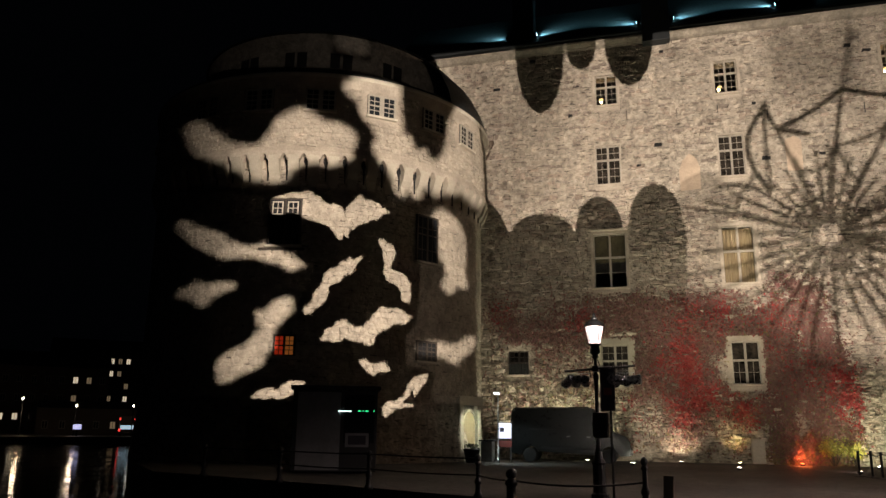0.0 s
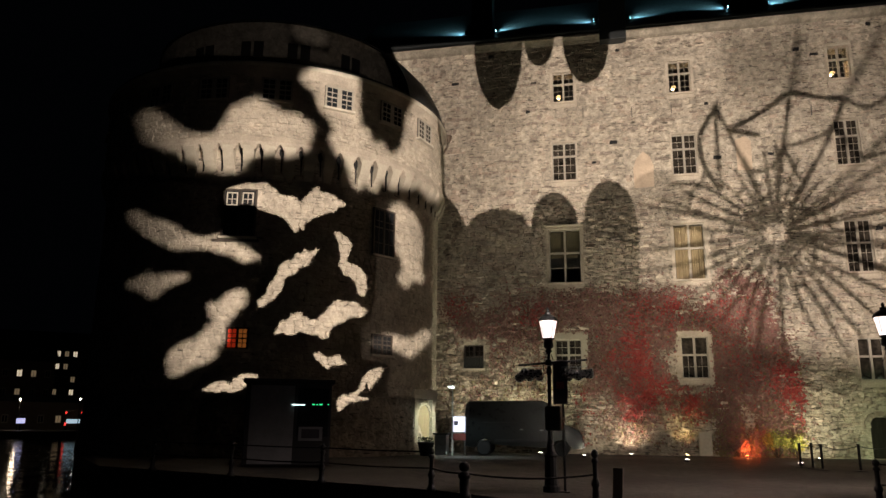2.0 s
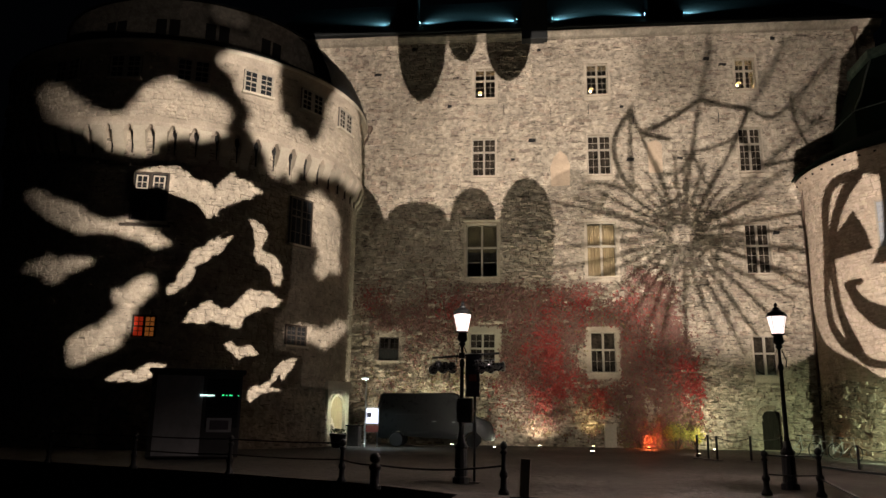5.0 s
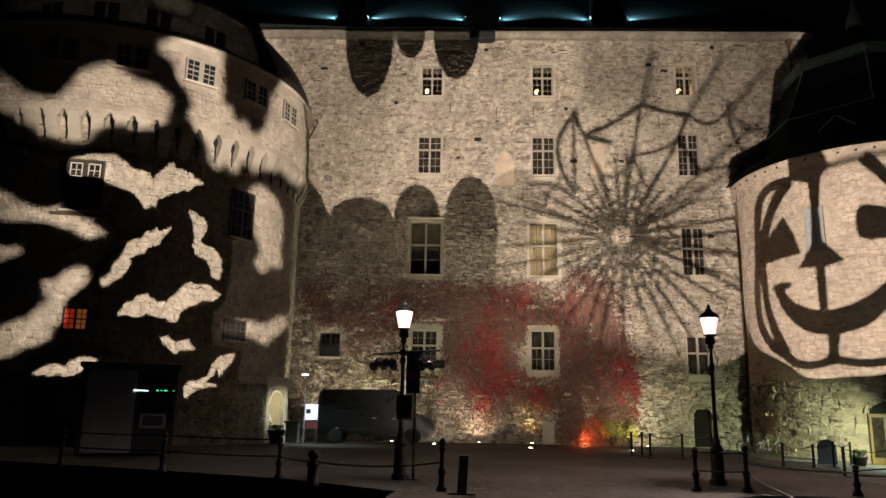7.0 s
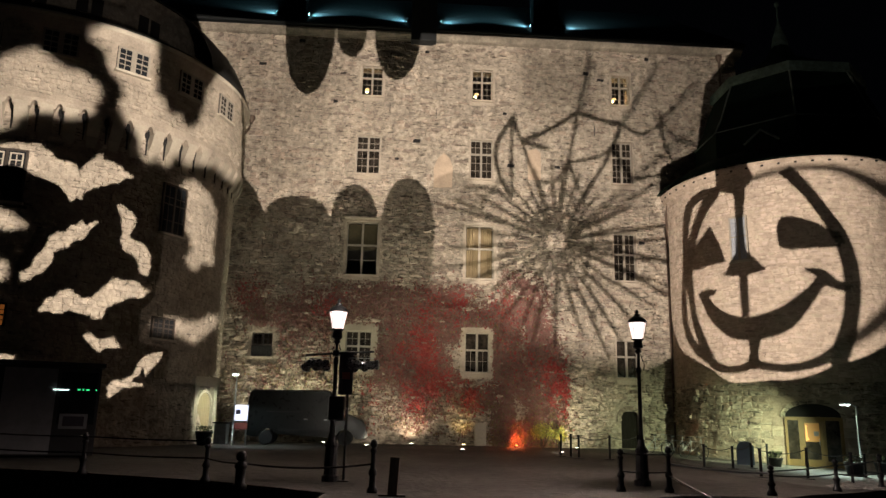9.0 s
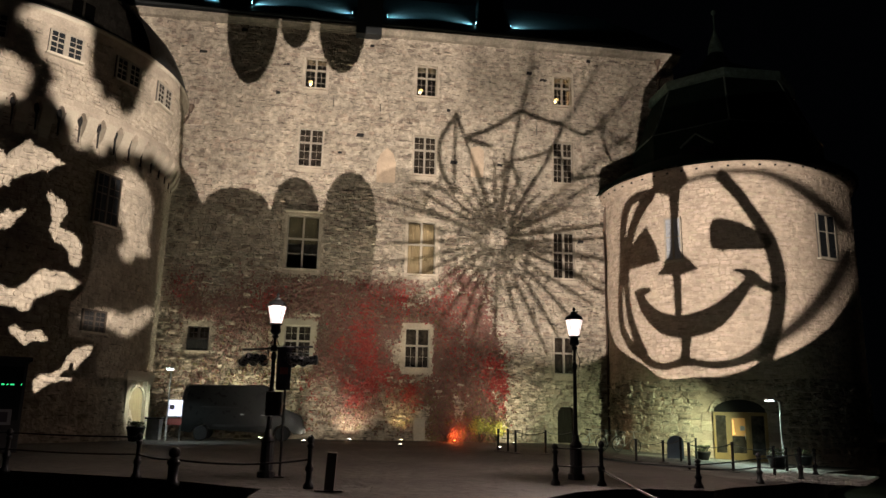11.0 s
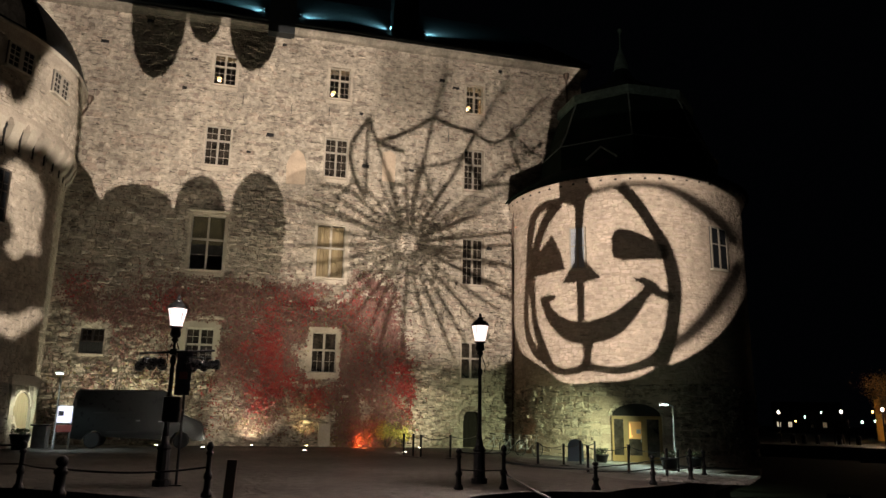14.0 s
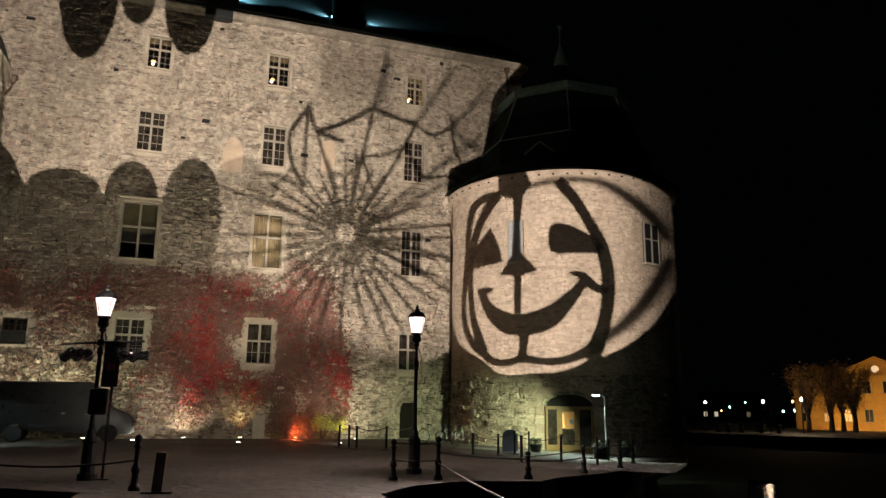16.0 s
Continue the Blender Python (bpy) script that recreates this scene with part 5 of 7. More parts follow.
rig = thing("spotlight_rig", pose(*(LAMP_A + Vector((0.1, 0.0, 2.88)))), "steel bar with a row of stage spotlights on a lamp post", "stage lights")
part("bar", Shape().tube([(-0.8, -0.12, -0.05), (0.8, -0.12, 0.06)], 0.024, 8), M["iron"], rig)
part("clamp", Shape().box((-0.16, -0.16, -0.06), (-0.02, 0.08, 0.07), bevel=0.01), M["iron"], rig)
for i, (x, turn, tilt) in enumerate(((-0.7, 35, -20), (-0.5, 20, -12), (-0.32, 5, -10), (0.3, -10, -15), (0.48, -35, -10), (0.7, -70, 5))):
    can = part("spotlight", Shape().lathe([(0.07, -0.19), (0.1, -0.13), (0.1, 0.14), (0.11, 0.15), (0.11, 0.2), (0.09, 0.2)], 14, pose(x, -0.12, -0.26, -90 + tilt, 0, turn)), M["can"], rig)
    part("yoke", Shape().tube([(x - 0.09, -0.12, -0.26), (x - 0.09, -0.12, -0.1), (x + 0.09, -0.12, -0.1), (x + 0.09, -0.12, -0.26)], 0.01, 5), M["steel"], can)
    part("rim", Shape().lathe([(0.115, 0.195), (0.115, 0.215), (0.08, 0.215)], 14, pose(x, -0.12, -0.26, -90 + tilt, 0, turn), caps=False), M["steel"], can, "bright bare metal rim")
banner = thing("hanging_banner", pose(*(LAMP_A + Vector((0.26, -0.1, 1.95)))), "dark printed banner hanging on the lamp post", "banner")
M["banner"] = material("dark_banner_cloth", (0.05, 0.045, 0.06), 0.8, vary=0.2)
M["pale"] = material("pale_print", (0.5, 0.48, 0.46), 0.7, vary=0.1)
M["dull_red"] = material("dull_red_print", (0.3, 0.08, 0.07), 0.7, vary=0.1)
sh = Shape()
for j in range(9):
    sh.v += [(-0.16, 0.01 * math.sin(j), 0.95 - j * 0.12), (0.17, 0.015 * math.cos(j * 1.3), 0.95 - j * 0.12), (-0.16, 0.008 + 0.01 * math.sin(j), 0.95 - j * 0.12), (0.17, 0.008 + 0.015 * math.cos(j * 1.3), 0.95 - j * 0.12)]
for j in range(8):
    a = 4 * j
    sh.f += [(a, a + 1, a + 5, a + 4), (a + 3, a + 2, a + 6, a + 7), (a, a + 4, a + 6, a + 2), (a + 1, a + 3, a + 7, a + 5)]
part("cloth", sh, M["banner"], banner)
part("top_bar", Shape().box((-0.2, -0.02, 0.95), (0.2, 0.03, 0.985)), M["pale"], banner, "pale top bar")
part("print", Shape().box((-0.08, -0.022, 0.34), (0.1, -0.019, 0.5)), M["dull_red"], banner, "small dull red print")
box_ = thing("control_box", pose(*(LAMP_A + Vector((0.1, -0.22, 1.35)))), "dark covered control box strapped to the lamp post", "control box")
part("case", Shape().box((-0.17, -0.14, 0), (0.2, 0.16, 0.55), bevel=0.05), M["iron"], box_)
part("strap", Shape().box((-0.178, -0.148, 0.25), (0.208, 0.3, 0.29)), M["iron"], box_)
pole = thing("support_pole", pose(*(LAMP_A + Vector((0.3, 0.05, 0)))), "thin dark support pole beside the lamp post", "pole")
part("tube", Shape().tube([(0, 0, 0), (0, 0, 2.9)], 0.03, 8), M["iron"], pole)
part("foot", Shape().box((-0.12, -0.12, 0), (0.12, 0.12, 0.03), bevel=0.008), M["iron"], pole)

# ---------------------------------------------------------------- van
M["van"] = material("dark_grey_van_paint", (0.0065, 0.0072, 0.0075), 0.35, 0.0, vary=0.05, scale=0.8, fine=5, bump=0.0, ior=1.25)
M["rubber"] = material("tyre_rubber", (0.015, 0.015, 0.016), 0.9, vary=0.2)
M["red_glass"] = material("tail_light", (0.25, 0.02, 0.02), 0.2, vary=0.05)
van = thing("van", pose(-6.95, 37.75, 0, 0, 0, 6), "dark high-roofed delivery van parked beside the wall", "van")
side = [(-2.85, 0.42), (-2.88, 0.9), (-2.84, 1.8), (-2.74, 2.42), (-2.6, 2.56), (0.95, 2.60), (1.25, 2.5), (1.95, 1.52), (2.7, 1.22), (2.86, 0.98), (2.9, 0.55), (2.84, 0.36), (2.45, 0.34)]
wheels = (-1.85, 1.9)
for c, r in ((1.9, 0.42), (-1.85, 0.42)):
    side += [(c + r * math.cos(radians(a)), 0.36 + r * math.sin(radians(a))) for a in (20, 50, 90, 130, 160)] + [(c - r - 0.05, 0.36)]
bm = bmesh.new()
ring = []
for y, ins in ((-1.0, 0.05), (-0.9, 0.0), (0.9, 0.0), (1.0, 0.05)):
    ring.append([bm.verts.new((x * (1 - ins * 0.3), y * (0.9 if z > 2.3 else 0.96 if z > 1.5 else 1.0), z - (ins if z > 2.0 else 0))) for x, z in side])
n = len(side)
for a, b in zip(ring, ring[1:]):
    for i in range(n):
        bm.faces.new((a[i], a[(i + 1) % n], b[(i + 1) % n], b[i]))
bm.faces.new(ring[0][::-1])
bm.faces.new(ring[-1])
bmesh.ops.recalc_face_normals(bm, faces=bm.faces[:])
me = bpy.data.meshes.new("body")
bm.to_mesh(me)
bm.free()
me.materials.append(M["van"])
body = new("body", me)
body.parent = van
for y in (-0.985, 0.985):
    for x in wheels:
        w = part("wheel", Shape().lathe([(0.18, -0.1), (0.3, -0.11), (0.34, -0.08), (0.34, 0.08), (0.3, 0.11), (0.18, 0.1)], 20, pose(x, y * 0.91, 0.34, 90, 0, 0)), M["rubber"], van)
        part("rim", Shape().lathe([(0.05, -0.07), (0.2, -0.095), (0.2, 0.095), (0.05, 0.07)], 14, pose(x, y * 0.915, 0.34, 90, 0, 0)), M["steel"], w)
yl = -1.0
part("side_window", Shape().prism([(1.0, 1.55), (1.72, 1.52), (1.3, 2.15), (1.0, 2.2)], yl + 0.0, yl + 0.03), M["pane_dark"], van)
part("windscreen", Shape().add([(1.30, -0.8, 2.45), (1.30, 0.8, 2.45), (1.94, 0.9, 1.58), (1.94, -0.9, 1.58)], [(0, 1, 2, 3)], Matrix.Translation((0.015, 0, 0.02))), M["pane_dark"], van)
part("side_moulding", Shape().box((-1.3, yl - 0.02, 0.62), (1.3, yl + 0.01, 0.74), bevel=0.01), M["rubber"], van)
part("door_rail", Shape().box((-1.9, yl - 0.012, 1.52), (-0.2, yl + 0.02, 1.57)), M["rubber"], van)
part("door_handle", Shape().box((-0.1, yl - 0.025, 1.2), (0.08, yl + 0.01, 1.24), bevel=0.008), M["steel"], van)
part("door_handle", Shape().box((0.85, yl - 0.025, 1.18), (1.02, yl + 0.01, 1.22), bevel=0.008), M["steel"], van)
part("mirror", Shape().box((1.32, yl - 0.28, 1.45), (1.5, yl - 0.06, 1.85), bevel=0.03).box((1.38, yl - 0.08, 1.5), (1.46, yl + 0.03, 1.56)), M["rubber"], van)
part("bumper", Shape().box((2.72, -0.92, 0.38), (2.95, 0.92, 0.68), bevel=0.05), M["rubber"], van)
part("headlight", Shape().box((2.55, yl + 0.03, 0.82), (2.86, yl + 0.2, 1.02), bevel=0.03), M["glass"], van)
part("tail_light", Shape().box((-2.9, yl + 0.02, 0.95), (-2.82, yl + 0.14, 1.5), bevel=0.01), M["red_glass"], van)

# ---------------------------------------------------------------- portal, bins, notice board by the corner
por = thing("stone_portal", on_tower(TOWER_L, 84.5, R_L + 0.12, 0.0) @ pose(0, 0, 0, 0, 0, -11) @ Matrix.Diagonal((0.92, 0.38, 1, 1)), "carved pale sandstone doorway with an arched oak door", "doorway")
M["oak"] = material("pale_oak_door", (0.34, 0.27, 0.16), 0.6, vary=0.2, scale=3, fine=25, bump=0.3, stretch=(4, 4, 0.4))
part("door_leaf", Shape().prism([(-0.55, 0.05), (0.55, 0.05), (0.55, 1.75)] + [(0.55 * math.cos(radians(a)), 1.75 + 0.6 * math.sin(radians(a))) for a in range(20, 161, 20)] + [(-0.55, 1.75)], -0.12, 0.1), M["oak"], por)
part("cross_rail", Shape().box((-0.55, -0.15, 1.35), (0.55, -0.12, 1.42)), M["oak"], por)
for x in (-0.82, 0.82):
    pl = part("pilaster", Shape().box((x - 0.15, -0.38, 0.3), (x + 0.15, 0.2, 2.45), bevel=0.02), M["trim"], por)
    part("base", Shape().box((x - 0.2, -0.43, 0), (x + 0.2, 0.2, 0.3), bevel=0.02), M["trim"], pl)
    part("capital", Shape().box((x - 0.2, -0.43, 2.452), (x + 0.2, 0.2, 2.62), bevel=0.03), M["trim"], pl)
for i in range(9):
    a0, a1 = radians(20 * i), radians(20 * i + 19)
    part("arch_stone", Shape().prism([(0.56 * math.cos(a0), 1.75 + 0.61 * math.sin(a0)), (0.68 * math.cos(a0), 1.75 + 0.72 * math.sin(a0)), (0.68 * math.cos(a1), 1.75 + 0.72 * math.sin(a1)), (0.56 * math.cos(a1), 1.75 + 0.61 * math.sin(a1))], -0.28, 0.1), M["trim"], por)
part("entablature", Shape().box((-1.08, -0.48, 2.625), (1.08, 0.2, 2.82), bevel=0.02).box((-1.15, -0.55, 2.82), (1.15, 0.2, 2.95), bevel=0.02).box((-1.0, -0.42, 2.95), (1.0, 0.2, 3.08), bevel=0.02), M["trim"], por)


def planter(x, y, r, h, label):
    p = thing("planter", pose(x, y, land(x, y)), label, "planter", "plant tubs")
    part("pot", Shape().lathe([(r * 0.7, 0), (r, h * 0.85), (r * 1.05, h * 0.86), (r * 1.05, h), (r * 0.9, h), (r * 0.88, h * 0.9)], 18), M["iron"], p, smooth=True)
    rnd = random.Random(int(x * 50))
    lf = Shape()
    for i in range(160):
        a, q = rnd.uniform(0, 6.28), r * 0.9 * math.sqrt(rnd.random())
        base = Vector((q * math.cos(a), q * math.sin(a), h * 0.9 + rnd.uniform(0, 0.26)))
        s = rnd.uniform(0.04, 0.09)
        mm = Matrix.Translation(base) @ Euler((rnd.uniform(-1, 1), rnd.uniform(-1, 1), rnd.uniform(0, 6))).to_matrix().to_4x4()
        lf.add([(-s / 2, 0, 0), (0, -s * 0.2, s * 0.6), (s / 2, 0, 0), (0, 0.02, s * 1.3)], [(0, 1, 2), (0, 1, 3), (1, 2, 3)], mm)
    part("foliage", lf, M["dark_leaf"], p)
    return p


M["dark_leaf"] = material("dark_evergreen_leaf", (0.04, 0.06, 0.025), 0.6, vary=0.3, per="island", tints=((0.04, 0.06, 0.025), (0.06, 0.075, 0.03), (0.05, 0.05, 0.03)), spread=0.3)
planter(-10.9, 34.3, 0.38, 0.62, "dark round plant tub beside the stone doorway")
bin_ = thing("waste_bin", pose(-10.3, 34.9, 0), "grey steel waste bin with a flat lid", "bin")
part("body", Shape().box((-0.28, -0.25, 0.05), (0.28, 0.25, 0.95), bevel=0.03), M["steel"], bin_)
part("lid", Shape().box((-0.36, -0.32, 0.955), (0.36, 0.32, 1.02), bevel=0.02), M["iron"], bin_)
M["white_glow"] = glow("white_lamp_glass", (0.85, 1.0, 0.97), 8.0)
M["board_glow"] = glow("lit_notice_sheet", (0.78, 0.78, 0.95), 1.1)


def park_lamp(base, head, h, label):
    p = thing("park_lamp", pose(base[0], base[1], land(*base)), label, "street lamp", "slim lamps")
    part("pole", Shape().tube([(0, 0, 0), (0, 0, h)], 0.035, 10), M["steel"], p, smooth=True)
    dx, dy = head[0] - base[0], head[1] - base[1]
    part("arm", Shape().tube([(0, 0, h - 0.02), (dx * 0.5, dy * 0.5, h + 0.06), (dx, dy, h + 0.08)], 0.02, 8), M["steel"], p)
    hd = part("head", Shape().box((dx - 0.13, dy - 0.2, h + 0.05), (dx + 0.13, dy + 0.2, h + 0.13), bevel=0.03), M["steel"], p)
    part("lens", Shape().box((dx - 0.1, dy - 0.21, h + 0.01), (dx + 0.1, dy + 0.12, h + 0.052)), M["white_glow"], hd, "bright white lens")
    return p


park_lamp((-9.87, 35.15), (-9.87, 34.95), 3.12, "slim steel lamp with a cold white head near the doorway")
lamp("park_light_a", "SPOT", toward((-9.95, 34.75, 2.95), (-11.5, 36.3, 1.3)), 460, (0.95, 1.0, 0.80), 0.06, 62, 0.8)
lamp("lamp_head_light_a", "SPOT", toward((-9.87, 34.7, 3.0), (-8.9, 35.2, 0)), 260, (0.85, 1.0, 0.97), 0.05, 96, 0.5)
park_lamp((15.45, 29.19), (15.1, 29.35), 2.55, "slim steel lamp with a cold white head by the entrance")
lamp("park_light_b", "SPOT", toward((15.1, 29.45, 2.45), (13.9, 33.2, 0.8)), 4600, (0.86, 1.0, 0.60), 0.08, 72, 1.0)
lamp("lamp_head_light_b", "SPOT", pose(15.1, 29.3, 1.98), 620, (0.80, 1.0, 0.85), 0.05, 150, 0.6)
nb = thing("notice_board", pose(-9.6, 35.35, 0, 0, 0, 6), "lit white notice board on two steel legs", "notice board")
part("panel", Shape().box((-0.33, -0.03, 1.05), (0.33, 0.05, 1.82), bevel=0.02), M["steel"], nb)
part("sheet", Shape().box((-0.30, -0.036, 1.1), (0.30, -0.031, 1.78)), M["board_glow"], nb, "lit white sheet")
part("picture", Shape().box((-0.24, -0.04, 1.38), (-0.02, -0.037, 1.6)), M["banner"], nb)
part("lower_panel", Shape().box((-0.33, -0.03, 0.7), (0.33, 0.03, 1.0)), M["dull_red"], nb, "dull red lower panel")
for x in (-0.28, 0.28):
    part("leg", Shape().box((x - 0.03, -0.02, 0), (x + 0.03, 0.03, 1.05)), M["steel"], nb)

# ---------------------------------------------------------------- kiosk
kiosk_m = pose(-13.5, 22.85, 0, 0, 0, 27.8)
kio = thing("kiosk", kiosk_m, "closed dark kiosk with a white poster panel", "kiosk")
M["kiosk"] = material("dark_kiosk_paint", (0.018, 0.018, 0.02), 0.5, vary=0.25, scale=1, fine=10, bump=0.1)
part("body", Shape().box((-0.12, 0.05, 0.05), (2.75, 2.4, 2.76), bevel=0.03), M["kiosk"], kio)
part("roof", Shape().box((-0.22, -0.1, 2.765), (2.85, 2.5, 2.9), bevel=0.03), M["kiosk"], kio)
M["poster"] = material("grey_white_poster", (0.22, 0.22, 0.235), 0.6, vary=0.15, scale=1.5, fine=8, bump=0.05)
part("poster_panel", Shape().box((0.04, 0.02, 0.1), (1.5, 0.048, 2.68)), M["poster"], kio, "tall plain white poster panel")
part("hatch", Shape().box((1.62, 0.015, 1.0), (2.66, 0.048, 2.6), bevel=0.008), M["pane_dark"], kio)
part("notice", Shape().box((1.68, 0.004, 0.86), (2.48, 0.012, 1.32)), M["poster"], kio, "pale notice sheet")
part("notice_text", Shape().box((1.78, -0.001, 0.94), (2.38, 0.003, 1.24)), M["banner"], kio)
M["cyan_tube"] = glow("cold_tube_light", (0.75, 1.0, 0.95), 3.0)
M["green_led"] = glow("green_indicator", (0.05, 0.9, 0.3), 1.2)
part("tube_light", Shape().box((1.42, -0.01, 2.03), (1.86, 0.012, 2.06)), M["cyan_tube"], kio, "short cold white tube light")
for x, w in ((2.1, 0.08), (2.24, 0.04), (2.34, 0.1), (2.62, 0.03)):
    part("indicator", Shape().box((x, -0.006, 2.04), (x + w, 0.013, 2.08)), M["green_led"], kio, "small green indicator light")

# ---------------------------------------------------------------- railings, bollards and chains


def fancy_post(x, y, h, name="railing_post", group="quay posts", label="black cast iron railing post with a ball finial"):
    p = thing(name, pose(x, y, land(x, y)), label, "post", group)
    k = h / 1.0
    part("shaft", Shape().lathe([(0.11, 0), (0.11, 0.06), (0.07, 0.12), (0.06, 0.3 * k), (0.085, 0.34 * k), (0.085, 0.4 * k), (0.05, 0.46 * k), (0.045, 0.74 * k), (0.075, 0.78 * k), (0.05, 0.84 * k)], 12), M["iron"], p, smooth=True)
    part("finial", Shape().lathe([(0.03, 0.83 * k), (0.065, 0.87 * k), (0.075, 0.91 * k), (0.06, 0.96 * k), (0.02, 1.0 * k)], 12), M["iron"], p, smooth=True)
    return p


def rail(points, r, sag, label, name="chain", mat="iron"):
    """A slack chain or bar from post to post, one object for each bay."""
    for (xa, ya, za), (xb, yb, zb) in zip(points, points[1:]):
        path = []
        for i in range(11):
            f = i / 10
            path.append((xa + (xb - xa) * f, ya + (yb - ya) * f, (za + land(xa, ya)) * (1 - f) + (zb + land(xb, yb)) * f - sag * 4 * f * (1 - f)))
        tagged(solid(name, Shape().tube(path, r, 6), M[mat], label, name, smooth=True), group=name + "s")


LEFT = [(-1.42, 15.43, 1.02), (-4.06, 15.5, 0.72), (-5.2, 16.9, 0.95), (-8.4, 17.95, 0.95), (-11.6, 18.95, 0.95), (-15.0, 20.1, 0.95)]
for i, (x, y, h) in enumerate(LEFT):
    if i == 1:
        b = thing("bollard", pose(x, y, 0), "short black bollard with a round ball head", "bollard")
        part("shaft", Shape().lathe([(0.14, 0), (0.14, 0.08), (0.1, 0.12), (0.1, 0.38), (0.13, 0.42), (0.13, 0.48), (0.07, 0.54)], 14), M["iron"], b, smooth=True)
        part("ball", Shape().lathe([(0.05, 0.53), (0.1, 0.57), (0.115, 0.63), (0.1, 0.69), (0.05, 0.73), (0.01, 0.74)], 14), M["iron"], b, smooth=True)
    else:
        fancy_post(x, y, h)
rail([(-1.42, 15.43, 0.55), (-4.06, 15.5, 0.5)], 0.022, 0.09, "slack black iron chain between quay posts")
rail([(x, y, 0.5) for x, y, h in LEFT[1:]], 0.02, 0.03, "slack black iron chain between quay posts")
rail([(x, y, 0.86) for x, y, h in LEFT[2:]], 0.018, 0.02, "slack black iron chain between quay posts")
stub = thing("bollard", pose(-0.98, 14.9, 0), "plain square dark wooden bollard on a foot plate", "bollard")
part("post", Shape().box((-0.09, -0.09, 0.03), (0.09, 0.09, 0.72), bevel=0.012, m=pose(0, 0, 0, 0, 3, 0)), M["wood_dark"], stub)
part("foot", Shape().box((-0.26, -0.1, 0), (0.26, 0.1, 0.03)), M["iron"], stub)
RIGHT = [(3.82, 17.0, 0.9), (4.86, 17.0, 0.97)]
for x, y, h in RIGHT:
    fancy_post(x, y, h)
rail([(x, y, 0.8) for x, y, h in RIGHT], 0.016, 0.02, "slack black iron chain between quay posts")
rail([(x, y, 0.42) for x, y, h in RIGHT], 0.016, 0.02, "slack black iron chain between quay posts")
QUAY = [(4.86, 17.0, 0.97), (7.0, 16.85, 0.63), (9.75, 19.6, 0.78), (12.2, 22.05, 0.95), (14.55, 25.4, 0.9)]
for x, y, h in QUAY[1:]:
    fancy_post(x, y, h)
rail([(4.86, 17.0, 0.60), (7.0, 16.85, 0.46)], 0.026, 0.04, "pale worn iron handrail from post to post", "handrail", "steel")
fancy_post(3.9, 9.0, 0.38, "bridge_post", "bridge posts", "low black iron post on the bridge edge")
rail([(4.86, 17.0, 0.36), (3.9, 9.0, 0.3)], 0.022, 0.03, "dark iron handrail along the bridge edge", "handrail", "iron")
rail([(x, y, 0.42) for x, y, h in QUAY[1:]], 0.018, 0.05, "slack black iron chain between quay posts")
rail([(x, y, h * 0.8) for x, y, h in QUAY[1:]], 0.016, 0.02, "slack black iron chain between quay posts")
# stanchions with ropes on the square
STANDS = [[(4.65, 31.9, 0.9), (4.95, 31.2, 0.92), (5.15, 30.5, 0.9), (6.3, 30.2, 0.92), (8.2, 33.5, 0.9)],
          [(8.9, 27.0, 0.8), (10.1, 27.6, 0.8), (11.3, 29.0, 0.92), (13.2, 32.2, 0.9)], [(9.4, 23.4, 0.85), (11.2, 24.3, 0.95), (12.0, 23.2, 0.92), (14.2, 26.6, 0.85)]]
for row in STANDS:
    for x, y, h in row:
        p = thing("stanchion", pose(x, y, land(x, y)), "thin black barrier post on a flat foot", "barrier post", "barrier posts")
        part("foot", Shape().lathe([(0.2, 0), (0.2, 0.02), (0.05, 0.04)], 14), M["iron"], p)
        part("pole", Shape().lathe([(0.045, 0.03), (0.045, h - 0.05), (0.055, h - 0.04), (0.055, h)], 10), M["iron"], p)
    rail([(x, y, h - 0.06) for x, y, h in row], 0.014, 0.12, "slack dark rope between barrier posts", "rope")
planter(13.6, 32.4, 0.3, 0.36, "dark round plant tub beside the tower entrance")
planter(14.9, 28.6, 0.36, 0.5, "dark round plant tub beside the tower entrance")
planter(17.6, 31.6, 0.34, 0.5, "dark round plant tub beside the tower entrance")
ab = thing("sandwich_board", pose(11.85, 31.0, land(11.85, 31.0), 0, 0, -20), "blue-grey folding pavement sign with a rounded top", "pavement sign")
M["slate"] = material("blue_grey_board", (0.10, 0.13, 0.17), 0.6, vary=0.15, scale=2, fine=15, bump=0.1)
outline = [(-0.33, 0.05), (0.33, 0.05), (0.33, 0.66)] + [(0.33 * math.cos(radians(a)), 0.66 + 0.3 * math.sin(radians(a))) for a in range(20, 161, 20)] + [(-0.33, 0.66)]
part("front_board", Shape().prism(outline, -0.02, 0.02, pose(0, -0.18, 0, -9, 0, 0)), M["slate"], ab)
part("back_board", Shape().prism(outline, -0.02, 0.02, pose(0, 0.18, 0, 9, 0, 0)), M["slate"], ab)
part("hinge", Shape().tube([(-0.24, 0, 0.93), (0.24, 0, 0.93)], 0.02, 6), M["steel"], ab)

# bicycles against the wall by the corner


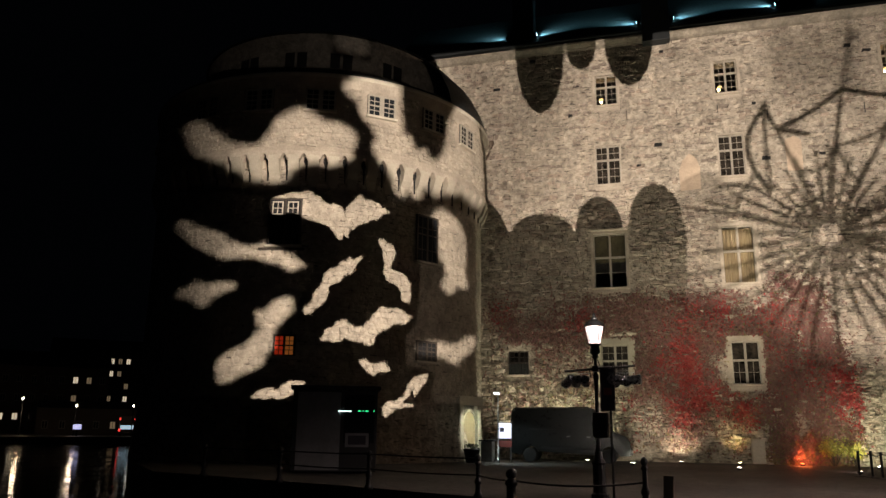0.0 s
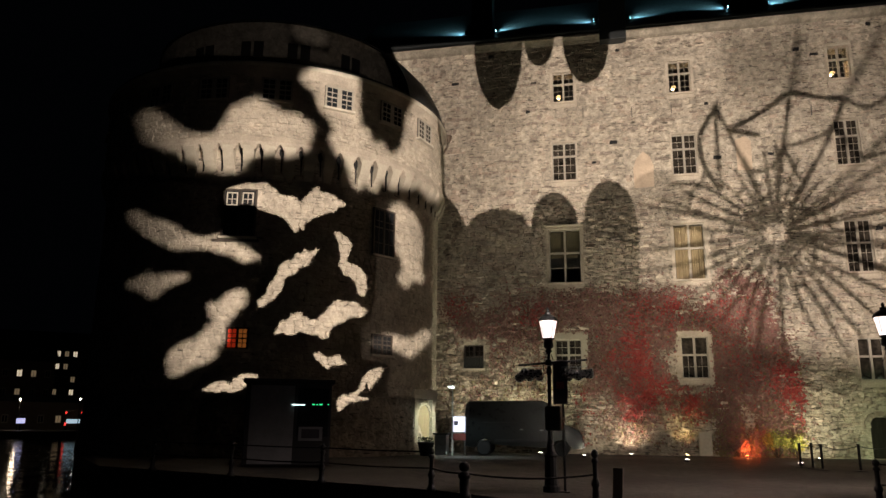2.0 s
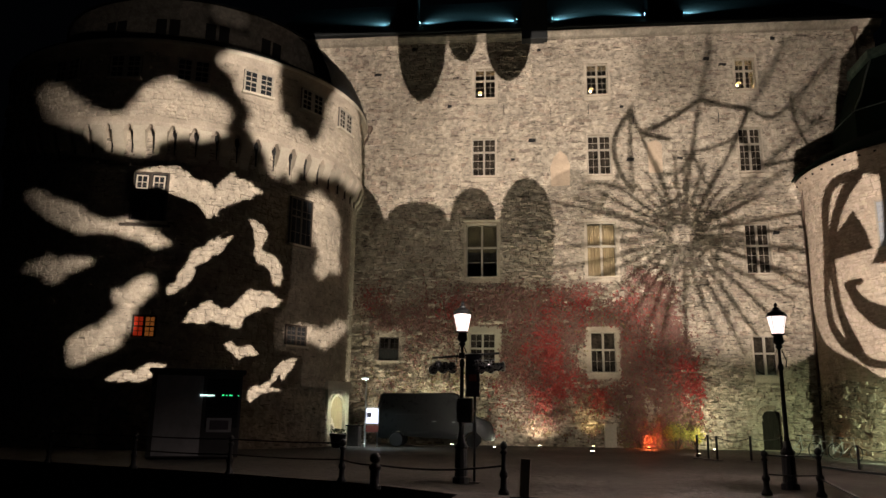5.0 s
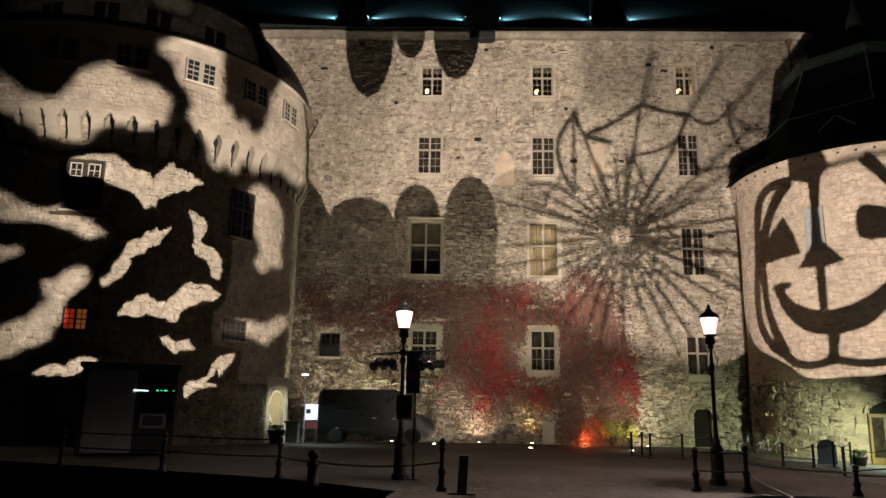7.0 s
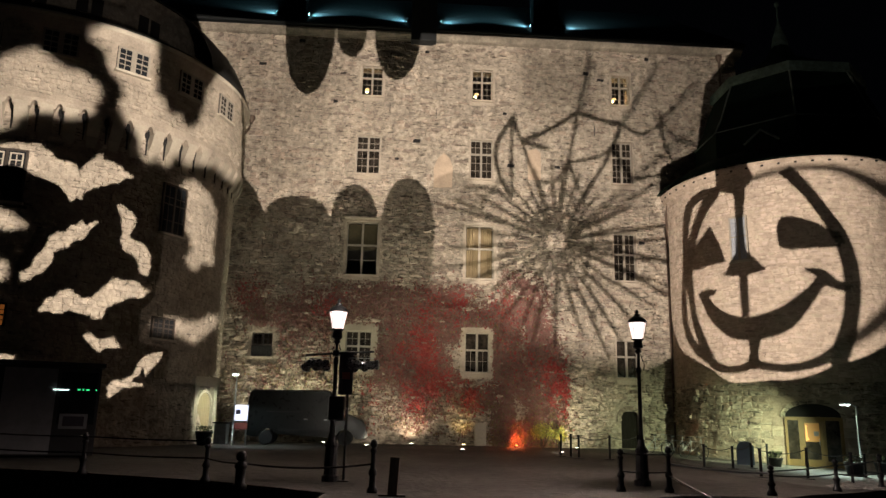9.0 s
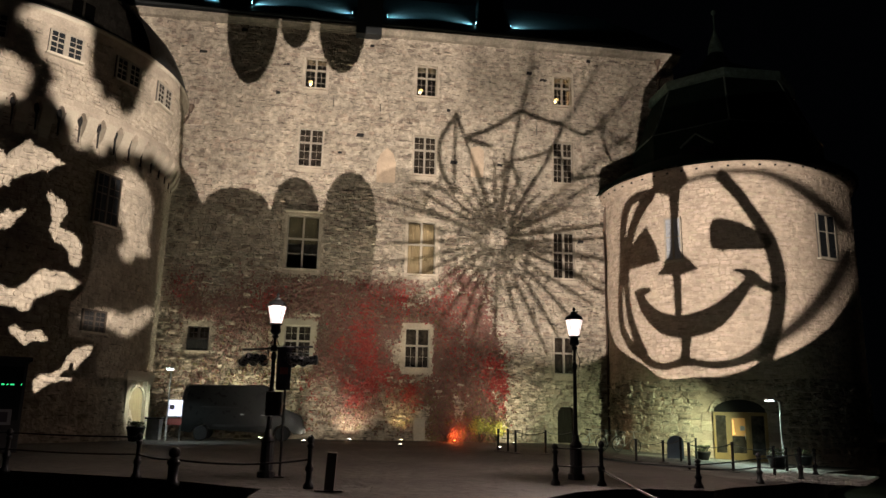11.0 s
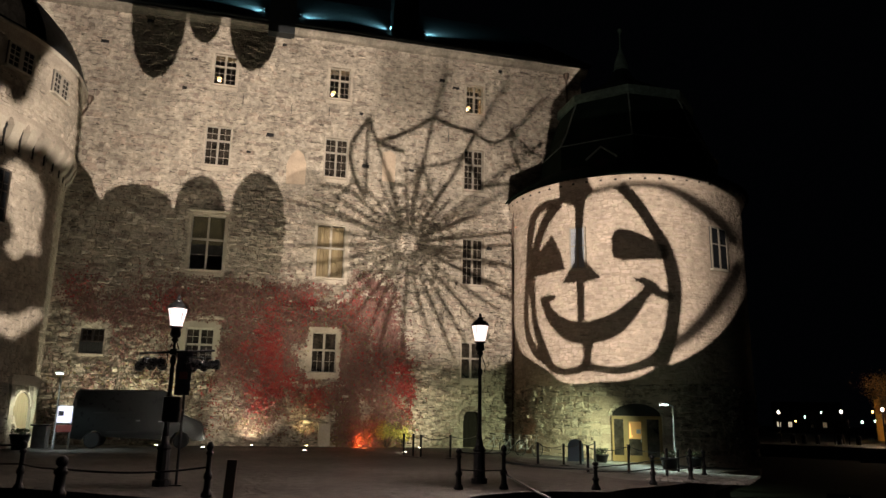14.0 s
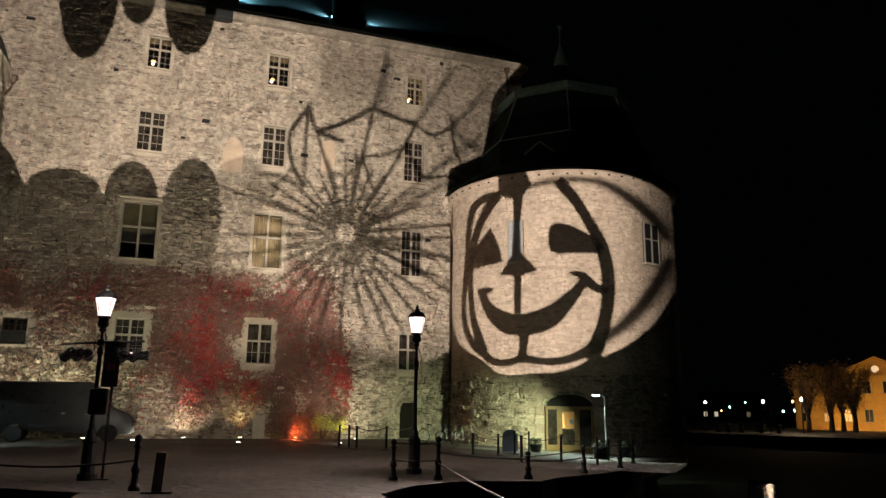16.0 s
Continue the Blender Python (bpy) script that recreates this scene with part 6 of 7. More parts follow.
def bicycle(m, label):
    b = thing("bicycle", m, label, "bicycle", "parked bicycles")
    for x in (-0.52, 0.52):
        w = part("wheel", Shape().add([], []), M["rubber"], b)
        sh = Shape()
        n, q = 24, 6
        for i in range(n):
            for j in range(q):
                a, c = 6.2832 * i / n, 6.2832 * j / q
                r = 0.33 + 0.018 * math.cos(c)
                sh.v.append((x + r * math.cos(a), 0.018 * math.sin(c), 0.345 + r * math.sin(a)))
        sh.f = [(i * q + j, ((i + 1) % n) * q + j, ((i + 1) % n) * q + (j + 1) % q, i * q + (j + 1) % q) for i in range(n) for j in range(q)]
        w.data = sh.mesh("wheel", M["rubber"])
        sp = Shape()
        for i in range(10):
            a = 6.2832 * i / 10
            sp.tube([(x, 0, 0.345), (x + 0.31 * math.cos(a), 0, 0.345 + 0.31 * math.sin(a))], 0.004, 3)
        part("spokes", sp, M["steel"], w)
    fr = Shape()
    for path in ([(-0.52, 0, 0.345), (-0.1, 0, 0.3), (0.4, 0, 0.78), (-0.22, 0, 0.72), (-0.52, 0, 0.345)], [(-0.1, 0, 0.3), (-0.25, 0, 0.86)], [(0.52, 0, 0.345), (0.38, 0, 0.95)]):
        fr.tube(path, 0.017, 6)
    part("bicycle_frame", fr, M["steel"], b)
    part("saddle", Shape().box((-0.38, -0.07, 0.87), (-0.14, 0.07, 0.93), bevel=0.02), M["rubber"], b)
    part("handlebar", Shape().tube([(0.3, -0.28, 1.0), (0.4, -0.1, 0.98), (0.4, 0.1, 0.98), (0.3, 0.28, 1.0)], 0.014, 6), M["steel"], b)
    return b


for x, y, a in ((9.6, 35.6, 20), (10.3, 35.3, 28), (11.0, 34.9, 24)):
    bicycle(pose(x, y, land(x, y), 0, 6, a), "parked bicycle leaning in front of the tower")

# ---------------------------------------------------------------- entrance in the round tower
ent = thing("door_2", on_tower(TOWER_R, -21.9, R_R - 0.02, -0.37) @ Matrix.Diagonal((0.95, 1, 1.14, 1)), "ochre wooden glazed entrance under a flat stone arch", "door", kind="structure")
M["ochre"] = material("ochre_painted_wood", (0.20, 0.125, 0.04), 0.5, vary=0.15, scale=2, fine=20, bump=0.1)
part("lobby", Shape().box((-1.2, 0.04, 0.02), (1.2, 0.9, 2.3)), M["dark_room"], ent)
fr = Shape()
for x0, x1 in ((-1.25, -1.14), (-0.66, -0.52), (0.36, 0.50), (1.1, 1.25)):
    fr.box((x0, -0.16, 0.0), (x1, 0.03, 1.8))
fr.box((-1.25, -0.162, 1.8), (1.25, 0.03, 1.93)).box((-1.14, -0.12, 0.0), (-0.66, 0.03, 0.3)).box((0.5, -0.12, 0.0), (1.1, 0.03, 0.25))
part("door_frame", fr, M["ochre"], ent)
leaf = Shape()
leaf.box((-0.52, -0.13, 0.03), (-0.40, -0.06, 1.8)).box((0.24, -0.13, 0.03), (0.36, -0.06, 1.8)).box((-0.4, -0.13, 0.03), (0.24, -0.06, 0.3)).box((-0.4, -0.13, 1.7), (0.24, -0.06, 1.8))
lf = part("door_leaf", leaf, M["ochre"], ent)
part("door_handle", Shape().tube([(0.2, -0.2, 0.85), (0.2, -0.2, 1.1)], 0.015, 6), M["steel"], lf)
for x0, x1, z0 in ((-1.14, -0.66, 0.3), (-0.4, 0.24, 0.3), (0.5, 1.1, 0.25)):
    part("pane", Shape().box((x0, -0.09, z0), (x1, -0.084, 1.8)), M["glass"], ent)
# Lobby light painted as a glowing pane and strip on the glass.
M["lobby_strip"] = glow("orange_lobby_glow", (1.0, 0.5, 0.16), 0.55)
M["lobby_glow"] = glow("dim_brown_lobby_glow", (0.55, 0.26, 0.07), 0.16)
part("lit_glass", Shape().box((-0.39, -0.0935, 0.98), (0.23, -0.0905, 1.7)), M["lobby_glow"], ent, "glowing pane standing in for the lit lobby behind it")
part("lobby_light", Shape().prism([(-0.38, 1.0), (-0.22, 1.06), (-0.28, 1.16), (-0.31, 1.6), (-0.38, 1.64)], -0.098, -0.094), M["lobby_strip"], ent, "glowing strip on the glass standing in for the lobby light")
part("door_notice", Shape().box((-0.02, -0.098, 1.2), (0.2, -0.094, 1.38)), M["poster"], ent)
part("fanlight", Shape().prism([(1.2 * math.cos(radians(a)), 1.935 + 0.52 * math.sin(radians(a))) for a in range(0, 181, 15)], -0.05, 0.03), M["flat_black"], ent, "dark timber tympanum")
sh = Shape()
for i in range(11):
    a0, a1 = radians(180 * i / 11 + 0.6), radians(180 * (i + 1) / 11 - 0.6)
    vs = Shape().prism([(1.22 * math.cos(a0), 1.93 + 0.53 * math.sin(a0)), (1.42 * math.cos(a0), 1.93 + 0.72 * math.sin(a0)), (1.42 * math.cos(a1), 1.93 + 0.72 * math.sin(a1)), (1.22 * math.cos(a1), 1.93 + 0.53 * math.sin(a1))], -0.06, 0.3)
    part("arch_stone", vs, M["stone_piece"], ent)
for side in (-1, 1):
    turn = pose(side * 1.5, 0.14, 0, 0, 0, side * 13)
    for j in range(5):
        d = 0.05 * (j % 2)
        part("jamb_stone", Shape().box((-0.26 - d, -0.09, j * 0.386 + 0.005), (0.26 + d, 0.25, j * 0.386 + 0.38), turn, bevel=0.012), M["ashlar_piece"], ent)

# ---------------------------------------------------------------- drainpipes
M["pipe"] = material("brown_copper_pipe", (0.11, 0.075, 0.055), 0.5, 0.3, vary=0.25, scale=2, fine=12, bump=0.1)
for nm, pts in (("drainpipe", [(-11.49, 39.6, 17.5), (-11.6, 39.6, 17.1), (-11.99, 39.6, 16.54), (-12.08, 39.6, 16.2), (-12.09, 39.6, 14.33), (-12.3, 39.6, 13.3), (-12.2, 39.65, 0.02)]), ("drainpipe", [(15.93, 42.05, 22.9), (15.93, 42.05, 14.5)]), ("drainpipe", [(12.35, 41.66, 13.7), (12.22, 41.66, 13.0), (12.2, 41.68, 0.1)])):
    d = thing(nm, Matrix(), "dark copper drainpipe fixed to the castle wall", "drainpipe", "drainpipes")
    part("pipe", Shape().tube(pts, 0.07, 8), M["pipe"], d, smooth=True)
    part("hopper", Shape().lathe([(0.08, -0.1), (0.1, 0.0), (0.2, 0.22), (0.2, 0.34)], 10, Matrix.Translation(pts[0])), M["pipe"], d)

# ---------------------------------------------------------------- light at the foot of the wall


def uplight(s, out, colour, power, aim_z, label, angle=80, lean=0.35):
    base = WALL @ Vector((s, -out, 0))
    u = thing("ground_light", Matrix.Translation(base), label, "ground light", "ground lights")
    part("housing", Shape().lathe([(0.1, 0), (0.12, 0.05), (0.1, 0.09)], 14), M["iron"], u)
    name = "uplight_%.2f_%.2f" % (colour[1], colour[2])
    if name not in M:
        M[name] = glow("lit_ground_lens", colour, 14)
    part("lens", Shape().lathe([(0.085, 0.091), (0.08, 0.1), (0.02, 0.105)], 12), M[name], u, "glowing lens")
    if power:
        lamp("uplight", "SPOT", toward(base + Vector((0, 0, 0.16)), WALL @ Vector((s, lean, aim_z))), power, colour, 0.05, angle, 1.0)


uplight(2.85, 1.25, (1.0, 0.84, 0.62), 430, 3.0, "small warm ground light at the foot of the ivy", 115)
uplight(5.55, 1.0, (1.0, 0.76, 0.34), 220, 3.0, "small yellow ground light at the foot of the ivy")
uplight(8.35, 0.8, (1.0, 0.17, 0.05), 0, 0.9, "orange-red glowing ground light at the foot of the ivy", 130)
lamp("orange_glow", "POINT", WALL @ pose(8.35, -0.75, 0.35), 85, (1.0, 0.16, 0.04), 0.1)
uplight(11.2, 2.4, (1.0, 0.92, 0.66), 520, 3.0, "small warm ground light beside the rope barrier", 120)
# Two unseen lights, added behind the van to brighten the wall above it.
uplight(-1.6, 1.7, (0.97, 1.0, 0.66), 900, 9.0, "unseen ground light added behind the parked van", 125)
uplight(-4.6, 1.7, (1.0, 0.95, 0.72), 900, 9.0, "unseen ground light added behind the parked van", 125)
uplight(5.0, 6.6, (1.0, 0.9, 0.7), 3200, 13.5, "flush ground light set in the square")
uplight(0.64, 4.2, (1.0, 0.9, 0.7), 420, 2.0, "flush ground light set in the square", 66)
uplight(9.3, 7.4, (1.0, 0.86, 0.7), 500, 2.5, "flush ground light set in the square")
cabinet = thing("electric_cabinet", WALL @ pose(6.45, -0.75, 0), "pale grey electric cabinet in front of the ivy", "cabinet")
part("case", Shape().box((-0.3, -0.2, 0.06), (0.3, 0.2, 1.15), bevel=0.02), M["plaster"], cabinet)
part("door", Shape().box((-0.26, -0.212, 0.12), (0.26, -0.202, 1.08)), M["plaster"], cabinet)
part("lid", Shape().box((-0.33, -0.23, 1.152), (0.33, 0.23, 1.2), bevel=0.01), M["plaster"], cabinet)

# ---------------------------------------------------------------- ivy
LEAF = {
    "red_ivy": material("red_ivy_leaf", (0.30, 0.03, 0.03), 0.55, vary=0.15, per="island", tints=((0.29, 0.028, 0.03), (0.34, 0.036, 0.034), (0.22, 0.024, 0.026), (0.30, 0.06, 0.042)), spread=0.12, bump=0),
    "brown_ivy": material("brown_red_ivy_leaf", (0.16, 0.085, 0.07), 0.6, vary=0.15, per="island", tints=((0.19, 0.066, 0.058), (0.16, 0.088, 0.07), (0.21, 0.10, 0.085), (0.18, 0.115, 0.088)), spread=0.12, bump=0),
    "green_ivy": material("yellow_green_ivy_leaf", (0.16, 0.14, 0.05), 0.6, vary=0.15, per="island", tints=((0.15, 0.14, 0.05), (0.21, 0.17, 0.07), (0.12, 0.11, 0.045), (0.22, 0.15, 0.07)), spread=0.15, bump=0),
}
rng = random.Random(11)
GAPS = [(x - w / 2 - 0.30, x + w / 2 + 0.30, z0 - 0.35, z1 + 0.35) for k, (x, z0, z1, w) in WINDOWS.items()]
REDS = ((3.4, 5.0, 0.75, 1.6, 0.9), (4.0, 2.9, 1.0, 0.7, 0.6), (2.0, 4.6, 0.5, 1.0, 0.4), (10.75, 3.8, 0.7, 0.8, 1.1), (11.1, 2.9, 0.35, 0.5, 0.9), (10.35, 2.4, 0.25, 0.3, 1.2), (10.95, 1.9, 0.25, 0.3, 1.0), (0.66, 1.6, 0.3, 0.95, 1.6), (0.1, 3.0, 0.5, 0.35, 0.9),
        (2.95, 2.3, 0.4, 0.6, 1.2), (6.15, 2.4, 0.5, 0.5, 1.5), (4.9, 3.3, 1.3, 0.7, 0.45), (7.6, 7.6, 1.0, 0.8, 0.22), (9.3, 4.2, 1.2, 1.2, 0.16), (5.3, 7.4, 0.6, 0.9, 0.6), (3.8, 7.6, 0.9, 0.8, 0.25), (-2.0, 7.3, 0.9, 0.7, 0.4), (8.0, 6.2, 1.2, 1.8, 0.14), (-6.3, 7.9, 0.6, 0.7, 0.4))


def ivy_kind(s, z):
    red = sum(a * math.exp(-((s - x) / w) ** 2 - ((z - y) / h) ** 2) for x, y, w, h, a in REDS)
    green = 0.4 * math.exp(-(z / 1.6) ** 2) + (0.3 if s < 0.5 and z < 4 else 0.04)
    t = rng.random()
    red *= 0.35 + 1.3 * max(0.0, 0.5 + noise.noise(Vector((s * 1.9, z * 1.5, 20.0))) * 1.3)
    if t < red * 1.05:
        return "red_ivy"
    return "green_ivy" if rng.random() < green else "brown_ivy"


def ivy_cover(s, z):
    """How thick the ivy hangs, 0 to 1, over the wall."""
    up = max(0.0, z - 5.0)
    left, right = 0.7 - 1.0 * up, 5.0 + 0.3 * up
    a = 1 / (1 + math.exp(-(s - left) * 2.6)) / (1 + math.exp((s - right) * 3.0)) / (1 + math.exp((z - 8.6) * 3.5))
    b = 1 / (1 + math.exp(-(s - 7.2 - 0.15 * up) * 3.0)) / (1 + math.exp((s - 11.2 + 0.36 * up + 0.35 * max(0, 2 - z)) * 3.2)) / (1 + math.exp((z - 9.7) * 2.6))
    c = 0.62 * math.exp(-((s + 3.0) / 4.4) ** 4) / (1 + math.exp((z - 8.5) * 3.0)) * (0.45 + 0.55 / (1 + math.exp(-(z - 5.8) * 3)))
    low = 0.5 * math.exp(-((s - 8.3) / 2.2) ** 6) * math.exp(-(z / 1.5) ** 2) + 0.34 * math.exp(-((s - 3.5) / 3.6) ** 6) * math.exp(-(z / 2.0) ** 2)
    over = 0.75 * math.exp(-((s - 6.2) / 1.4) ** 4) * (1 if 6.4 < z < 8.6 else 0)
    bare = 1 - 0.72 * math.exp(-((s - 3.0) / 3.6) ** 6) / (1 + math.exp((z - 2.3 + 0.3 * (s - 3)) * 3.0))
    below = 0.85 * math.exp(-((s - 5.4) / 2.2) ** 6) * math.exp(-((z - 3.1) / 1.1) ** 4)
    k = max(0.9 * a * bare, 0.98 * b, c, low, over, below)
    patch = noise.noise(Vector((s * 0.75, z * 0.55, 3.0))) + 0.6 * noise.noise(Vector((s * 2.3, z * 1.6, 8.0)))
    return min(1.0, max(0.0, k * (0.85 + 0.95 * patch)))


leaves = {k: Shape() for k in LEAF}
stems = Shape()
for strand in range(30000):
    s = rng.uniform(-7.2, 12.2)
    z = rng.uniform(0.6, 9.8)
    if rng.random() > ivy_cover(s, z):
        continue
    drift = rng.uniform(-0.05, 0.05)
    path = []
    for step in range(rng.randint(5, 22)):
        z -= rng.uniform(0.08, 0.16)
        s += drift + rng.uniform(-0.06, 0.06)
        if z < 0.05 or rng.random() > ivy_cover(s, z) + 0.25 or any(a < s < b and c < z < d for a, b, c, d in GAPS):
            break
        path.append((s, -0.05, z))
        for q in range(2):
            size = rng.uniform(0.07, 0.145)
            kind = ivy_kind(s, z)
            out = 0.05 + abs(rng.gauss(0, 0.07)) + (0.18 * rng.random() if z < 1.6 else 0)
            mm = Matrix.Translation((s + rng.gauss(0, 0.09), -out, z + rng.gauss(0, 0.06))) @ Euler((rng.gauss(0.35, 0.45), rng.gauss(0, 0.5), rng.gauss(0, 0.55))).to_matrix().to_4x4()
            leaves[kind].add([(0, 0, size * 0.5), (-size * 0.5, -0.02, size * 0.12), (0, 0.012, -size * 0.6), (size * 0.5, -0.02, size * 0.12)], [(0, 1, 2), (0, 2, 3)], mm)
    if len(path) > 3 and strand % 2 == 0:
        stems.tube(path[::2] if len(path) > 5 else path, 0.016, 4)
for k, sh in leaves.items():
    solid(k, sh, LEAF[k], {"red_ivy": "glowing red autumn ivy leaves on the stone wall", "brown_ivy": "brownish red withering ivy hanging down the stone wall", "green_ivy": "yellow-green ivy leaves low on the stone wall"}[k], "ivy", "stuff", WALL)
solid("ivy_stems", stems, M["wood_dark"], "thin bare brown ivy stems on the stone wall", "ivy", "stuff", WALL)


def shrub(s, out, w, h, count, seed, mat, label):
    b = thing("shrub", WALL @ pose(s, -out, 0), label, "shrub", "shrubs at the wall")
    rnd = random.Random(seed)
    tw, lf = Shape(), Shape()
    for i in range(26):
        a = rnd.uniform(0, 6.28)
        tip = Vector((w * 0.5 * rnd.uniform(0.2, 1) * math.cos(a), 0.4 * math.sin(a), h * rnd.uniform(0.55, 1.05)))
        mid = tip * 0.5 + Vector((rnd.uniform(-0.1, 0.1), rnd.uniform(-0.1, 0.1), 0.1))
        tw.tube([(0.05 * math.cos(a), 0.05 * math.sin(a), 0), mid, tip], [0.015, 0.01, 0.004], 4)
        for q in range(count // 26):
            f = rnd.uniform(0.25, 1.05)
            p = (mid * (1 - (f - 0.25) / 0.8) + tip * ((f - 0.25) / 0.8)) + Vector((rnd.gauss(0, 0.09), rnd.gauss(0, 0.08), rnd.gauss(0, 0.08)))
            size = rnd.uniform(0.05, 0.11)
            mm = Matrix.Translation(p) @ Euler((rnd.uniform(-1.2, 1.2), rnd.uniform(-1.2, 1.2), rnd.uniform(0, 6.28))).to_matrix().to_4x4()
            lf.add([(0, 0, size * 0.7), (-size * 0.35, 0.01, 0), (0, 0.01, -size * 0.5), (size * 0.35, 0.01, 0)], [(0, 1, 2), (0, 2, 3)], mm)
    part("stem", tw, M["wood_dark"], b)
    part("foliage", lf, mat, b)


M["lime_leaf"] = material("yellow_green_leaf", (0.3, 0.3, 0.05), 0.55, vary=0.2, per="island", tints=((0.30, 0.30, 0.05), (0.22, 0.24, 0.05), (0.36, 0.30, 0.06)), spread=0.3, bump=0)
shrub(9.75, 0.7, 1.5, 1.25, 1500, 3, M["lime_leaf"], "yellow-green shrub at the foot of the castle wall")
shrub(10.7, 0.6, 1.0, 1.05, 900, 4, M["lime_leaf"], "yellow-green shrub at the foot of the castle wall")
shrub(8.0, 0.45, 1.3, 0.9, 1000, 5, LEAF["brown_ivy"], "low brown shrub glowing over an orange ground light")
shrub(-1.2, 0.5, 2.2, 1.5, 1300, 6, LEAF["green_ivy"], "dull green shrub behind the parked van")

# ---------------------------------------------------------------- far town over the water
M["far_wall"] = material("far_dark_render", (0.10, 0.085, 0.07), 0.9, vary=0.25, scale=0.15, fine=2, bump=0)
M["far_yellow"] = material("far_ochre_render", (0.50, 0.30, 0.08), 0.9, vary=0.2, scale=0.15, fine=2, bump=0)
M["far_lit"] = glow("far_lit_window", (1.0, 0.82, 0.58), 0.6)
M["far_dim"] = glow("far_dim_window", (1.0, 0.72, 0.42), 0.12)
M["bulb"] = glow("far_lamp_bulb", (1.0, 0.86, 0.72), 8)
M["bulb_green"] = glow("far_green_lamp_bulb", (0.65, 1.0, 0.8), 8)
M["bulb_orange"] = glow("far_orange_lamp_bulb", (1.0, 0.5, 0.15), 8)


def polar(az, d):
    return (d * math.sin(radians(az)), d * math.cos(radians(az)))


def far_house(az, d, w, deep, h, roof_h, mat, cols, rows, lit, label, sill=2.2, gap=3.2):
    x, y = polar(az, d)
    hs = thing("house", pose(x, y, -0.15, 0, 0, -az), label, "house", "far houses")
    part("wall", Shape().box((-w / 2, 0, 0), (w / 2, deep, h)), mat, hs)
    part("roof", Shape().prism([(-0.4, h), (deep + 0.4, h), (deep / 2, h + roof_h)], -w / 2 - 0.3, w / 2 + 0.3, pose(0, 0, 0, 0, 0, 90) @ Matrix.Diagonal((1, -1, 1, 1)) @ Matrix.Identity(4)), M["roof"], hs)
    for r in range(rows):
        for c in range(cols):
            xc, zc = -w / 2 + (c + 0.5) * w / cols, sill + r * gap
            if zc + 1.6 > h:
                continue
            state = lit.get((c, r), "")
            win = part("window", Shape().box((xc - 0.44, -0.06, zc + 0.06), (xc + 0.44, -0.02, zc + 1.3)), M["wood_white"], hs)
            part("pane", Shape().box((xc - 0.36, -0.08, zc + 0.15), (xc - 0.04, -0.062, zc + 1.2)).box((xc + 0.04, -0.08, zc + 0.15), (xc + 0.36, -0.062, zc + 1.2)), M[state] if state else M["pane_dark"], win)
    return hs


far_house(-48.2, 150, 24, 10, 11.5, 3, M["far_wall"], 11, 3, {(8, 2): "far_lit", (9, 2): "far_dim", (8, 1): "far_dim", (3, 0): "far_lit", (4, 0): "far_lit"}, "dark far house with a few lit windows across the water")
far_house(-43.8, 175, 22, 10, 16.7, 3, M["far_wall"], 14, 5, {(4, 4): "far_dim", (6, 4): "far_lit", (7, 4): "far_lit", (8, 4): "far_dim", (9, 4): "far_lit", (4, 3): "far_lit", (6, 3): "far_lit", (7, 3): "far_lit", (8, 3): "far_dim", (9, 2): "far_dim", (7, 1): "far_dim", (9, 1): "far_lit", (5, 0): "far_dim"}, "tall far house with rows of lit windows", sill=3.7, gap=2.6)
far_house(-43.6, 138, 20, 8, 4.2, 1.2, M["far_wall"], 8, 1, {(4, 0): "far_dim", (5, 0): "far_dim"}, "low far quayside building with lit shop windows", sill=0.9)
far_house(-54, 160, 20, 10, 10, 3, M["far_wall"], 6, 3, {(4, 1): "far_dim"}, "dark far house with a few lit windows across the water")
far_house(36.3, 190, 14, 8, 5, 2, M["far_wall"], 6, 1, {(0, 0): "far_lit", (1, 0): "far_lit", (4, 0): "far_dim"}, "low far building with lit windows beyond the square", sill=1.2)
yellow = far_house(46.2, 108, 22, 12, 5.0, 1.6, M["far_yellow"], 9, 1, {(1, 0): "far_dim", (3, 0): "far_dim"}, "floodlit ochre town house with a pediment behind autumn trees", sill=0.9, gap=3.6)
gab = part("gable", Shape().prism([(-4.9, 0.0), (4.9, 0.0), (4.9, 6.7), (0, 9.0), (-4.9, 6.7)], -1.2, 0.0, pose(-1.6, 0, 0)), M["far_yellow"], yellow, "floodlit pedimented centre of the house")
part("round_window", Shape().lathe([(0.42, -0.02), (0.42, 0.05)], 14, pose(-1.6, -1.22, 7.4, 90, 0, 0)), M["far_lit"], gab, "lit round gable window")
part("cornice", Shape().box((-6.7, -1.5, 6.55), (3.5, -1.2, 6.8)).box((-6.6, -1.3, 3.6), (3.4, -1.2, 3.75)), M["far_yellow"], gab)
for x in (-5.0, -2.7, -0.5, 1.8):
    for z in (1.0, 4.4):
        w = part("window", Shape().box((x - 0.5, -1.26, z), (x + 0.5, -1.2, z + 1.6)), M["wood_white"], gab)
        part("pane", Shape().box((x - 0.42, -1.28, z + 0.1), (x - 0.03, -1.262, z + 1.5)).box((x + 0.03, -1.28, z + 0.1), (x + 0.42, -1.262, z + 1.5)), M["far_dim"] if x < -4 else M["pane_dark"], w)
lamp("town_house_flood", "SPOT", toward((*polar(45.2, 98), 0.5), (*polar(45.0, 108), 4.5)), 2600, (1.0, 0.60, 0.22), 0.4, 110, 0.8)
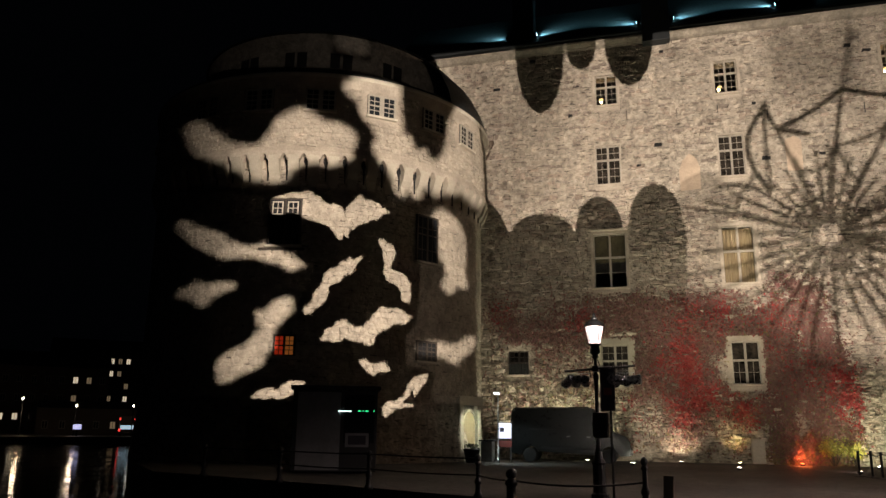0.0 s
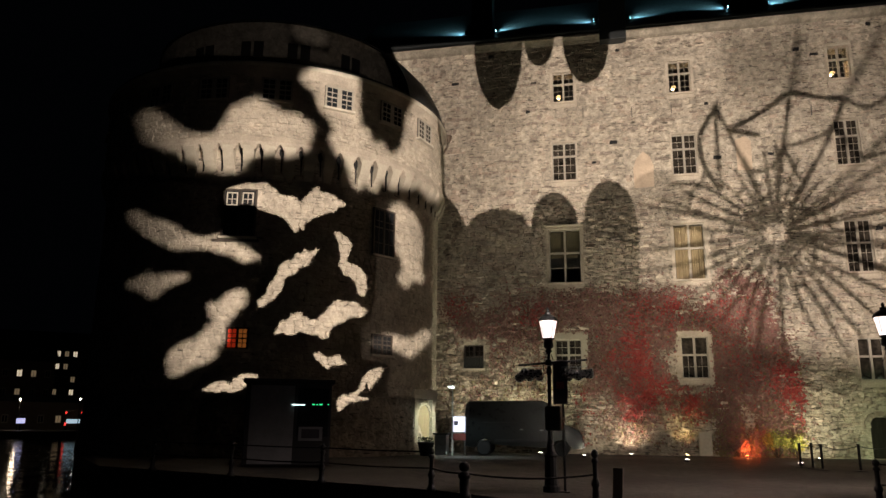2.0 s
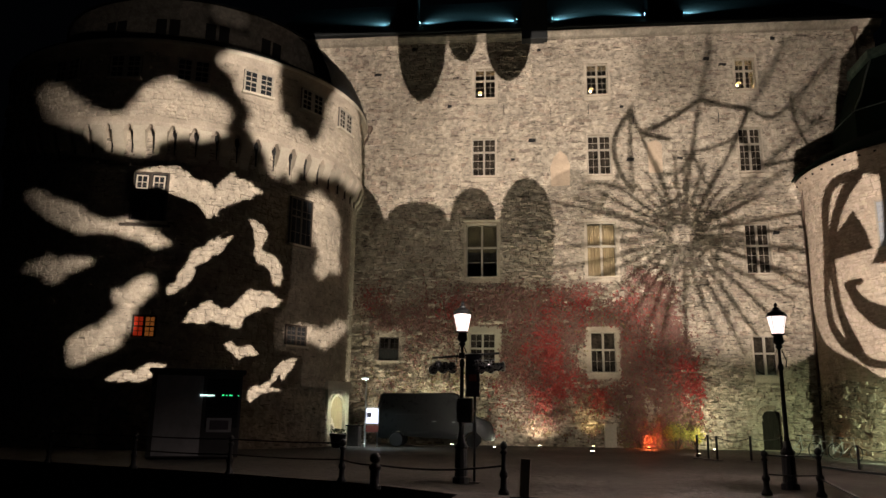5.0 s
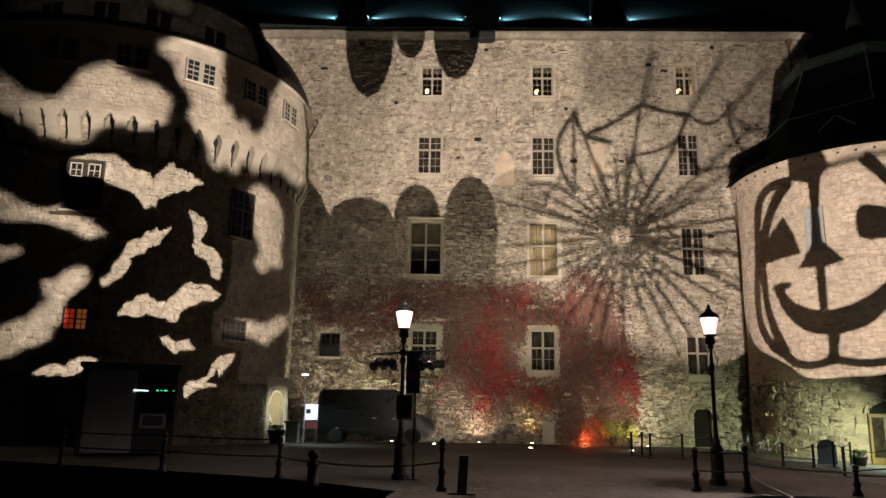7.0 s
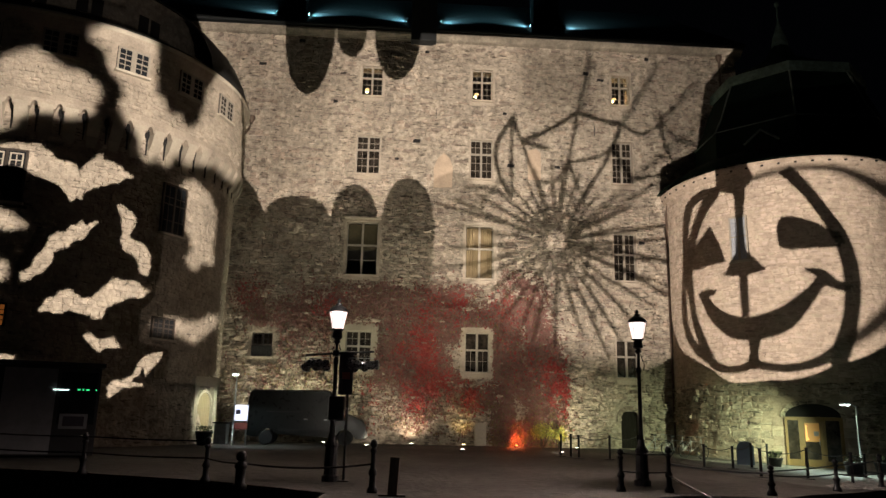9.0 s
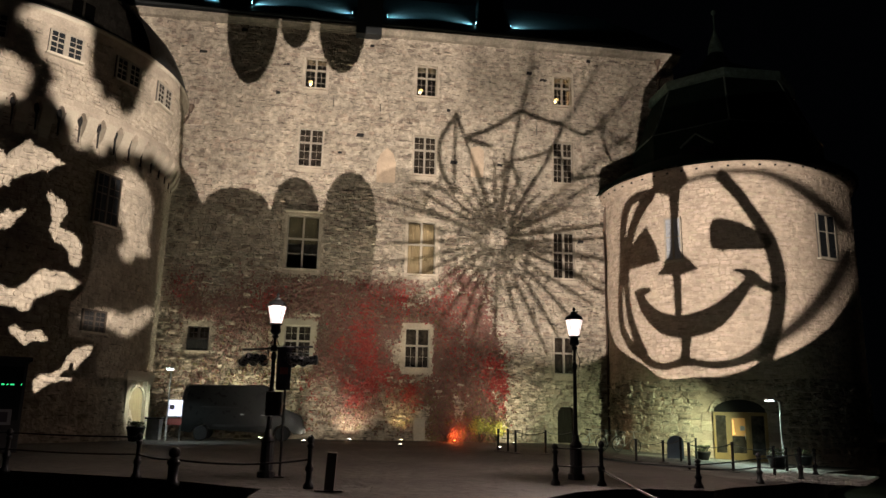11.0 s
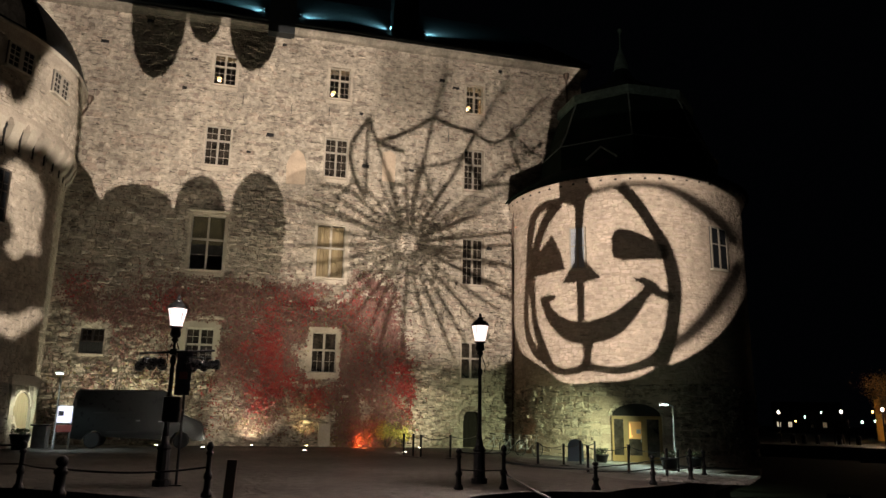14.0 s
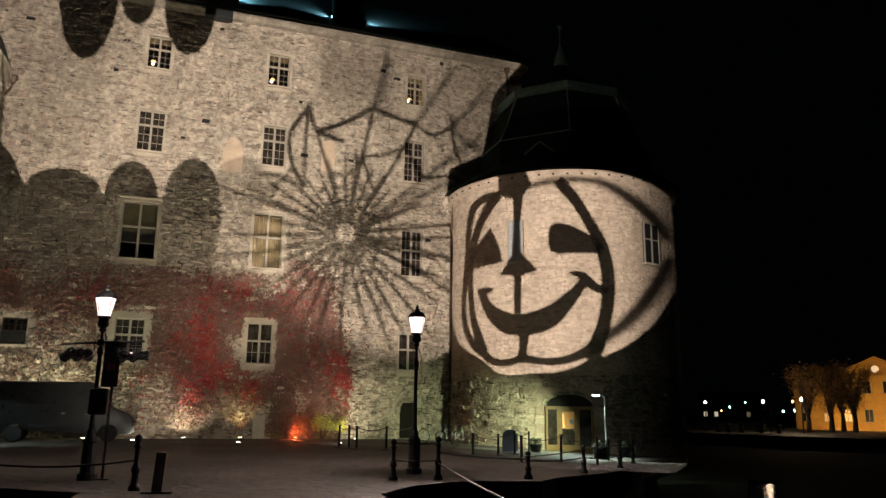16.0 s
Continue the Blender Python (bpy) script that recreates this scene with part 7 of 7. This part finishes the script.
lamp("town_house_flood", "SPOT", toward((*polar(42.4, 103), 0.4), (*polar(42.6, 108), 1.6)), 380, (1.0, 0.62, 0.22), 0.4, 140, 0.8)


def far_lamp(az, d, z, bulb, label, group="far lamps"):
    x, y = polar(az, d)
    p = thing("street_lamp", pose(x, y, -0.15), label, "street lamp", group)
    part("pole", Shape().tube([(0, 0, 0), (0, 0, z - 0.1)], 0.07, 6), M["iron"], p)
    part("bulb", Shape().lathe([(0.04, z - 0.1), (0.13, z), (0.13, z + 0.16), (0.04, z + 0.26)], 10), M[bulb], p, "bright glowing bulb")


for az, d, z in ((-48.66, 124, 5.1), (-45.44, 124, 4.2), (-41.86, 124, 4.4), (34.64, 86, 2.9), (38.43, 86, 3.0), (40.83, 84, 3.2), (48.5, 90, 4.0)):
    far_lamp(az, d, z, "bulb", "distant street lamp glowing beside the water")
for az, d, z, b in ((36.2, 140, 3.0, "bulb_green"), (37.2, 170, 4.2, "bulb_green"), (39.6, 120, 2.2, "bulb_green"), (40.3, 130, 2.4, "bulb_green"), (40.24, 120, 3.6, "bulb_orange"), (-46.4, 140, 2.6, "bulb_orange"), (35.6, 160, 2.4, "bulb_orange")):
    far_lamp(az, d, z, b, "small distant lamp on the far bank")
for az, d in ((38.43, 85.5), (40.83, 83.5), (-45.44, 123), (-48.66, 123)):
    lamp("far_lamp_light", "POINT", pose(*polar(az, d), 3.4), 500 if az == 40.83 else 45 if az > 0 else 90, (1.0, 0.72, 0.45), 0.3)
sign = thing("lit_sign", pose(*polar(-45.25, 124), 0.6, 0, 0, 45), "small bluish lit sign on the far quay", "sign")
part("face", Shape().box((-0.55, -0.1, 0.2), (0.55, 0.1, 0.9), bevel=0.04), glow("bluish_lit_sign", (0.6, 0.6, 1.0), 0.9), sign)
part("leg", Shape().box((-0.1, -0.05, -0.75), (0.1, 0.05, 0.2)), M["iron"], sign)
M["tail_glow"] = glow("red_tail_light", (1.0, 0.05, 0.04), 1.6)
bus = thing("bus", pose(*polar(-42.15, 127), -0.15, 0, 0, 42), "distant bus seen from behind with red tail lights", "bus")
part("body", Shape().box((-1.2, 0, 0.4), (1.2, 9, 3.0), bevel=0.12), M["far_wall"], bus)
part("rear_window", Shape().box((-0.95, -0.03, 1.0), (0.95, -0.005, 1.6)), glow("lit_bus_window", (0.6, 0.85, 1.0), 0.6), bus, "lit rear window")
for x in (-1.05, 1.05):
    part("tail_light", Shape().box((x - 0.14, -0.04, 0.7), (x + 0.14, -0.005, 1.1)), M["tail_glow"], bus)
    part("tail_light", Shape().box((x - 0.1, -0.04, 2.4), (x + 0.1, -0.005, 2.7)), M["tail_glow"], bus)
    part("wheel", Shape().lathe([(0.48, -0.14), (0.48, 0.14)], 14, pose(x * 0.9, 1.9, 0.48, 0, 90, 0)), M["rubber"], bus)


M["autumn_leaf"] = material("brown_orange_leaf", (0.22, 0.12, 0.04), 0.6, vary=0.2, per="island", tints=((0.24, 0.13, 0.04), (0.16, 0.10, 0.035), (0.30, 0.16, 0.05)), spread=0.25, bump=0)


def tree(az, d, h, seed):
    x, y = polar(az, d)
    t = thing("tree", pose(x, y, -0.15), "autumn tree with thin brown foliage against a lit house", "tree", "far trees")
    rnd = random.Random(seed)
    wood, lf = Shape(), Shape()
    wood.tube([(0, 0, 0), (0.1, 0, h * 0.2), (rnd.uniform(-0.3, 0.3), 0, h * 0.42)], [0.3, 0.2, 0.13], 8)
    for i in range(16):
        a = rnd.uniform(0, 6.28)
        z0 = h * rnd.uniform(0.2, 0.45)
        r = h * rnd.uniform(0.18, 0.36)
        p = [Vector((0, 0, z0))]
        for q in range(1, 5):
            p.append(Vector((r * q / 4 * math.cos(a) + rnd.gauss(0, 0.15), r * q / 4 * math.sin(a) + rnd.gauss(0, 0.15), z0 + (h * rnd.uniform(0.9, 1.0) - z0) * (q / 4) ** 0.85)))
        wood.tube(p, [0.13, 0.09, 0.06, 0.04, 0.02], 5)
        for q in range(300):
            f = rnd.uniform(0.5, 4)
            k = int(min(f, 3.99))
            c = p[k].lerp(p[k + 1], f - k) + Vector((rnd.gauss(0, 0.45), rnd.gauss(0, 0.45), rnd.gauss(0, 0.4)))
            size = rnd.uniform(0.05, 0.12)
            mm = Matrix.Translation(c) @ Euler((rnd.uniform(-2, 2), rnd.uniform(-2, 2), rnd.uniform(0, 6.28))).to_matrix().to_4x4()
            lf.add([(0, 0, size), (-size * 0.5, 0.02, 0), (0, 0.02, -size), (size * 0.5, 0.02, 0)], [(0, 1, 2), (0, 2, 3)], mm)
    part("trunk", wood, M["wood_dark"], t)
    part("crown", lf, M["autumn_leaf"], t)


tree(41.15, 91, 7.0, 1)
tree(42.5, 93, 7.2, 2)
tree(43.2, 96, 7.4, 7)
tree(43.9, 94, 7.0, 9)
for az in (35.4, 36.1, 36.9, 38.2, 39.3):
    b = thing("bollard", pose(*polar(az, 81), -0.15), "low dark bollard on the far quay", "bollard", "quay bollards")
    part("stone", Shape().lathe([(0.22, 0), (0.2, 0.7), (0.1, 0.85)], 10), M["flat_black"], b)
board = thing("info_panel", pose(*polar(38.35, 80.5), -0.15, 0, 0, -38), "dark information panel on two legs at the far quay", "info panel")
part("panel", Shape().box((-0.7, -0.05, 1.0), (0.7, 0.05, 2.3), bevel=0.02), M["kiosk"], board)
for x in (-0.6, 0.6):
    part("leg", Shape().box((x - 0.04, -0.04, 0), (x + 0.04, 0.04, 1.0)), M["iron"], board)

# ---------------------------------------------------------------- masonry, laid course by course


def courses(length, z0, z1, rnd, tall, wide, holes, start=0.0):
    """Stones as (x0, x1, z0, z1), in rough courses that step over the openings."""
    out, z = [], z0
    while z < z1 - 0.08:
        h = min(rnd.uniform(*tall), z1 - z)
        x = start - rnd.uniform(0, 0.3)
        while x < start + length:
            w = rnd.choice((1, 1, 1.4, 0.7)) * rnd.uniform(*wide)
            x1 = min(x + w, start + length)
            dz = 0.09 * noise.noise(Vector((x * 0.55, z * 1.3, 2.0))) + rnd.uniform(-0.03, 0.03)
            a, b, c, d = x, x1, z + dz, z + h + dz + rnd.uniform(-0.02, 0.05)
            if x1 - x > 0.08 and not any(a < q[1] and b > q[0] and c < q[3] and d > q[2] for q in holes):
                if h > 0.3 and rnd.random() < 0.35:
                    m = c + h * rnd.uniform(0.4, 0.6)
                    out += [(a, b, c, m), (a, b, m, d)]
                else:
                    out.append((a, b, c, d))
            x = x1
        z += h
    return out


def warp(x, z, amp):
    """Courses that wander, as rubble does."""
    p = Vector((x * 0.5, z * 0.8, 5.0))
    q = Vector((x * 1.9, z * 2.3, 9.0))
    return (x + amp * (0.5 * noise.noise(q + Vector((7, 0, 0)))), z + amp * (noise.noise(p) + 0.55 * noise.noise(q)))


def stone_verts(q, rnd, proud, joint, amp):
    """The outline of a rough stone, eight-cornered, sunk into the mortar, and its broken face in front of the wall."""
    a, b, c, d = q
    w, h = b - a, d - c
    k = min(0.06, h * 0.22, w * 0.2)
    n = lambda f=1.0: rnd.uniform(-k, k) * f
    t = lambda: rnd.uniform(0.05, 0.42) * min(w, h)
    j = joint * rnd.uniform(-0.8, 1.9)
    lo = [(a + t(), c + j + n(0.5)), (b - t(), c + j + n(0.5)), (b - j + n(0.5), c + t()), (b - j + n(0.5), d - t()), (b - t(), d - j + n(0.5)), (a + t(), d - j + n(0.5)), (a + j + n(0.5), d - t()), (a + j + n(0.5), c + t())]
    lo = [warp(x, z, amp) for x, z in lo]
    p = rnd.uniform(*proud) * rnd.choice((0.3, 0.8, 1, 1, 1.7)) * ((1.7 if c < 13.6 else 0.6) if amp > 0.125 else 1.0)
    cx, cz = sum(x for x, z in lo) / 8 + n(), sum(z for x, z in lo) / 8 + n()
    tx, tz = rnd.uniform(-0.4, 0.4) * p / max(w, 0.1), rnd.uniform(-0.7, 0.7) * p / max(h, 0.1)
    hi = []
    for x, z in lo:
        f = rnd.uniform(0.7, 0.95)
        xx, zz = cx + (x - cx) * f, cz + (z - cz) * f
        hi.append((xx, -p * rnd.uniform(0.75, 1.1) - tx * (xx - cx) - tz * (zz - cz), zz))
    return [(x, 0.06, z) for x, z in lo] + hi + [(cx, -p * rnd.uniform(0.95, 1.3), cz)]


FACES = [(8 + i, 8 + (i + 1) % 8, 16) for i in range(8)] + [(i, (i + 1) % 8, (i + 1) % 8 + 8, i + 8) for i in range(8)]


def lay(stones, rnd, proud, joint, bend, parent, mat, mat_piece, chosen, name="stone", amp=0.0):
    """Chosen stones become objects of their own, at most 300; the rest are joined."""
    rest, count = Shape(), 0
    for q in stones:
        vs = [bend(v) for v in stone_verts(q, rnd, proud, joint, amp)]
        if count < 300 and chosen(q):
            count += 1
            sh = Shape()
            sh.add(vs, FACES)
            part(name, sh, mat_piece, parent)
        else:
            rest.add(vs, FACES)
    o = part("masonry", rest, mat, parent)
    o["kind"] = "stuff"


rnd = random.Random(5)
HOLES = []
for key, (x, z0, z1, w) in WINDOWS.items():
    b = {"4": 0.16, "3": 0.12, "2": 0.16, "1": 0.36, "s": 0.1}[key[-1]] if key not in ("c1", "c2") else 0.1
    HOLES.append((x - w / 2 - b, x + w / 2 + b, z0 - 0.2 - (0.15 if key[-1] == "1" else 0), z1 + b))
HOLES.append((DOOR[0] - 0.62, DOOR[0] + 0.62, -0.1, 2.35))
HOLES += [(3.68, 4.8, 14.2, 16.4), (9.1, 9.95, 14.9, 16.9)]
stones = courses(7.6, 0.0, 23.3, rnd, (0.09, 0.34), (0.18, 0.66), HOLES, -9.0)
stones += courses(23.3, 0.0, 23.3, rnd, (0.07, 0.21), (0.16, 0.6), HOLES, -1.4)
stones = [q for q in stones if q[2] < 13.6 or rnd.random() < (0.72 if q[0] < -1.4 else 0.6)]
lay(stones, rnd, (0.012, 0.07), 0.006, lambda v: (v[0], v[1] - 0.045, v[2]), wall_main, M["stone"], M["stone_piece"], lambda q: 11.8 < q[0] < 17 and 2.3 < q[2] < 7, amp=0.13)
patches = Shape()
patches.prism([(3.7, 14.25), (4.75, 14.3), (4.78, 15.5), (4.6, 16.05), (4.25, 16.35), (3.9, 16.0), (3.68, 15.4)], -0.052, 0.01)
patches.prism([(9.15, 14.95), (9.9, 14.95), (9.92, 16.6), (9.6, 16.85), (9.13, 16.7)], -0.05, 0.01)
part("plaster_patch", patches, M["patch"], wall_main, "pinkish plaster filling of a walled-up window")
# Putlog holes, their dark depth drawn as black blocks on the wall face.
PUTLOG = [(3.12, 22.63), (-4.26, 22.95), (-6.45, 21.38), (-2.12, 19.22), (-1.75, 21.0), (2.66, 17.01), (1.56, 15.87), (12.64, 21.72), (13.52, 21.34), (16.38, 22.85), (10.86, 15.76), (8.14, 15.74), (7.77, 18.93), (15.69, 11.41)]
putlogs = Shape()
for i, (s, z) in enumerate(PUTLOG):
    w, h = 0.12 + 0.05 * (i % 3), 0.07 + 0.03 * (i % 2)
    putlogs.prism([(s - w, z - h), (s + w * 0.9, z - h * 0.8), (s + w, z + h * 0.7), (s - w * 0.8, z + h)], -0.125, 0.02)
part("putlog_hole", putlogs, M["flat_black"], wall_main, "black blocks standing in for shaded putlog holes")["kind"] = "stuff"
irons = Shape()
for s, z in ((1.05, 18.9), (3.75, 18.7), (5.9, 18.8), (8.4, 18.1), (13.1, 18.1)):
    irons.box((s - 0.014, -0.12, z - 0.3), (s + 0.014, -0.04, z + 0.3))
part("wall_anchor", irons, M["iron"], wall_main, "rusty iron wall anchors")["kind"] = "stuff"


def bend_on(r):
    return lambda v: ((r - v[1]) * math.sin(v[0] / r), -(r - v[1]) * math.cos(v[0] / r), v[2])


def arc_holes(r, wins):
    return [(radians(a) * r - w / 2 - 0.12, radians(a) * r + w / 2 + 0.12, z0 - 0.2, z1 + 0.12) for a, z0, z1, w in wins]


shaft_l = [o for o in tower_l.children if o.name.startswith("shaft")][0]
gallery = [o for o in tower_l.children if o.name.startswith("gallery")][0]
shaft_r = [o for o in tower_r.children if o.name.startswith("shaft")][0]
holes_l = arc_holes(R_L, ((18, 9.5, 11.55, 1.5), (62.5, 9.3, 11.45, 1.4), (20, 4.55, 5.34, 1.0), (63, 4.6, 5.4, 1.3), (87.5, 0, 3.0, 2.3)))
stones = courses(radians(165) * R_L, 2.6, 12.35, rnd, (0.12, 0.3), (0.2, 0.6), holes_l, radians(-55) * R_L)
lay(stones, rnd, (0.003, 0.02), 0.002, bend_on(R_L + 0.03), shaft_l, M["tower_stone"], M["tower_stone_piece"], lambda q: radians(20) * R_L < q[0] < radians(58) * R_L and 5 < q[2] < 11, amp=0.12)
rg = R_L + 0.26
holes_g = arc_holes(rg, [(a, 15.9, 16.95, 1.45) for a in (-45.5, -27.5, -9.5, 8.5, 26.5, 44.5, 63, 80)])
stones = courses(radians(175) * rg, 14.1, 17.15, rnd, (0.11, 0.26), (0.2, 0.55), holes_g, radians(-62) * rg)
lay(stones, rnd, (0.01, 0.05), 0.008, bend_on(rg + 0.03), gallery, M["tower_stone"], M["tower_stone_piece"], lambda q: radians(5) * rg < q[0] < radians(62) * rg and q[2] < 15.7, amp=0.07)
holes_r = arc_holes(R_R, ((-44.7, 9.4, 11.5, 0.95), (21.6, 9.45, 11.58, 1.35), (-21.9, -0.8, 2.5, 2.9)))
stones = courses(radians(170) * R_R, 3.4, 13.7, rnd, (0.08, 0.19), (0.16, 0.5), holes_r, radians(-115) * R_R)
lay(stones, rnd, (0.002, 0.013), 0.003, bend_on(R_R + 0.005), shaft_r, M["ashlar"], M["ashlar_piece"], lambda q: radians(-40) * R_R < q[0] < radians(0) * R_R and 4.5 < q[2] < 9, amp=0.04)
stones = courses(radians(170) * R_R, -0.8, 3.4, rnd, (0.12, 0.34), (0.2, 0.7), holes_r, radians(-115) * R_R)
lay(stones, rnd, (0.015, 0.09), 0.010, bend_on(R_R + 0.03), shaft_r, M["stone"], M["stone_piece"], lambda q: radians(-60) * R_R < q[0] < radians(-33) * R_R and q[2] < 3.2, amp=0.12)

# ---------------------------------------------------------------- pale cobbles in front of the entrance
M["cobble"] = material("pale_granite_cobble", (0.26, 0.255, 0.24), 0.7, vary=0.2, scale=3, fine=25, bump=0.5, per="object", tints=((0.28, 0.27, 0.25), (0.20, 0.195, 0.185), (0.33, 0.32, 0.30)), spread=0.2)
# Paler than the asphalt, to carry the entrance lamp's pool of light.
M["paving"] = material("worn_paving_with_lamplight", (0.19, 0.19, 0.18), 0.75, vary=0.3, scale=0.5, fine=16, bump=0.7, mottle=0.35)
PAVE = [(8.6, 24.5), (9.6, 21.0), (10.5, 20.5), (12.4, 22.3), (14.2, 24.8), (16.0, 27.9), (17.8, 30.4), (16.5, 34.3), (13.5, 34.8), (10.5, 34.0), (8.9, 30.0)]
pavement = solid("pavement", Shape().add([(x, y, land(x, y) + 0.006) for x, y in PAVE], [tuple(range(len(PAVE)))]), M["paving"], "worn paving coloured paler for lamplight, with cobbles, in front of the tower entrance", "pavement", "structure")
stone_mesh = Shape().add([(-0.11, -0.09, 0), (0.11, -0.09, 0), (0.11, 0.09, 0), (-0.11, 0.09, 0), (-0.085, -0.065, 0.045), (0.085, -0.07, 0.05), (0.09, 0.065, 0.045), (-0.08, 0.07, 0.05)],
                         [(4, 5, 6, 7), (0, 1, 5, 4), (1, 2, 6, 5), (2, 3, 7, 6), (3, 0, 4, 7)]).mesh("cobble", M["cobble"])
for j in range(22):
    for i in range(13):
        o = new("cobble", stone_mesh)
        o.parent = pavement
        x, y = 10.4 + i * 0.25 + j * 0.19 + 0.12 * (j % 2) + rnd.uniform(-0.02, 0.02), 21.3 + j * 0.26 + rnd.uniform(-0.02, 0.02)
        o.matrix_basis = pose(x, y, land(x, y) + 0.006 + rnd.uniform(-0.01, 0.006), rnd.uniform(-4, 4), rnd.uniform(-4, 4), rnd.uniform(-8, 8))
